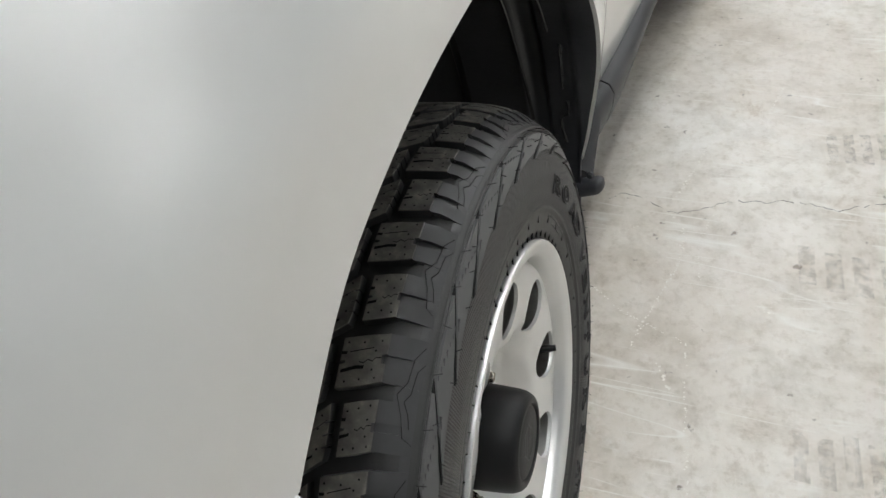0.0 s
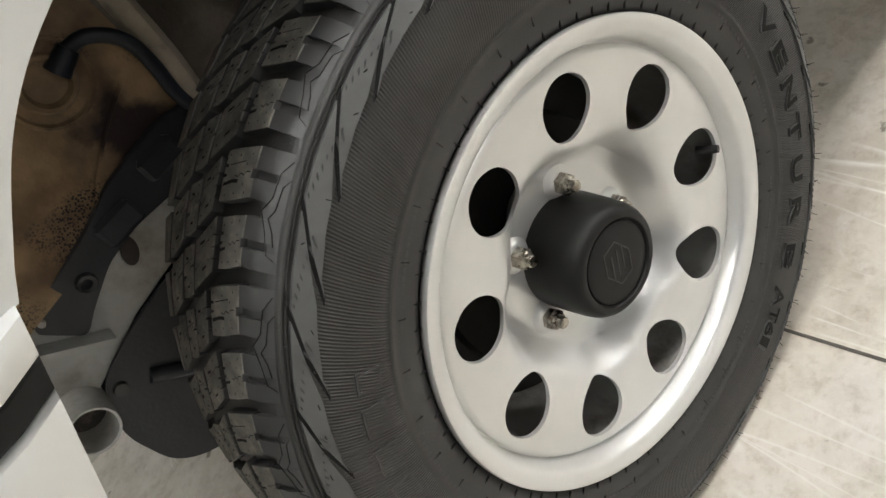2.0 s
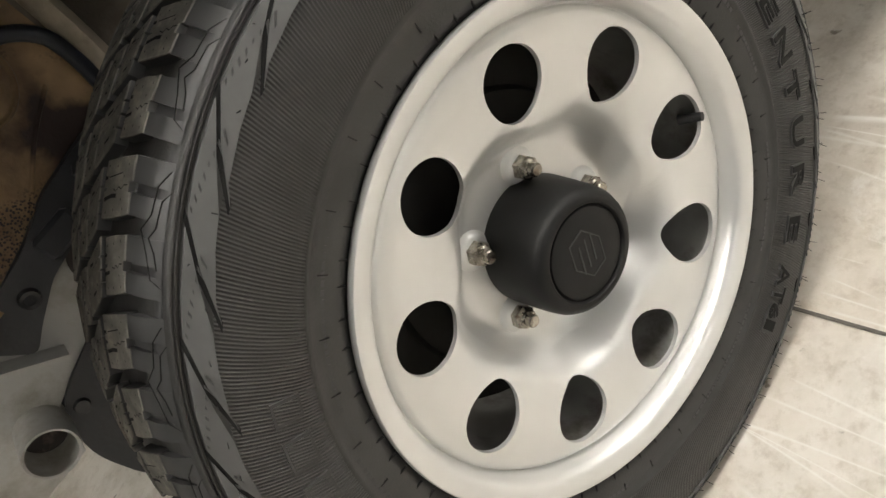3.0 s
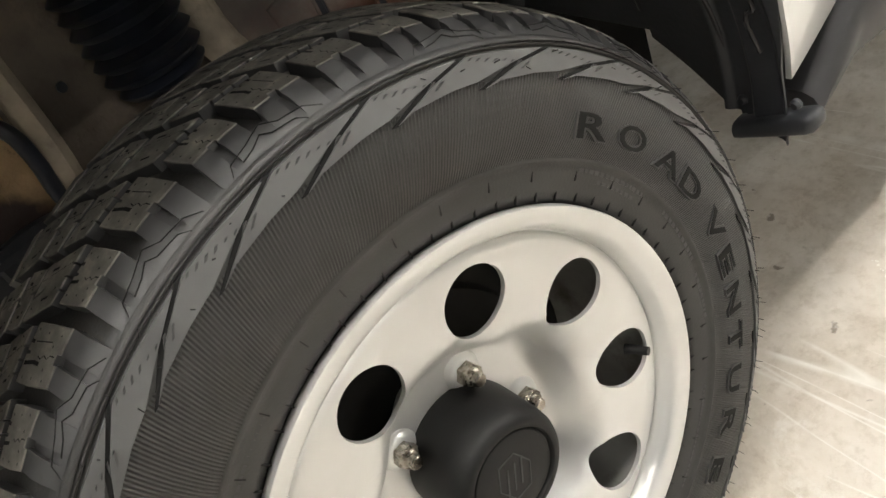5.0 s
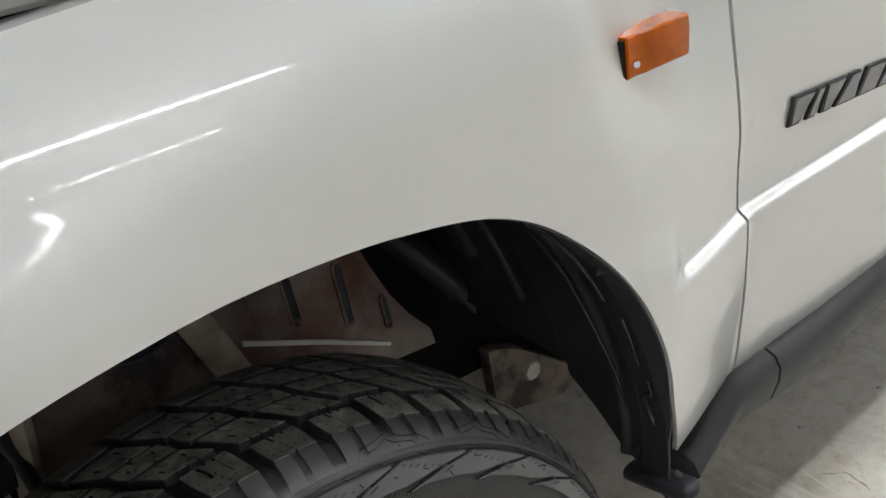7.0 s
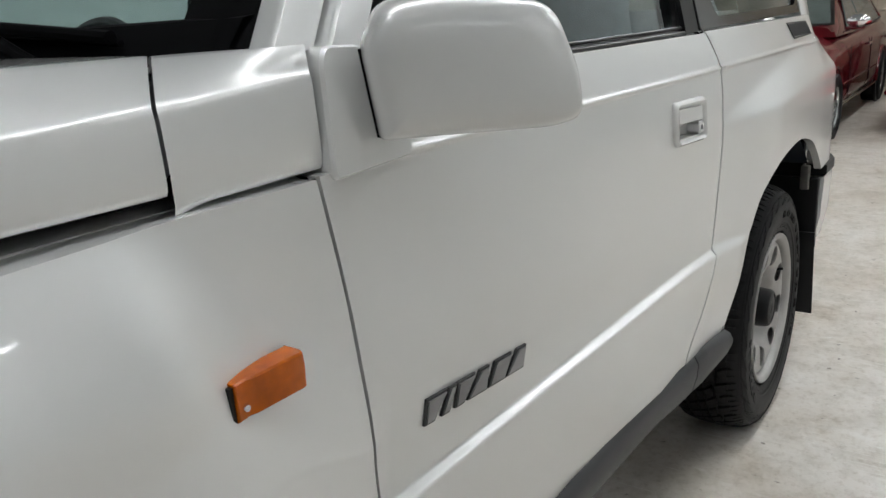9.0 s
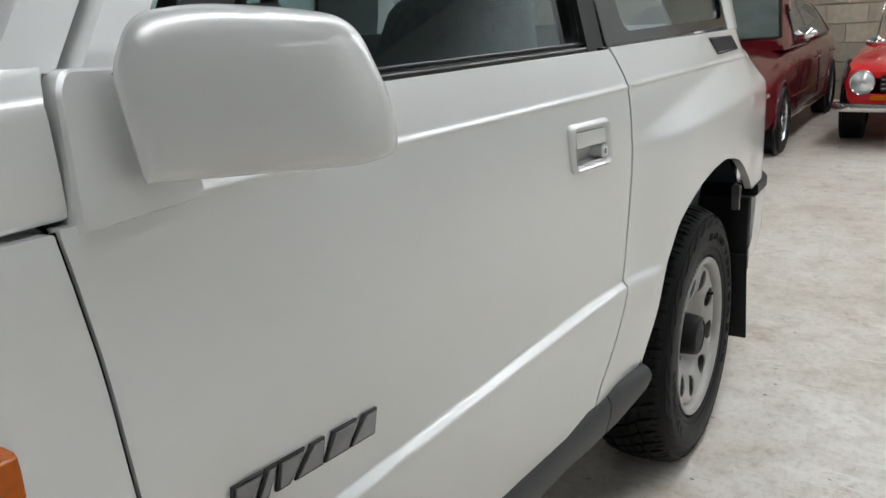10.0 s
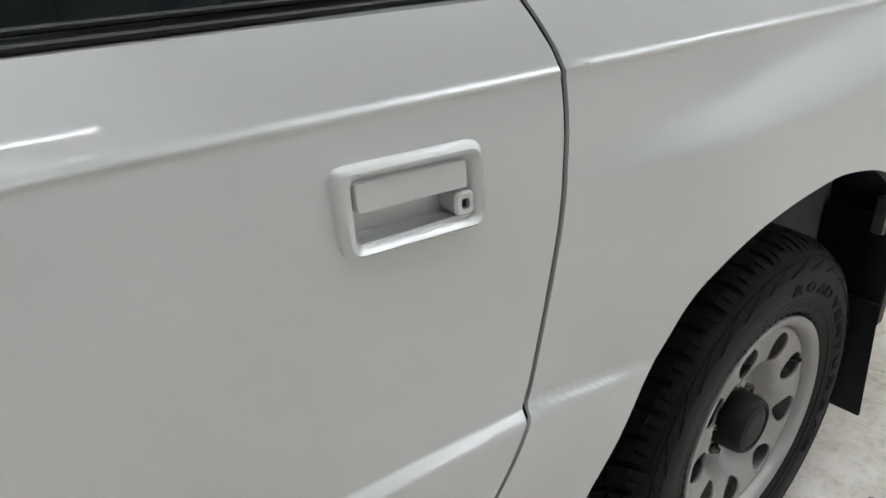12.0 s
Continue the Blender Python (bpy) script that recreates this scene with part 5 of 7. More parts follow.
def tread_blocks():
    """Rows of blocks round the crown, two alternating shapes, with notches, cuts, pin holes and shoulder flanks."""
    g, tops, slits = Geo(), Geo(), Geo()
    rng = random.Random(5)
    pitch = 360.0 / PITCHES
    plain = [(0, 0), (1, 0), (1, 1), (0, 1)]
    shoulder = [(0.02, 0), (0.44, 0), (0.45, 0.10), (0.62, 0.10), (0.63, 0), (0.98, 0), (1, 0.5), (0.98, 1), (0.52, 1), (0.51, 0.88), (0.46, 0.88), (0.45, 1), (0, 1), (0, 0.5)]
    second = [(0, 0.04), (0.30, 0.0), (0.305, 0.11), (0.335, 0.11), (0.34, 0), (0.52, 0), (0.525, 0.13), (0.555, 0.13), (0.56, 0), (0.74, 0), (0.745, 0.11), (0.775, 0.11), (0.78, 0), (1, 0.04), (0.97, 1), (0.62, 1), (0.60, 0.66), (0.52, 0.62), (0.50, 0.70), (0.55, 0.74), (0.555, 1), (0.03, 1)]
    third = [(0.05, 0), (0.40, 0), (0.42, 0.34), (0.50, 0.36), (0.50, 0.27), (0.46, 0.24), (0.46, 0), (0.97, 0), (1, 0.5), (0.95, 1), (0.62, 1), (0.60, 0.70), (0.54, 0.70), (0.53, 1), (0, 1), (0.02, 0.4)]
    turn = lambda shape: [(1 - u, 1 - w) for u, w in shape]
    for i in range(PITCHES):
        wide = i % 2 == 1
        a = 83.2 + pitch * (i - 0.0) + rng.uniform(-0.12, 0.12)
        inner = 0.0690 if wide else 0.0600
        rows = [(0.0372, inner, 5.85, 0.0, shoulder), (inner + 0.0080, 0.0965, 6.15, 0.1, second), (0.1008, 0.1190, 6.4, 0.3, third), (0.1235, 0.1500, 6.2, 0.2, turn(second)), (0.1580, 0.1860, 6.0, 0.1, plain)]
        for row, (y0, y1, span, first, shape) in enumerate(rows):
            lift = rng.uniform(-0.0003, 0.0003)
            at = lambda u, w: (a - span + first + span * u + ahead(y0 + (y1 - y0) * w), y0 + (y1 - y0) * w)
            pts = [at(u, w) for u, w in shape]
            n = len(pts)
            mid_y, mid_a = (y0 + y1) / 2, sum(p for p, _ in pts) / n
            ring_low = [polar(mid_a + (p - mid_a) * 1.03, crown(yy) - 0.0095, mid_y + (yy - mid_y) * 1.03) for p, yy in pts]
            ring_up = [polar(p, crown(yy) - 0.0008 + lift, yy) for p, yy in pts]
            ring_top = [polar(mid_a + (p - mid_a) * 0.975, crown(yy) + lift, mid_y + (yy - mid_y) * 0.97) for p, yy in pts]
            g.add(ring_low + ring_up, [(k, (k + 1) % n, n + (k + 1) % n, n + k) for k in range(n)])
            tops.add(ring_up + ring_top, [(k, (k + 1) % n, n + (k + 1) % n, n + k) for k in range(n)] + [tuple(range(n, 2 * n))])
            if row > 3:
                continue

            def cut(line, half):
                """A thin dark strip on top of the block, coloured like the shade in a cut."""
                for (u0, w0), (u1, w1) in zip(line[:-1], line[1:]):
                    q = []
                    for uu, ww in ((u0 - half, w0), (u0 + half, w0), (u1 + half, w1), (u1 - half, w1)):
                        p, yy = at(uu, ww)
                        q.append(polar(p, crown(yy) + lift + 0.00018, yy))
                    slits.add(q, [(0, 1, 2, 3)])

            if row == 0:
                # one broad cut from the inner edge, one ragged fine cut, and pin holes
                cut([(0.30, 0.98), (0.31, 0.86)], 0.030)
                cut([(0.66, 0.93), (0.62, 0.62), (0.64, 0.44)], 0.034) if wide else cut([(0.62, 0.97), (0.60, 0.70)], 0.030)
                cut([(0.50, 0.10), (0.49, 0.22), (0.55, 0.28), (0.50, 0.38), (0.56, 0.46), (0.52, 0.56)], 0.010)
                if wide:
                    cut([(0.28, 0.30), (0.30, 0.80)], 0.010)
                spots = [(0.14, 0.16), (0.86, 0.16), (0.16, 0.55), (0.34, 0.24), (0.68, 0.22), (0.86, 0.50), (0.84, 0.84), (0.14, 0.86)]
            else:
                cut([(0.22, 0.72), (0.26, 0.48)], 0.026)
                cut([(0.80, 0.30), (0.78, 0.52)], 0.024)
                cut([(0.30, 0.06), (0.33, 0.94)], 0.006)
                spots = [(0.36, 0.28), (0.72, 0.22), (0.86, 0.80), (0.14, 0.24)]
            for u, w in spots:
                pa, yy = at(u + rng.uniform(-0.04, 0.04), w + rng.uniform(-0.04, 0.04))
                rr = crown(yy) + lift + 0.0002
                slits.add([polar(pa + 0.14 * math.cos(k), rr, yy + 0.00085 * math.sin(k)) for k in np.arange(6) * math.pi / 3], [tuple(range(6))])
            if row == 0:
                # smooth flank under the block, with one slot in it
                low_r = 0.3408 if wide else 0.3412
                for c0, c1, low in ((0.02, 0.45, 0.0), (0.45, 0.62, 0.0042), (0.62, 0.98, 0.0)):
                    top_r = crown(0.0372) - 0.0009 + lift
                    prof = [(top_r, 0.0374 + low), (top_r - 0.0012 - low * 0.6, 0.0352 + low), (0.3520 - low * 0.5, 0.0288 + low), (0.3474 - low * 0.3, 0.0217 + low * 0.7), (0.3435, 0.0170), (low_r, 0.0136), (low_r - 0.0012, 0.0290)]
                    ra = [[polar(a - span + span * c + 0.25 * (0.355 - r) / 0.012 * (c - 0.5), r, y) for r, y in prof] for c in (c0, (c0 + c1) / 2, c1)]
                    n0 = len(g.v)
                    g.grid(ra)
                    m = len(prof)
                    g.f += [tuple(n0 + j for j in range(m)), tuple(n0 + 2 * m + j for j in range(m - 1, -1, -1))]
                # the shorter groove is closed low down; the longer one runs to a point between two shields
                prof = [(0.3500, 0.0290), (0.3474, 0.0222), (0.3435, 0.0173), (0.3408, 0.0137), (0.3400, 0.0290)] if wide else [(0.3446, 0.0225), (0.3432, 0.0172), (0.3408, 0.0137), (0.3400, 0.0290)]
                g.grid([[polar(a + c, r, y) for r, y in prof] for c in (-0.4, 0.9, 2.2)])
                if wide:
                    shield = [(-5.0, 0.3420), (-3.4, 0.3462), (-0.6, 0.3474), (0.9, 0.3508), (3.2, 0.3480), (5.6, 0.3462), (6.4, 0.3412)]
                    inner_line = [(-3.0, 0.3405), (-2.0, 0.3438), (0.6, 0.3450), (1.6, 0.3476), (3.0, 0.3450), (4.6, 0.3436)]
                    for line in (shield, inner_line):
                        for (p0, r0), (p1, r1) in zip(line[:-1], line[1:]):
                            yf = lambda r: float(np.interp(r, [0.3408, 0.3435, 0.3474, 0.3520], [0.0136, 0.0170, 0.0217, 0.0288]))
                            slits.add([polar(a + p0, r0 - 0.0004, yf(r0) - 0.0005), polar(a + p1, r1 - 0.0004, yf(r1) - 0.0005), polar(a + p1, r1 + 0.0004, yf(r1) - 0.0002), polar(a + p0, r0 + 0.0004, yf(r0) - 0.0002)], [(0, 1, 2, 3)])
    return g, tops, slits


def side_marks():
    """Blade shapes, bead lines and hairs of the sidewall."""
    blades, marks, ticks, slots = Geo(), Geo(), Geo(), Geo()
    a = 0.0
    quad = [(0.0, 0.3118), (-2.5, 0.3150), (-8.0, 0.3165), (-12.0, 0.3172), (-16.5, 0.3230), (-23.0, 0.3325), (-16.0, 0.3325), (-11.6, 0.3325), (-6.0, 0.3235)]
    top = [polar(p, r, wall_y(r) - 0.0022) for p, r in quad]
    low = [polar(p, r, wall_y(r) + 0.001) for p, r in quad]
    n = len(quad)
    blades.add(top + low, [(0, 1, 8), (1, 2, 7, 8), (2, 3, 4, 6, 7), (4, 5, 6)] + [(j, (j + 1) % n, n + (j + 1) % n, n + j) for j in range(n)])
    slot = [(0.9, 0.3117), (-5.0, 0.3246), (-10.8, 0.3334), (-11.9, 0.3334), (-6.1, 0.3232), (-0.2, 0.3112)]
    for i in range(28):
        a = 93 + i * 360 / 28
        up = [polar(a + p, r, wall_y(r) - 0.0012) for p, r in slot]
        dn = [polar(a + p, r, wall_y(r) + 0.001) for p, r in slot]
        slots.add(up + dn, [(0, 1, 4, 5), (1, 2, 3, 4)] + [(j, (j + 1) % 6, 6 + (j + 1) % 6, 6 + j) for j in range(6)])
        # hatched flank between blades
        for k in range(8):
            p = a - 11.2 - 1.15 * k
            r0 = 0.3318 - 0.0011 * k
            arc_plate(marks, p, p + 0.42, r0 - 0.0042, r0, wall_y(r0 - 0.002), 0.0016, 1, -1.2)
    # the maker's name as plain raised bars of its size
    spots = [(143, 146.5), (149, 154), (156.5, 161.5), (164, 168.5), (171, 176), (178.5, 183.5), (186, 192)]
    letters = []
    for a1, a0 in spots:
        lo, hi = min(a0, a1), max(a0, a1)
        arc_plate(marks, lo, hi, 0.2708, 0.2912, wall_y(0.281) - 0.0006, 0.0011, 4)
        bar = Geo()
        arc_plate(bar, lo + 0.45, hi - 0.45, 0.2728, 0.2892, wall_y(0.281) - 0.0006, 0.0016, 4)
        letters.append(bar)
    # small bars near the bead
    rng = random.Random(3)
    for a0, a1, r in ((28, 46, 0.247), (30, 41, 0.2405), (4, 20, 0.248), (-12, 0, 0.246), (118, 150, 0.242), (160, 185, 0.247), (200, 238, 0.243), (262, 292, 0.246), (305, 330, 0.243)):
        p = a0
        while p < a1:
            w = rng.uniform(0.5, 1.3)
            arc_plate(marks, p, p + w, r, r + 0.0042, wall_y(r), 0.0007, 1)
            p += w + rng.uniform(0.3, 0.6)
    # bead ticks and moulding hairs
    for i in range(72):
        a = i * 5.0 + rng.uniform(-0.8, 0.8)
        arc_plate(ticks, a, a + 0.22, 0.2240, 0.2315, wall_y(0.229) - 0.001, 0.0008, 1)
        if i % 2:
            arc_plate(ticks, a + 2, a + 2.2, 0.240, 0.2475, wall_y(0.245), 0.0007, 1)
        r = rng.choice((0.321, 0.326, 0.330))
        p = np.array(polar(a, r, wall_y(r) - 0.0024))
        ticks.tube([p, p + (rng.uniform(-0.002, 0.002), -0.0045, rng.uniform(-0.002, 0.002))], 0.0004, 4)
    for i in range(60):
        a = i * 6.0 + rng.uniform(-1, 1)
        p = np.array(polar(a, 0.3368, 0.009))
        ticks.tube([p, np.array(polar(a + rng.uniform(-0.4, 0.4), 0.3375, 0.001))], 0.00035, 4)
    return blades, marks, letters, ticks, slots


def sidewall_letter(ch, a_left, a_right, r0, r1, grow, lift, mat, parent, name):
    """One raised letter bent round the sidewall, from its left to its right edge (degrees)."""
    cu = bpy.data.curves.new("letter", "FONT")
    cu.body, cu.size, cu.offset, cu.resolution_u = ch, 1.0, grow, 3
    tmp = bpy.data.objects.new("letter", cu)
    me = bpy.data.meshes.new_from_object(tmp)
    bpy.data.objects.remove(tmp)
    bpy.data.curves.remove(cu)
    co = np.array([v.co[:] for v in me.vertices])
    faces = [tuple(p.vertices) for p in me.polygons]
    bpy.data.meshes.remove(me)
    lo, hi = co.min(0) + max(grow, 0), co.max(0) - max(grow, 0)
    uv = (co[:, :2] - lo[:2]) / (hi[:2] - lo[:2])
    ang, rad = a_left + (a_right - a_left) * uv[:, 0], r0 + (r1 - r0) * uv[:, 1]
    top = [polar(a, r, wall_y(0.281) - 0.0006 - lift) for a, r in zip(ang, rad)]
    low = [polar(a, r, wall_y(0.281) + 0.001) for a, r in zip(ang, rad)]
    n = len(top)
    count = {}
    for f in faces:
        for e in zip(f, f[1:] + f[:1]):
            count[frozenset(e)] = count.get(frozenset(e), 0) + 1
    walls = [(a, b, b + n, a + n) for a, b in (tuple(e) for e, k in count.items() if k == 1)]
    return make(name, top + low, faces + walls, mat, parent, sharp=30)


WORDS = (("ROAD", ((50.6, 44.2), (41.0, 34.4), (30.6, 23.4), (22.0, 15.6))), ("VENTURE", ((10.2, 3.6), (0.6, -4.8), (-8.2, -14.2), (-17.4, -23.0), (-27.0, -32.6), (-36.8, -42.4), (-47.6, -52.6))),
         ("AT61", ((-57.8, -62.2), (-62.6, -66.0), (-66.2, -69.4), (-70.0, -71.8))))
HOLE_R, HOLES, HOLE0, RAD = 0.1535, 9, 30.3, 0.0287


def disc_y(r, a):
    base = np.interp(r, [0.04, 0.086, 0.090, 0.096, 0.104, 0.112, 0.120, 0.130, 0.145, 0.160, 0.178, 0.190, 0.1955, 0.1985], [0.0755, 0.0755, 0.0735, 0.068, 0.0565, 0.0440, 0.0350, 0.0295, 0.0262, 0.0244, 0.0232, 0.0245, 0.0268, 0.0290])
    wave = 0.0120 * math.cos(radians(5 * (a - 62))) * math.exp(-((r - 0.107) / 0.013) ** 2)
    return float(base) - wave


def rim_mesh():
    g = Geo()
    n = 80
    for h in range(HOLES):
        ac = HOLE0 + 360.0 / HOLES * h
        half_a = 180.0 / HOLES
        rows = []
        for k in np.linspace(0, 1, 7):
            ring = []
            wa, up, dn = half_a * math.pi / 180 * HOLE_R, 0.192 - HOLE_R, HOLE_R - 0.104
            corner = [math.atan2(up, wa), math.atan2(up, -wa), math.atan2(-dn, -wa) % (2 * math.pi), math.atan2(-dn, wa) % (2 * math.pi)]
            for t in sorted(list(np.linspace(0, 2 * math.pi, n, endpoint=False)) + corner):
                c, s = math.cos(t), math.sin(t)
                # from the hole's edge out to the sector's border
                hx, hr = RAD * 1.0 * c, RAD * 1.07 * s
                q = min(wa / max(abs(c), 1e-6), (up if s > 0 else dn) / max(abs(s), 1e-6))
                bx, br = q * c, q * s
                px, prad = hx * (1 - k) + bx * k, hr * (1 - k) + br * k
                r, a = HOLE_R + prad, ac + math.degrees(px / HOLE_R)
                ring.append(polar(a, r, disc_y(r, a)))
            rows.append(ring)
        lipr = [(x, y + 0.0010, z) for x, y, z in rows[0]]
        c0 = np.array(polar(ac, HOLE_R, 0))
        deep = [tuple(np.array([c0[0] + (x - c0[0]) * 0.985, y + 0.0042, c0[2] + (z - c0[2]) * 0.985])) for x, y, z in rows[0]]
        g.grid([deep, lipr] + rows, loop_v=True)
    # hub face inside the ring of holes
    g.grid([[polar(a, r, disc_y(r, a) + (0.0015 if r > 0.105 else 0.0002 if r > 0.103 else 0.0)) for r in (0.035, 0.05, 0.06, 0.07, 0.08, 0.086, 0.090, 0.094, 0.099, 0.104, 0.110)] for a in np.arange(0, 360, 2.5)], loop_u=True)
    # outer lip and barrel
    prof = [(0.1915, disc_y(0.1915, 50)), (0.1940, disc_y(0.194, 50)), (0.1960, 0.0285), (0.1970, 0.0310), (0.1982, 0.0312), (0.1992, 0.0285), (0.2000, 0.0250), (0.2012, 0.0190), (0.2030, 0.0137), (0.2050, 0.0110), (0.2085, 0.0086), (0.2140, 0.0068), (0.2185, 0.0058), (0.2205, 0.0064), (0.2216, 0.0090), (0.2216, 0.0135), (0.219, 0.018)]
    g.lathe(prof, 144)
    return g


def build_wheel(place, name_label, dusty=True):
    # without dusty, rim and tyre take the colours darkened for arch shade
    top_mat, flank_mat, blade_mat, body_mat = (RUBBERTOP, RUBBERFLAT, RUBBERBLADE, RUBBER) if dusty else (RUBBERSHADE, RUBBERSHADE, RUBBERSHADE, RUBBERDARK)
    g = rim_mesh()
    bm = bmesh.new()
    me = bpy.data.meshes.new("tmp")
    me.from_pydata([tuple(map(float, v)) for v in g.v], [], g.f)
    bm.from_mesh(me)
    bpy.data.meshes.remove(me)
    bmesh.ops.remove_doubles(bm, verts=bm.verts, dist=1.5e-4)
    bmesh.ops.recalc_face_normals(bm, faces=bm.faces)
    w = part("wheel", bm, SILVER if dusty else SILVERSHADE, car, name_label, 34)
    w.matrix_basis = place
    Geo().lathe([(0.1978, 0.0310), (0.190, 0.055), (0.185, 0.11), (0.185, 0.215)], 96).done("rim_barrel", BARREL, w, "grey dusty rim barrel")
    for k in range(5):
        c = polar(62 + 72 * k, 0.0699, 0)
        Geo().lathe([(0.0195, 0.0780), (0.0175, 0.0745), (0.0145, 0.0705), (0.0115, 0.0690), (0.0, 0.0690)], 24, "y", c).done("nut_seat", SILVER, w)
    tyre_body().done("tyre", body_mat, w, "black all-terrain tyre with chunky tread", 60)
    sides, tops, slits = tread_blocks()
    sides.v, tops.v, slits.v = flat_foot(sides.v), flat_foot(tops.v), flat_foot(slits.v)
    slits.done("tread_cut_shade", RUBBERMARK, w, "", flat=True)["kind"] = "stuff"
    sides.done("tread_flank", flank_mat, w, "", 35)["kind"] = "stuff"
    tops.done("tread_top", top_mat, w, "dusty worn tread blocks" if dusty else "", 35)["kind"] = "stuff"
    blades, marks, letters, ticks, slots = side_marks()
    # dark plates lying on the sidewall, coloured as the shade of slots
    slots.done("sidewall_slot_shade", RUBBERMARK, w, sharp=35)["kind"] = "stuff"
    blade = blades.done("sidewall_blade", blade_mat, w, sharp=35)
    for i in range(28):
        ob = blade if i == 0 else new("sidewall_blade", blade.data)
        ob.parent = w
        ob.matrix_basis = Matrix.Rotation(-radians(93 + i * 360 / 28), 4, "Y")
    marks.done("sidewall_texture", flank_mat, w, sharp=35)["kind"] = "stuff"
    for bar in letters:
        bar.done("lettering_bar", body_mat, w, "", 35)
    for word, angles in WORDS:
        for ch, (a1, a0) in zip(word, angles):
            sidewall_letter(ch, a1, a0, 0.2722, 0.2905, 0.050, 0.0009, flank_mat, w, "raised_letter")
            sidewall_letter(ch, a1, a0, 0.2722, 0.2905, 0.012, 0.0013, RUBBERMARK, w, "raised_letter")
    ticks.done("moulding_hairs", RUBBERDARK, w)["kind"] = "stuff"
    # hub cap
    cap = Geo().lathe([(0.0575, 0.080), (0.0585, 0.070), (0.0575, 0.045), (0.0565, 0.028), (0.0550, 0.0185), (0.0520, 0.0125), (0.0490, 0.0098), (0.0455, 0.0088), (0.0432, 0.0091), (0.0424, 0.0100), (0.0420, 0.0128), (0.0412, 0.0134), (0.0402, 0.0128), (0.0396, 0.0112), (0.0385, 0.0106), (0.02, 0.0103), (0.0, 0.0102)], 72)
    cap.done("hub_cap", CAPPLASTIC, w, "matt black plastic hub cap", 35)
    # plain hexagon mark on the cap
    hexa = [polar(a, 0.0215, 0.0100) for a in (60, 120, 180, 240, 300, 360)]
    hexi = [polar(a, 0.0201, 0.0100) for a in (60, 120, 180, 240, 300, 360)]
    g = Geo().grid([[(x * 0.85, y, z * 1.15) for x, y, z in ([(x, h, z) for x, _, z in ring])] for ring, h in ((hexa, 0.0106), (hexa, 0.0098), (hexi, 0.0098), (hexi, 0.0106))], loop_v=True)
    for d in (-0.008, 0.0, 0.008):
        g.prism([(d - 0.0062, 0.0098, -0.012), (d - 0.0046, 0.0098, -0.012), (d + 0.0062, 0.0098, 0.012), (d + 0.0046, 0.0098, 0.012)], (0, 0.001, 0))
    g.done("cap_mark", TRIM, w, flat=True)
    # nuts
    for k in range(5):
        a = 62 + 72 * k
        cx, _, cz = polar(a, 0.0699, 0)
        g = Geo()
        for r, ya, yb, sides_n in ((0.0112, 0.072, 0.0590, 6), (0.0088, 0.0590, 0.0555, 12), (0.0062, 0.0560, 0.0490, 12)):
            g.lathe([(r * 1.06, ya), (r, ya - 0.001), (r, yb + 0.0015), (r * 0.82, yb), (0.0, yb)], sides_n, "y", (cx, 0, cz))
        g.done("lug_nut", NUT, w, "chromed lug nut with worn plating", 25)
    vd = np.array(polar(-12, 0.172, 0.040))
    g = Geo().tube([vd, polar(-12, 0.1765, 0.030), polar(-12, 0.180, 0.0190)], [0.0052, 0.0045, 0.0042], 10)
    g.done("valve_stem", BLACK, w)
    # brake parts behind the holes
    Geo().lathe([(0.03, 0.100), (0.10, 0.105), (0.128, 0.112), (0.132, 0.12), (0.132, 0.15), (0.05, 0.16)], 48).done("brake_drum", SCREEN, w)
    Geo().lathe([(0.05, 0.118), (0.155, 0.122), (0.172, 0.128), (0.172, 0.134), (0.05, 0.136)], 48).done("brake_plate", SCREEN, w)
    # date stamp
    cu = bpy.data.curves.new("stamp", "FONT")
    cu.body, cu.size, cu.extrude, cu.align_x = "2-93", 0.0098, 0.0002, "CENTER"
    st = new("stamp", cu)
    st.parent = w
    cu.materials.append(CAPPLASTIC)
    p = polar(101, 0.0775, 0.0767)
    st.matrix_basis = Matrix.Translation(p) @ Matrix.Rotation(radians(90), 4, "X") @ Matrix.Rotation(radians(11 + 4), 4, "Z")
    return w


front_wheel = build_wheel(pose(0.0, -0.003, 0.338, -3.15, 0, 3.03), "silver steel wheel with nine round holes")
rear_wheel = build_wheel(pose(2.196, 0.002, 0.327, 0, -35, 0) @ Matrix.Scale(0.948, 4), "silver steel wheel with a black tyre, coloured darker for the arch shade", False)
far = copy_thing(front_wheel, pose(0.0, 1.6, 0.338, 0, 20, 180))
far = copy_thing(rear_wheel, pose(2.2, 1.6, 0.327, 0, 40, 180) @ Matrix.Scale(0.948, 4))

# ---- front wheel arch ----
# liner: starts behind the fender's lip and runs inward in two steps
LINE = spline([(0.448, 0.325), (0.454, 0.365), (0.455, 0.405)] + LIP[1:], 110)
ctr = np.array([0.03, 0.36])
away = LINE - ctr
away /= np.linalg.norm(away, axis=1)[:, None]
lip_y = side(LINE[:, 0], np.maximum(LINE[:, 1], 0.40))


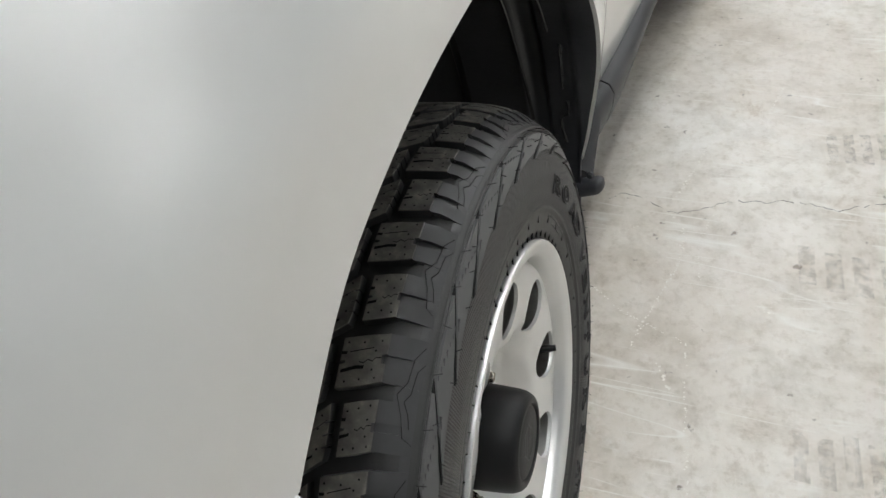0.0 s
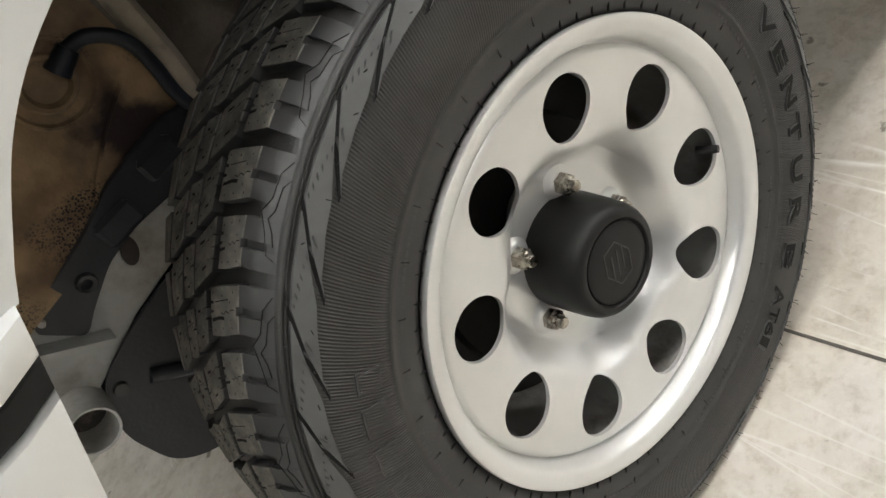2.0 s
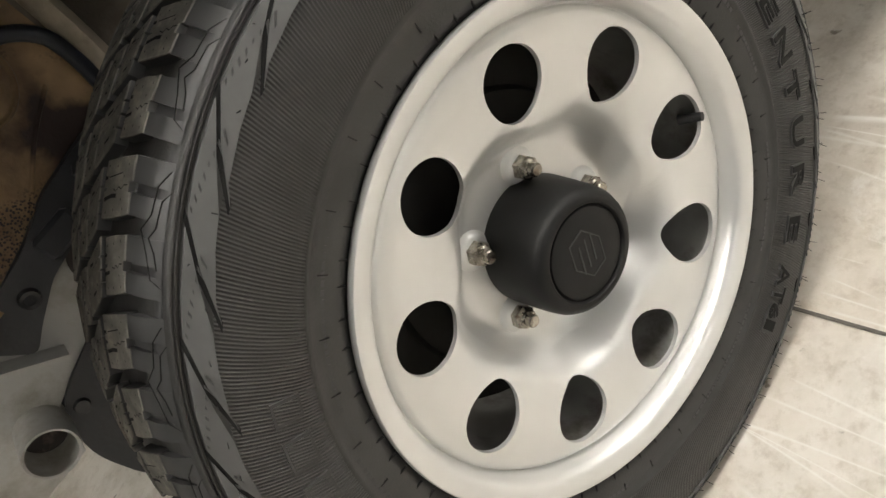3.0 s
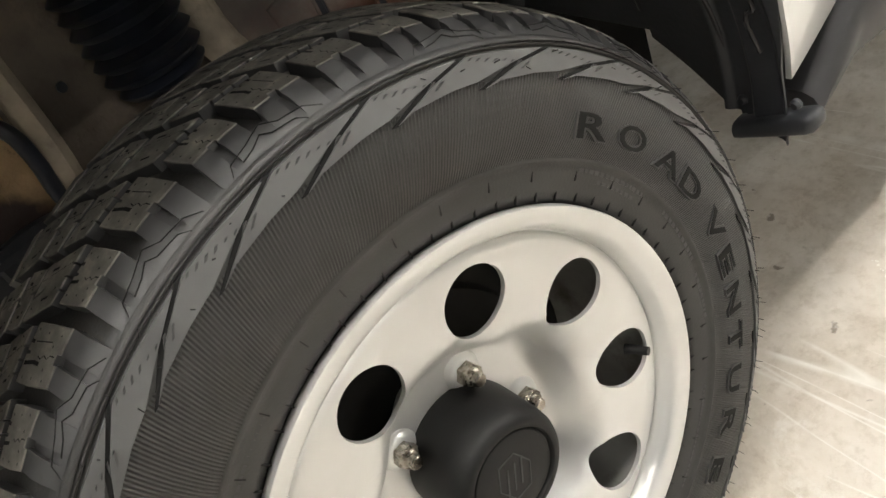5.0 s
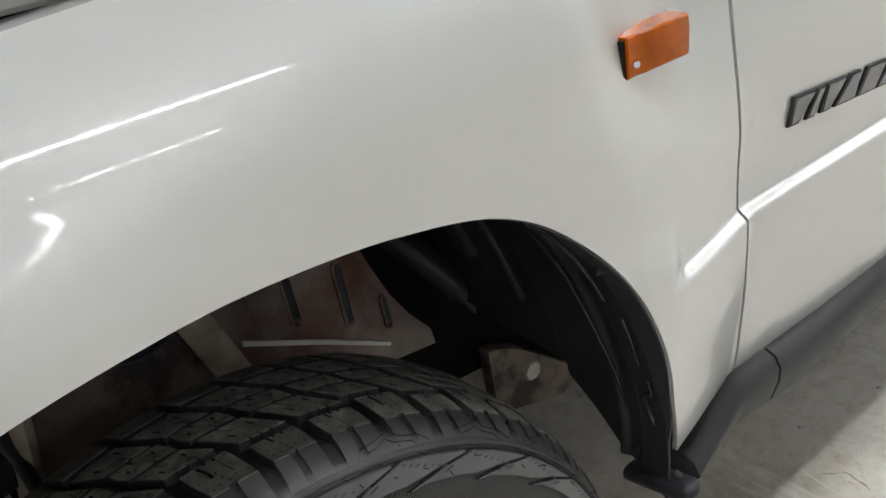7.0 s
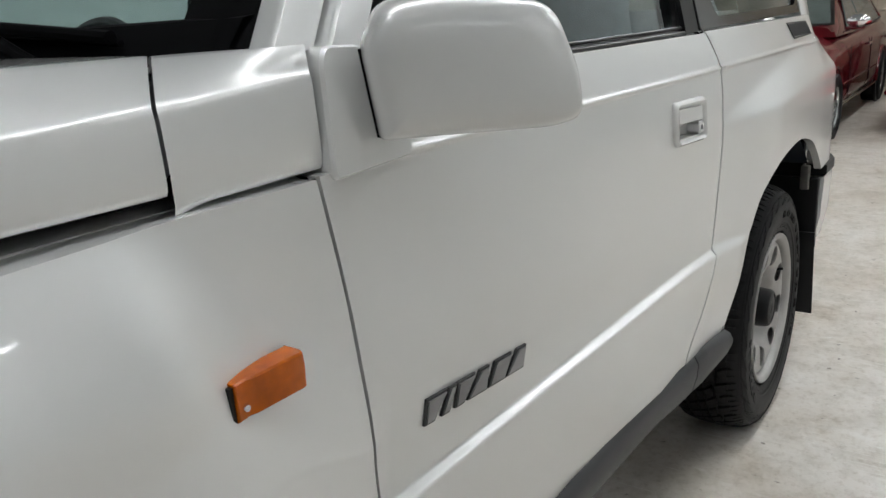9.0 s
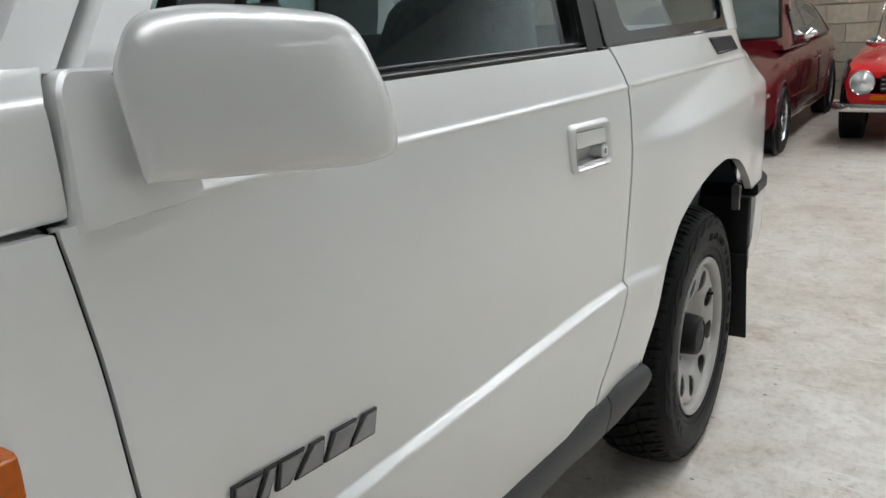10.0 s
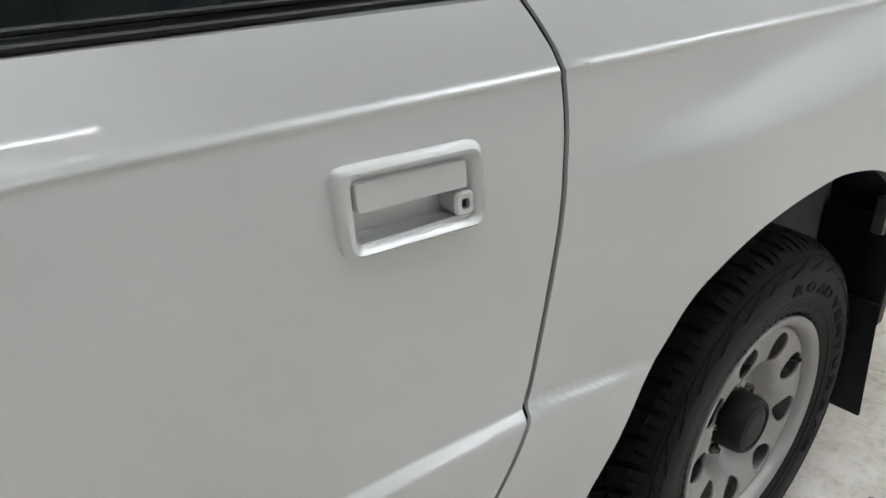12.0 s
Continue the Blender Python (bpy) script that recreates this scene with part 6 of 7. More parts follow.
def liner_at(k, y, lift=0.0):
    """A point on the liner: k along the arch from 0 (foot) to 1, y its depth."""
    i = k * 109
    q = np.array([np.interp(i, np.arange(110), LINE[:, c]) for c in (0, 1)])
    o = np.array([np.interp(i, np.arange(110), away[:, c]) for c in (0, 1)])
    p = -0.002 + 0.007 * float(smooth(0.050, 0.060, y)) + 0.009 * float(smooth(0.092, 0.102, y)) - 0.008 * float(smooth(0.118, 0.128, y)) - lift
    return (q[0] + o[0] * p, y, q[1] + o[1] * p)


def liner_band(name, k0, k1, y0, y1, ny, extra=0.0, mat=LINER, k_in=None):
    rows = []
    for lay in (0, 1):
        for u in np.linspace(0, 1, ny) if lay == 0 else np.linspace(1, 0, ny):
            row = []
            for k in np.linspace(k0 if k_in is None else k0 + (k_in - k0) * u, k1, 70):
                ya = float(np.interp(k * 109, np.arange(110), lip_y)) + 0.005 if y0 is None else y0
                x, y, z = liner_at(k, ya + (y1 - ya) * u, -extra - 0.003 * lay)
                row.append((x, y, z))
            rows.append(row)
    g = Geo().grid(rows, loop_u=True)
    for e in (0, 69):
        g.add([r[e] for r in rows], [tuple(range(len(rows)))])
    return g.done(name, mat, car, sharp=40)


liner_band("arch_liner", 0.0, 0.78, None, 0.130, 36, k_in=0.022)
liner_band("liner_inner_band", 0.022, 0.80, 0.128, 0.215, 10, 0.006, k_in=0.085)
liner_band("arch_inner_rear", 0.080, 0.86, 0.205, 0.56, 8, 0.022, k_in=0.10)
# two long swages and a shoulder on the dark inner part
for y, k0, k1, r in ((0.222, 0.11, 0.80, 0.010), (0.285, 0.16, 0.80, 0.008), (0.36, 0.2, 0.8, 0.012)):
    Geo().tube([liner_at(k, y, -0.020) for k in np.linspace(k0, k1, 40)], r, 10).done("inner_swage", LINER, car)
# pressed ribs of the liner with polished edges
for k0, k1, ya, yb in ((0.262, 0.46, 0.082, 0.098), (0.175, 0.245, 0.073, 0.069), (0.085, 0.66, 0.121, 0.150), (0.36, 0.43, 0.060, 0.062)):
    ks = np.linspace(k0, k1, 40)
    Geo().tube([liner_at(k, ya + (yb - ya) * (k - k0) / (k1 - k0), 0.0015) for k in ks], np.r_[0.0006, np.full(38, 0.0024), 0.0006], 8).done("liner_rib", LINEREDGE, car)
hook = [(0.155, 0.068), (0.135, 0.068), (0.131, 0.076), (0.118, 0.080), (0.090, 0.074)]
Geo().tube([liner_at(k, y, 0.0015) for k, y in spline(hook, 24)], 0.0024, 8).done("liner_rib", LINEREDGE, car)
# rolled foot of the liner
rows = []
for u, s in ((0.0, 0.2), (0.02, 0.62), (0.06, 0.9), (0.12, 1.0), (0.5, 1.0), (0.9, 0.95), (1.0, 0.9)):
    y = 0.020 + 0.098 * u
    cx, cz = 0.461, 0.357 - 0.03 * u
    row = []
    for k in np.linspace(0, 2 * math.pi, 16, endpoint=False):
        c, sn = math.cos(k), math.sin(k)
        row.append((cx + s * 0.0155 * math.copysign(abs(c) ** 0.7, c), y, cz + s * 0.0125 * math.copysign(abs(sn) ** 0.7, sn)))
    rows.append(row)
g = Geo().grid(rows, loop_v=True)
g.f += [tuple(range(16)), tuple(range(111, 95, -1))]
g.done("liner_foot", LINER, car, "", 50)
for k, y in ((0.045, 0.040), (0.030, 0.112), (0.335, 0.045)):
    x, y, z = liner_at(k, y)
    Geo().lathe([(0.0, -0.003), (0.0035, -0.003), (0.006, 0.0), (0.006, 0.004)], 12, "x", (x - 0.002, y, z)).done("liner_screw", LINER, car)
# inner wing: sheet behind the wheel, with pressed slots
def plate(name, outline, mat, depth=0.004, curve=None, label=""):
    ring = [(x, y, z) for x, y, z in outline]
    return Geo().prism(ring, (0, depth, 0)).done(name, mat, car, label, 30)


plate("inner_wing", [(0.095, 0.425, 0.90), (0.105, 0.425, 0.62), (0.13, 0.425, 0.50), (0.20, 0.425, 0.44), (0.405, 0.425, 0.41), (0.402, 0.425, 0.437), (0.372, 0.425, 0.480), (0.350, 0.425, 0.523), (0.330, 0.425, 0.58), (0.311, 0.425, 0.650), (0.320, 0.425, 0.68), (0.335, 0.425, 0.90)], RUSTY, label="oily brown inner wing sheet")
# bright slit below the sheet: its light is painted as a white strip
Geo().prism([(0.143, 0.419, 0.565), (0.24, 0.419, 0.512), (0.333, 0.419, 0.4555), (0.331, 0.419, 0.4505), (0.238, 0.419, 0.506), (0.141, 0.419, 0.559)], (0, 0.005, 0)).done("gap_light_strip", GAPLIGHT, car, "white strip standing in for light seen through the gap", flat=True)
# shallow pressed field with three slots
field = [(0.157, 0.627), (0.29, 0.656), (0.300, 0.648), (0.320, 0.579), (0.341, 0.52), (0.362, 0.479), (0.395, 0.432), (0.19, 0.46), (0.166, 0.56)]
g = Geo()
g.grid([[(0.27 + (x - 0.27) * s, 0.425 - d, 0.54 + (z - 0.54) * s) for x, z in field] for s, d in ((1.0, -0.001), (0.985, 0.0016), (0.96, 0.0022))], loop_v=True)
g.f.append(tuple(range(18, 27)))
g.done("pressed_field", RUSTY, car, "", 60)


def capsule(x, z0, z1, w, y, d, mat, name):
    ring = [(x + w * math.cos(k), z1 + w * math.sin(k)) for k in np.linspace(0, math.pi, 9)] + [(x + w * math.cos(k), z0 + w * math.sin(k)) for k in np.linspace(math.pi, 2 * math.pi, 9)]
    inner = [(x + (px - x) * 0.6, (pz - (z0 + z1) / 2) * 0.94 + (z0 + z1) / 2) for px, pz in ring]
    g = Geo().grid([[(px, y, pz) for px, pz in ring], [(px, y - d, pz) for px, pz in ring], [(px, y - d, pz) for px, pz in inner], [(px, y - d * 0.3, pz) for px, pz in inner]], loop_v=True)
    n = len(ring)
    g.f.append(tuple(range(3 * n, 4 * n)))
    return g.done(name, mat, car, "", 40)


for x, z0, z1, w in ((0.215, 0.552, 0.622, 0.0085), (0.284, 0.516, 0.599, 0.008), (0.338, 0.480, 0.523, 0.006)):
    capsule(x, z0, z1, w, 0.424, 0.0045, RUSTY, "pressed_slot")
    # dark strip that paints the shade inside the slot
    capsule(x, z0 + 0.010, z1, w * 0.55, 0.4225, 0.0012, BOOT, "slot_shade_strip")
    Geo().lathe([(0.0, -0.004), (0.003, -0.0034), (w * 0.7, 0.0)], 12, "y", (x, 0.4205, z0 + 0.001)).done("slot_end", UNDER, car)
for p in ((0.189, 0.424, 0.707), (0.24, 0.424, 0.707)):
    Geo().lathe([(0.0, -0.001), (0.0042, -0.001), (0.005, 0.003)], 14, "y", p).done("drain_hole", BOOT, car)
Geo().tube([(0.212 + 0.010 * math.cos(k), 0.4235, 0.648 + 0.010 * math.sin(k)) for k in np.linspace(math.pi, 2 * math.pi, 12)], 0.0016, 6).done("pressed_arc", RUSTY, car)
# rear corner of the bay: its shade is put into a near-black sheet
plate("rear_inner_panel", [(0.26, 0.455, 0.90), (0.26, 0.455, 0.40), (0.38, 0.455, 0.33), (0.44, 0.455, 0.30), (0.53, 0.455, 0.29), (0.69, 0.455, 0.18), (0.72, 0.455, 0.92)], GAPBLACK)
Geo().tube(spline([(0.33, 0.452, 0.66), (0.40, 0.448, 0.57), (0.47, 0.448, 0.47), (0.50, 0.45, 0.40)], 16), [0.004] * 2 + [0.022] * 11 + [0.012, 0.006, 0.002], 12).done("inner_swage", LINER, car)
# chassis bracket with a round hole
g = Geo()
g.prism([(0.490, 0.42, 0.343), (0.515, 0.42, 0.336), (0.55, 0.42, 0.316), (0.60, 0.42, 0.272), (0.682, 0.42, 0.196), (0.631, 0.42, 0.175), (0.490, 0.42, 0.22)], (0, 0.025, 0)).done("chassis_bracket", UNDER, car, flat=True)
Geo().lathe([(0.0, 0.0), (0.015, -0.001), (0.018, 0.004)], 20, "y", (0.570, 0.4175, 0.261)).done("bracket_plug", FRAMEWHITE, car)
# front part of the bay: stained sheet with two stiffening flanges
g = Geo()
rows = []
for z in np.linspace(0.46, 0.90, 18):
    rows.append([(x, 0.428 + 0.006 * math.sin(9 * z + 14 * x) - 0.06 * smooth(-0.10, -0.34, x), z) for x in np.linspace(-0.112, 0.125, 12)])
g.grid(rows)
g.grid([[(x, y + 0.004, z) for x, y, z in r] for r in rows])
g.done("front_inner_panel", UNDER, car, "stained brown inner wing sheet")
g = Geo()
rows = []
for z in np.linspace(0.535, 0.90, 16):
    rows.append([(x, 0.430 + 0.008 * math.sin(8 * z + 9 * x) - 0.035 * smooth(-0.22, -0.44, x), z) for x in np.linspace(-0.46, -0.105, 16)])
g.grid(rows)
g.grid([[(x, y + 0.004, z) for x, y, z in r] for r in rows])
g.done("front_corner_panel", RUSTBROWN, car, "rust-brown corner sheet with tar specks")
# round boss in the corner sheet
Geo().lathe([(0.0, 0.004), (0.020, 0.003), (0.024, -0.006), (0.028, -0.006), (0.031, 0.0), (0.040, 0.0), (0.043, -0.004), (0.046, -0.003), (0.048, 0.006)], 32, "y", (-0.200, 0.424, 0.689)).done("panel_boss", RUSTBROWN, car)
Geo().tube(spline([(-0.30, 0.42, 0.535), (-0.25, 0.422, 0.58), (-0.20, 0.424, 0.615), (-0.15, 0.424, 0.64)], 14), 0.0025, 6).done("seam_line", RUSTBROWN, car)


def flange(name, line, w, mat):
    pts = spline(line, 16)
    g = Geo()
    rows = []
    for p in pts:
        rows.append([p + d for d in (np.array([-w, 0.012, 0]), np.array([-w * 0.5, -0.010, 0.002]), np.array([w * 0.4, -0.014, 0.004]), np.array([w, -0.004, 0.0]), np.array([w, 0.02, 0]))])
    g.grid(rows, loop_v=True)
    g.done(name, mat, car, sharp=60)


flange("strut_flange", [(0.088, 0.412, 0.82), (0.092, 0.410, 0.725), (0.090, 0.408, 0.65), (0.102, 0.402, 0.60), (0.118, 0.398, 0.54)], 0.020, FLANGEDIRT)
flange("front_flange", [(-0.092, 0.416, 0.78), (-0.094, 0.414, 0.70), (-0.098, 0.412, 0.63), (-0.106, 0.410, 0.58), (-0.118, 0.410, 0.52)], 0.014, FLANGEDIRT)
# concertina boot of the strut
prof = []
for k in range(11):
    z = 0.628 + 0.0166 * k
    w = 0.90 if k == 0 else 1.0
    prof += [(0.0445 * w, z), (0.0525 * w, z + 0.0070), (0.0530 * w, z + 0.0084), (0.0450 * w, z + 0.0155)]
Geo().lathe([(0.0, 0.626)] + prof, 40, "z", (0.030, 0.418, 0.0)).done("strut_boot", BOOT, car, "black ribbed rubber strut boot", 60)
Geo().lathe([(0.0, -0.002), (0.0048, -0.002), (0.0055, 0.004)], 14, "y", (-0.054, 0.421, 0.674)).done("panel_hole", BOOT, car)
# brake hose and arms
Geo().tube(spline([(-0.165, 0.418, 0.700), (-0.140, 0.412, 0.697), (-0.117, 0.408, 0.672), (-0.114, 0.406, 0.637), (-0.118, 0.405, 0.60), (-0.113, 0.400, 0.565), (-0.11, 0.36, 0.52)], 30), 0.0080, 10).done("brake_hose", BOOT, car)
Geo().tube([(-0.185, 0.420, 0.690), (-0.160, 0.416, 0.700)], [0.014, 0.011], 10).done("hose_fitting", BOOT, car)
Geo().tube([(0.0, 0.20, 0.338), (0.0, 0.62, 0.35)], 0.035, 16).done("drive_shaft", SCREEN, car)
Geo().box((-0.05, 0.26, 0.22), (0.05, 0.62, 0.27), 0.012).done("lower_arm", BOOT, car)
Geo().tube([(-0.12, 0.24, 0.33), (-0.14, 0.62, 0.36)], 0.014, 10).done("track_rod", BOOT, car)
# chassis rail, its pale end plates and the towing tube
g = Geo()
rows = []
for x, y, z in spline([(-0.62, 0.47, 0.42), (-0.45, 0.47, 0.43), (-0.32, 0.47, 0.47), (-0.18, 0.47, 0.56), (0.1, 0.47, 0.60), (0.45, 0.50, 0.42), (0.7, 0.52, 0.38)], 30):
    y += 0.045 * float(smooth(-0.30, -0.15, x))
    rows.append([(x, y - 0.022, z - 0.05), (x, y - 0.026, z), (x, y - 0.022, z + 0.05), (x, y + 0.06, z + 0.05), (x, y + 0.06, z - 0.05)])
g.grid(rows, loop_v=True)
g.done("chassis_rail", BOOT, car)
g = Geo().prism([(-0.14, 0.434, 0.565), (-0.14, 0.434, 0.47), (-0.262, 0.434, 0.457), (-0.33, 0.434, 0.447), (-0.418, 0.434, 0.418), (-0.45, 0.434, 0.36), (-0.54, 0.434, 0.36), (-0.56, 0.434, 0.50), (-0.40, 0.434, 0.53), (-0.25, 0.434, 0.56)], (0, 0.02, 0))
g.done("rail_end_plate", FRAMEWHITE, car, "white oversprayed chassis end plate", flat=True)
ring = [(-0.277 + 0.011 * math.cos(k) + 0.006 * math.sin(k), 0.4325, 0.505 + 0.016 * math.sin(k)) for k in np.linspace(0, 2 * math.pi, 20, endpoint=False)]
Geo().prism(ring, (0, 0.004, 0)).done("plate_slot", UNDER, car, flat=True)
Geo().prism([(-0.425, 0.405, 0.507), (-0.362, 0.405, 0.454), (-0.358, 0.405, 0.459), (-0.420, 0.405, 0.513)], (0, 0.03, 0)).done("plate_flange", FRAMEWHITE, car, flat=True)
# black panel lying diagonally over the corner, with a raised pocket and clip
g = Geo()
ring = round_corners([(-0.100, 0.580), (-0.163, 0.588), (-0.238, 0.580), (-0.294, 0.560), (-0.379, 0.545), (-0.404, 0.527), (-0.374, 0.481), (-0.348, 0.497), (-0.30, 0.520), (-0.252, 0.527), (-0.193, 0.522), (-0.115, 0.54)], 0.010, 4)
g.prism([(x, 0.414, z) for x, z in ring], (0, 0.012, 0)).done("corner_guard", LINER, car, "black plastic guard panel")
Geo().box((-0.205, 0.404, 0.545), (-0.155, 0.416, 0.578), 0.006).done("guard_pocket", LINER, car)
Geo().box((-0.285, 0.407, 0.528), (-0.235, 0.416, 0.560), 0.005).done("guard_pocket", LINER, car)
Geo().lathe([(0.006, -0.005), (0.010, -0.006), (0.012, 0.0)], 16, "y", (-0.330, 0.413, 0.525)).done("guard_clip", LINEREDGE, car)
Geo().lathe([(0.0, -0.004), (0.004, -0.004), (0.005, 0.002)], 12, "y", (-0.39, 0.413, 0.53)).done("guard_screw", STEEL, car)
Geo().lathe([(0.0255, 0.08), (0.0262, 0.0), (0.0290, -0.001), (0.0300, 0.002), (0.0300, 0.08)], 32, "y", (-0.449, 0.380, 0.416)).done("tow_tube", FRAMEWHITE, car, "open white tube end")
Geo().lathe([(0.0, 0.05), (0.0258, 0.05)], 20, "y", (-0.449, 0.380, 0.416)).done("tube_inside", UNDER, car)
ring = round_corners([(-0.20, 0.47), (-0.262, 0.453), (-0.335, 0.446), (-0.416, 0.422), (-0.449, 0.358), (-0.444, 0.275), (-0.405, 0.237), (-0.20, 0.215)], 0.03, 5)
plate("splash_flap", [(x, 0.426 - 0.0 * x, z) for x, z in ring if x < -0.19], LINER, 0.006, label="black rubber splash flap")
Geo().tube([(-0.375, 0.424, 0.385), (-0.30, 0.424, 0.315)], 0.010, 10).done("flap_rib", LINER, car)
Geo().lathe([(0.0, -0.004), (0.008, -0.004), (0.010, 0.002)], 14, "y", (-0.405, 0.425, 0.402)).done("flap_button", LINEREDGE, car)
# rear wheel housing
g = Geo()
rows = []
for y in np.linspace(0.0, 0.42, 6):
    rows.append([(x * 1.0 + (x - 2.12) * 0.03, y + 0.012, z + 0.012 * (z > 0.5)) for x, z in spline(LIP2, 40)])
g.grid(rows)
g.done("rear_wheel_housing", BOOT, car)
plate("rear_inner_wall", [(1.60, 0.44, 0.36), (2.66, 0.44, 0.36), (2.66, 0.44, 0.82), (1.60, 0.44, 0.82)], BOOT)
Geo().tube([(2.2, 0.2, 0.338), (2.2, 1.4, 0.338)], 0.04, 14).done("rear_axle", BOOT, car)
# ---- other cars ----
def loft(sections, mat, name, parent, sharp=45, cap=True):
    """sections: x and a half outline of (y, z) from the sill up to the middle line; mirrored."""
    rows = []
    for x, half in sections:
        rows.append([(x, -y, z) for y, z in half] + [(x, y, z) for y, z in half[::-1]])
    g = Geo().grid(rows)
    n = len(rows[0])
    if cap:
        g.f += [tuple(range(n)), tuple((len(rows) - 1) * n + i for i in range(n - 1, -1, -1))]
    return g.done(name, mat, parent, sharp=sharp)


def road_wheel(parent, x, y, r, face, spokes, dark):
    out = -1 if y < 0 else 1
    w = Geo().lathe([(r * 0.62, 0.0), (r * 0.66, -0.012), (r * 0.8, -0.02), (r * 0.95, -0.008), (r, 0.02), (r, 0.16), (r * 0.6, 0.18)], 40).done("wheel", RUBBERDARK, parent)
    w.location = (x, y, r)
    if out > 0:
        w.rotation_euler = (0, 0, math.pi)
    Geo().lathe([(r * 0.64, -0.006), (r * 0.61, 0.012), (r * 0.58, 0.05), (r * 0.57, 0.12)], 32).done("rim", face, w)
    Geo().lathe([(0.0, 0.08), (r * 0.57, 0.08)], 32).done("wheel_back", dark, w)
    g = Geo()
    for k in range(spokes):
        a = 2 * math.pi * k / spokes
        c, s = math.cos(a), math.sin(a)
        wd0, wd1 = r * 0.10, r * 0.055
        ring = [(c * 0.12 * r - s * wd0, 0.022, s * 0.12 * r + c * wd0), (c * r * 0.61 - s * wd1, 0.006, s * r * 0.61 + c * wd1), (c * r * 0.61 + s * wd1, 0.006, s * r * 0.61 - c * wd1), (c * 0.12 * r + s * wd0, 0.022, s * 0.12 * r - c * wd0)]
        g.prism(ring, (0, 0.03, 0))
    g.lathe([(0.0, 0.0), (r * 0.13, 0.004), (r * 0.17, 0.02), (r * 0.17, 0.05)], 20)
    g.done("spokes", face, w, sharp=30)
    return w


# dark red saloon: nose towards -x
saloon = thing("saloon_car", "dark red four-door saloon with twin oval headlamps, parked", "car", (6.98, 1.54, 0.0))


def body_half(w, low, waist, shoulder, top, crown_y=0.35):
    return [(w * 0.90, low), (w * 0.97, low + 0.06), (w, low + 0.2), (w, waist - 0.06), (w * 0.985, waist), (w * 0.95, shoulder), (w * 0.86, (shoulder + top) / 2 + 0.01), (crown_y, top - 0.004), (0.0, top)]


def saloon_half(x):
    """Half section of the lower body: up the side, over the shoulder, across the bonnet with its flutes."""
    w = np.interp(x, [-0.87, -0.84, -0.77, -0.60, -0.3, 0.2, 2.6, 3.1, 3.32, 3.36], [0.46, 0.64, 0.77, 0.86, 0.89, 0.895, 0.895, 0.87, 0.80, 0.70])
    low = np.interp(x, [-0.87, -0.7, -0.4, 3.0, 3.36], [0.25, 0.21, 0.20, 0.20, 0.30])
    sh = np.interp(x, [-0.87, -0.82, -0.72, -0.5, 0.0, 0.5, 1.3, 2.3, 3.05, 3.3, 3.36], [0.50, 0.54, 0.59, 0.645, 0.715, 0.755, 0.785, 0.815, 0.83, 0.80, 0.74])
    up = np.interp(x, [-0.87, -0.5, 0.45, 1.3, 3.36], [0.05, 0.10, 0.13, 0.10, 0.07])
    half = [(w * 0.93, low), (w * 0.985, low + 0.04), (w, low + 0.13), (w * 1.003, sh - 0.22), (w * 0.996, sh - 0.12), (w * 0.980, sh - 0.05), (w * 0.955, sh - 0.016)]
    fade = float((1 - smooth(-0.2, 0.5, x)) * smooth(-0.87, -0.72, x))
    for u in np.linspace(0.92, 0.0, 22):
        y = u * w
        flute = 0.030 * math.exp(-((y - 0.70) / 0.085) ** 2) + 0.026 * math.exp(-((y - 0.47) / 0.075) ** 2)
        half.append((y, sh + up * (1 - (u / 0.92) ** 2) + fade * flute))
    return half


loft([(x, saloon_half(x)) for x in np.unique(np.r_[np.linspace(-0.87, -0.5, 16), np.linspace(-0.5, 0.6, 14), np.linspace(0.6, 3.36, 22)])], REDPAINT, "body", saloon, 60)
CAB_X, CAB_Z = [0.45, 0.80, 1.20, 1.50, 2.0, 2.5, 2.9, 3.25], [0.885, 1.05, 1.222, 1.258, 1.266, 1.235, 1.115, 0.90]
cab = []
for x in np.linspace(0.45, 3.25, 30):
    z = float(np.interp(x, CAB_X, CAB_Z))
    wt = 0.80 - 0.45 * (z - 0.80)
    cab.append((x, [(0.80, 0.79), (0.80 - 0.45 * 0.4 * (z - 0.80), 0.80 + 0.4 * (z - 0.80)), (wt, z - 0.055), (wt - 0.03, z - 0.022), (wt - 0.09, z - 0.008), (0.3, z), (0.0, z + 0.004)]))
loft(cab, REDPAINT, "roof", saloon, 60)


def screen_grid(grow, lift):
    rows = []
    for v in np.linspace(-0.045 - grow, 1 + grow, 7):
        row = []
        for u in np.linspace(-1, 1, 13):
            y = u * (0.73 - 0.13 * v + grow)
            x = 0.47 + 0.72 * v + 0.07 * u * u * (1 - v)
            row.append((x, y, float(np.interp(x, CAB_X, CAB_Z)) + lift - 0.022 * u * u))
        rows.append(row)
    return Geo().grid(rows)


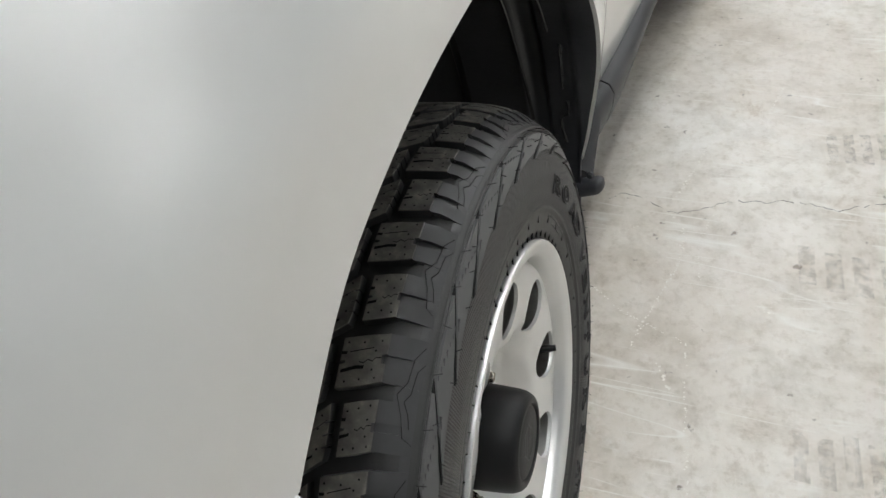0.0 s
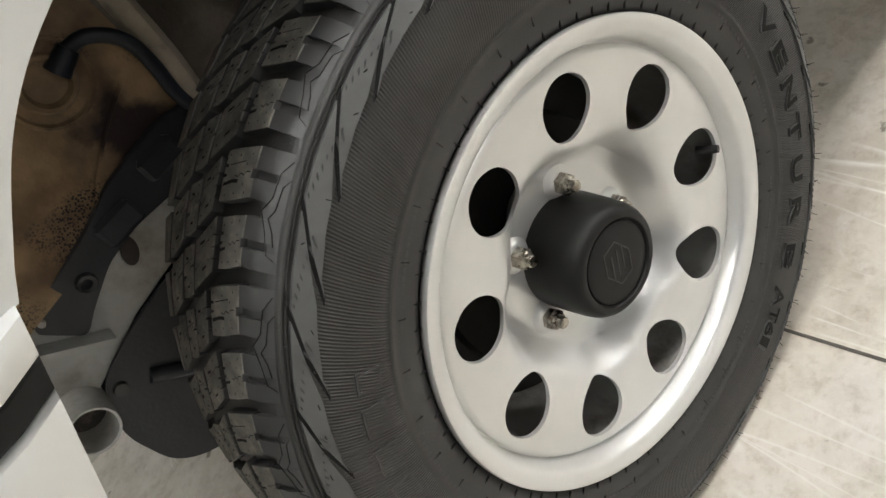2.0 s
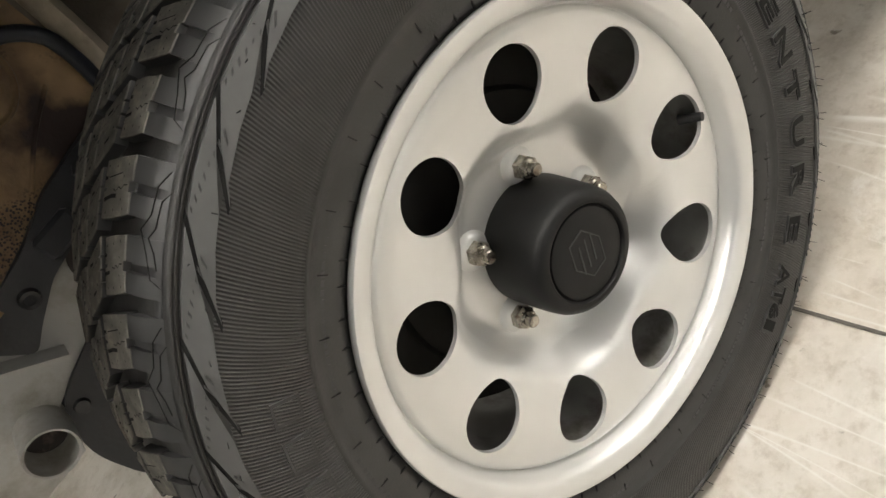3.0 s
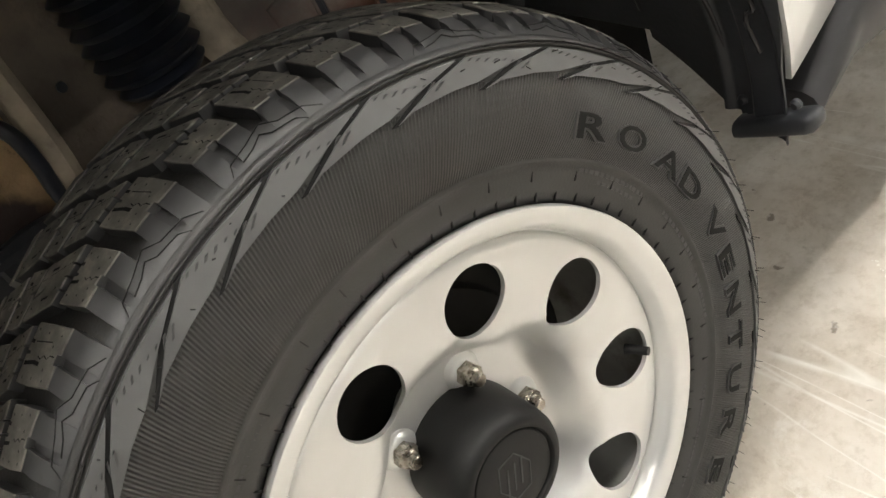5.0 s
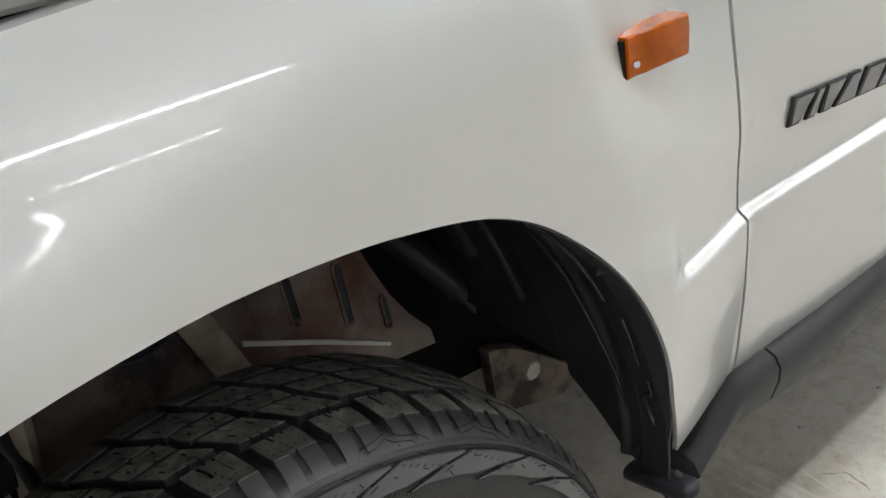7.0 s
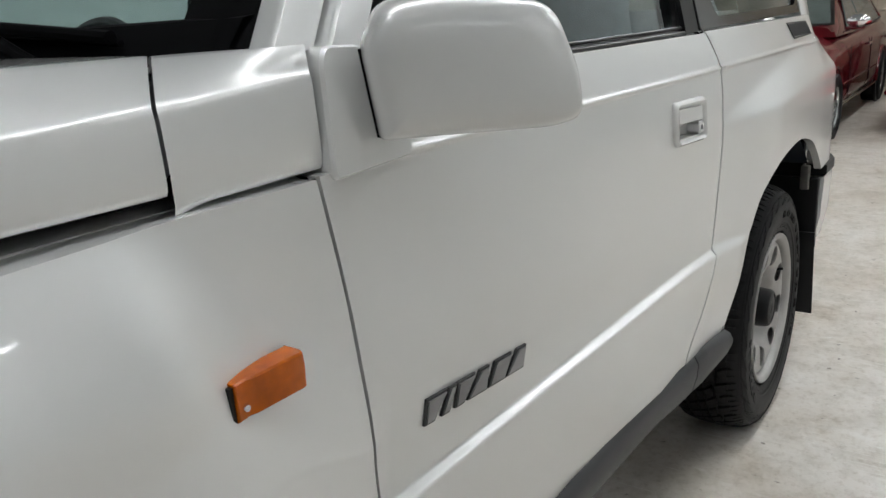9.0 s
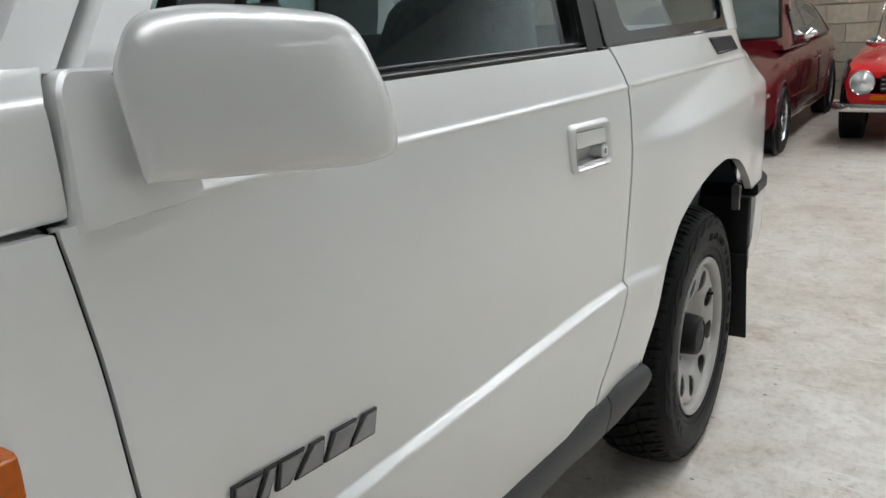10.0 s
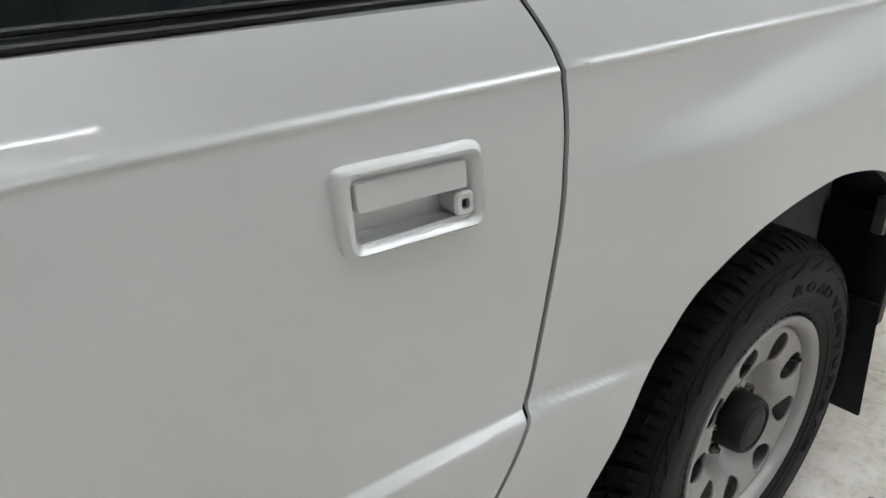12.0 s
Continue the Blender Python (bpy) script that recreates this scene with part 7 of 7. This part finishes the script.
screen_grid(0.035, 0.010).done("screen_seal", SEAL, saloon)
screen_grid(0.0, 0.014).done("windscreen", CARGLASS, saloon, "grey reflecting windscreen")
for s in (-1, 1):
    for nm, pts in (("front_side_window", [(1.02, 0.83), (1.76, 0.838), (1.74, 1.178), (1.50, 1.172), (1.32, 1.10)]), ("rear_side_window", [(1.82, 0.838), (2.78, 0.848), (3.06, 0.862), (2.76, 1.105), (2.30, 1.168), (1.80, 1.180)])):
        ring = [(x, s * (0.806 - 0.45 * (z - 0.80)), z) for x, z in round_corners(pts, 0.03, 3)]
        Geo().prism(ring, (0, s * 0.01, 0)).done(nm, CARGLASS, saloon)
    Geo().tube(spline([(x, s * (0.822 - 0.45 * (z - 0.80)), z) for x, z in ((1.30, 1.105), (1.50, 1.185), (1.9, 1.196), (2.32, 1.185), (2.80, 1.115), (3.12, 0.865))], 24), 0.009, 6).done("window_trim", CHROME, saloon)
    Geo().tube([(x, s * (0.822 - 0.45 * (z - 0.80)), z) for x, z in ((1.0, 0.822), (1.8, 0.830), (2.8, 0.842), (3.12, 0.858))], 0.009, 6).done("waist_trim", SEAL, saloon)
    m = Geo().lathe([(0.0, -0.065), (0.04, -0.058), (0.068, -0.03), (0.076, 0.01), (0.070, 0.045), (0.0, 0.05)], 20, "x", (0.42, 0, 0))
    m.v = [(x, s * 0.965 + y * 1.25, 0.918 + z * 0.78) for x, y, z in m.v]
    m.done("door_mirror", CHROME, saloon, "chromed door mirror")
    Geo().box((0.40, s * 0.93 - 0.085, 0.848), (0.47, s * 0.93 + 0.06, 0.878), 0.012).done("mirror_foot", REDPAINT, saloon)
    for yy, ry, rz, xx in ((0.752, 0.092, 0.062, -0.700), (0.585, 0.076, 0.054, -0.745)):
        lamp = Geo().lathe([(0.0, -0.085), (0.35, -0.078), (0.70, -0.055), (0.93, -0.020), (1.0, 0.02), (0.98, 0.10)], 28, "x", (xx, 0, 0))
        lamp.v = [(x, s * yy + y * ry, 0.640 + z * rz) for x, y, z in lamp.v]
        lamp = lamp.done("headlamp", LAMPGLASS, saloon, "oval clear glass headlamp", 60)
        for dy, r in ((0.0, 0.5), (0.055, 0.28)) if ry > 0.08 else ((0.0, 0.5),):
            eye = Geo().lathe([(0.0, -0.010), (0.6, -0.008), (0.9, 0.0), (1.0, 0.02)], 20, "x", (xx - 0.080 + 0.3 * dy, 0, 0))
            eye.v = [(x, s * (yy + dy) + y * r * rz, 0.640 + z * r * rz) for x, y, z in eye.v]
            eye.done("lamp_eye", AMBER if dy else CARGLASS, lamp)
        ring = Geo().lathe([(1.0, -0.010), (1.10, -0.004), (1.12, 0.09)], 28, "x", (xx, 0, 0))
        ring.v = [(x, s * yy + y * ry, 0.640 + z * rz) for x, y, z in ring.v]
        ring.done("lamp_ring", REDPAINT, saloon)
    Geo().tube(spline([(-0.890, s * 0.02, 0.512), (-0.885, s * 0.45, 0.512), (-0.845, s * 0.70, 0.514), (-0.76, s * 0.815, 0.516), (-0.58, s * 0.888, 0.520)], 24), 0.016, 8).done("bumper_trim", CHROME, saloon)
    Geo().lathe([(0.0, -0.012), (0.04, -0.006), (0.055, 0.0), (0.058, 0.05)], 20, "x", (-0.795, s * 0.765, 0.372)).done("fog_recess", SEAL, saloon)
    Geo().lathe([(0.0, -0.02), (0.025, -0.018), (0.034, 0.0), (0.034, 0.02)], 18, "x", (-0.801, s * 0.765, 0.372)).done("fog_lamp", CARGLASS, saloon)
    Geo().box((0.30, s * 0.893 - 0.008, 0.222), (2.42, s * 0.893 + 0.008, 0.246), 0.004).done("sill_strip", CHROME, saloon)
    Geo().box((0.36, s * 0.899 - 0.005, 0.40), (2.40, s * 0.899 + 0.005, 0.418), 0.004).done("door_moulding", REDPAINT, saloon)
    for xd in (0.62, 1.80):
        Geo().box((xd - 0.003, s * 0.8985 - 0.004, 0.26), (xd + 0.003, s * 0.8985 + 0.004, 0.72)).done("door_gap", SEAL, saloon)
        Geo().box((xd + 0.95, s * 0.905 - 0.012, 0.655), (xd + 1.12, s * 0.905 + 0.012, 0.68), 0.006).done("door_handle", CHROME, saloon)
    for xw in (0.0, 2.74):
        # dark disc on the body paints the shade of the arch opening
        Geo().lathe([(0.0, 0.0), (0.302, 0.0), (0.308, 0.010), (0.302, 0.02)], 36, "y", (xw, s * 0.892 - 0.01 * (s > 0) * 2, 0.268)).done("arch_shade_disc", SEAL, saloon)
        Geo().tube([(xw + 0.310 * math.cos(a), s * 0.896, 0.268 + 0.310 * math.sin(a)) for a in np.linspace(-0.1, math.pi + 0.1, 26)], 0.012, 8).done("arch_lip", REDPAINT, saloon)
        road_wheel(saloon, xw, s * (0.893 + 0.012), 0.268, LAMPGLASS, 10, SEAL)
for a in np.linspace(-0.20, 0.20, 9):
    Geo().box((-0.895, a - 0.006, 0.545), (-0.84, a + 0.006, 0.64), 0.003).done("grille_bar", CHROME, saloon)
for ya, yb in ((-0.05, -0.60), (0.45, -0.12)):
    Geo().tube([(0.47, ya, 0.905), (0.50, yb, 0.900)], 0.008, 6).done("wiper", SEAL, saloon)

# bright red roadster
road = thing("roadster", "bright red classic roadster with chrome bumper, parked", "car", (7.95, -0.44, 0.0))
secs = []
for x, w, low, waist, sh, top in ((-0.62, 0.62, 0.36, 0.50, 0.58, 0.61), (-0.585, 0.69, 0.34, 0.53, 0.625, 0.64), (-0.45, 0.72, 0.32, 0.56, 0.65, 0.675), (0.0, 0.735, 0.30, 0.61, 0.70, 0.745), (0.6, 0.735, 0.28, 0.66, 0.745, 0.80), (1.2, 0.735, 0.28, 0.68, 0.76, 0.81), (2.2, 0.73, 0.30, 0.70, 0.78, 0.81), (2.9, 0.70, 0.36, 0.70, 0.77, 0.80), (3.2, 0.66, 0.42, 0.68, 0.74, 0.76)):
    secs.append((x, body_half(w, low, waist, sh, top, 0.45)))
loft(secs, BRIGHTRED, "body", road)
Geo().grid([[(1.10 + 0.28 * v, y, 0.80 + 0.30 * v) for y in np.linspace(-0.6, 0.6, 5)] for v in (0, 0.5, 1)]).done("windscreen", CLEAR, road)
Geo().tube([(1.10, -0.62, 0.80), (1.38, -0.60, 1.11), (1.38, 0.60, 1.11), (1.10, 0.62, 0.80)], 0.012, 8).done("screen_frame", CHROME, road)
Geo().box((-0.64, -0.44, 0.455), (-0.60, 0.44, 0.585), 0.01).done("grille", SEAL, road)
for z in (0.48, 0.515, 0.55):
    Geo().box((-0.648, -0.43, z - 0.005), (-0.638, 0.43, z + 0.005)).done("grille_bar", CHROME, road)
for s in (-1, 1):
    Geo().lathe([(0.0, -0.03), (0.05, -0.024), (0.082, -0.004), (0.088, 0.0)], 28, "x", (-0.62, s * 0.565, 0.525)).done("headlamp", LAMPGLASS, road, "round glass headlamp", 60)
    Geo().lathe([(0.084, -0.006), (0.092, -0.012), (0.098, 0.0), (0.102, 0.06)], 28, "x", (-0.62, s * 0.565, 0.525)).done("lamp_ring", CHROME, road)
    Geo().box((-0.632, s * 0.44 - 0.06, 0.385), (-0.60, s * 0.44 + 0.06, 0.425), 0.006).done("indicator", AMBER, road)
    m = Geo().lathe([(0.0, -0.02), (0.04, -0.016), (0.06, 0.0), (0.06, 0.012), (0.0, 0.014)], 16, "x", (0.0, s * 0.55, 0.81))
    m.v = [(x, s * 0.55 + (y - s * 0.55) * 1.25, 0.81 + (z - 0.81) * 0.7) for x, y, z in m.v]
    m.tube([(0.0, s * 0.55, 0.78), (0.02, s * 0.56, 0.715)], 0.007, 6)
    m.done("wing_mirror", CHROME, road)
    for xw in (0.0, 2.24):
        # arch opening's shade, painted as a dark disc on the body side
        Geo().lathe([(0.0, 0.0), (0.345, 0.0), (0.35, 0.012), (0.345, 0.02)], 32, "y", (xw, s * 0.728, 0.33)).done("arch_shade_disc", SEAL, road)
        road_wheel(road, xw, s * 0.738, 0.325, LAMPGLASS, 8, SEAL)
Geo().tube(spline([(-0.50, -0.755, 0.335), (-0.66, -0.72, 0.335), (-0.70, -0.5, 0.335), (-0.71, 0, 0.335), (-0.70, 0.5, 0.335), (-0.66, 0.72, 0.335), (-0.50, 0.755, 0.335)], 40), 0.034, 12).done("bumper", CHROME, road, "chrome blade bumper", 60)

# ---- block wall pieces ----
def block_pieces():
    h, w = 0.215, 0.44
    me = bpy.data.meshes.new("block")
    b = Geo().box((0.0, 0.0, 0.0), (0.022, w, h), 0.004)
    me.from_pydata([tuple(map(float, v)) for v in b.v], [], b.f)
    me.materials.append(BLOCK)
    rest = Geo()
    for row in range(18):
        for col in range(-14, 15):
            y = col * (w + 0.01) + (0.225 if row % 2 else 0.0)
            z = row * (h + 0.01) + 0.004
            if -3.2 < y < 3.2 and row < 12:
                ob = new("block", me)
                ob.location = (X1 - 0.008, y, z)
                ob.parent = wall_east
            elif Y0 < y < Y1 - w and z + h < TOP:
                rest.box((X1 - 0.008, y, z), (X1 + 0.014, y + w, z + h))
    ob = rest.done("blocks", BLOCK, wall_east, flat=True)
    ob["kind"] = "stuff"


block_pieces()
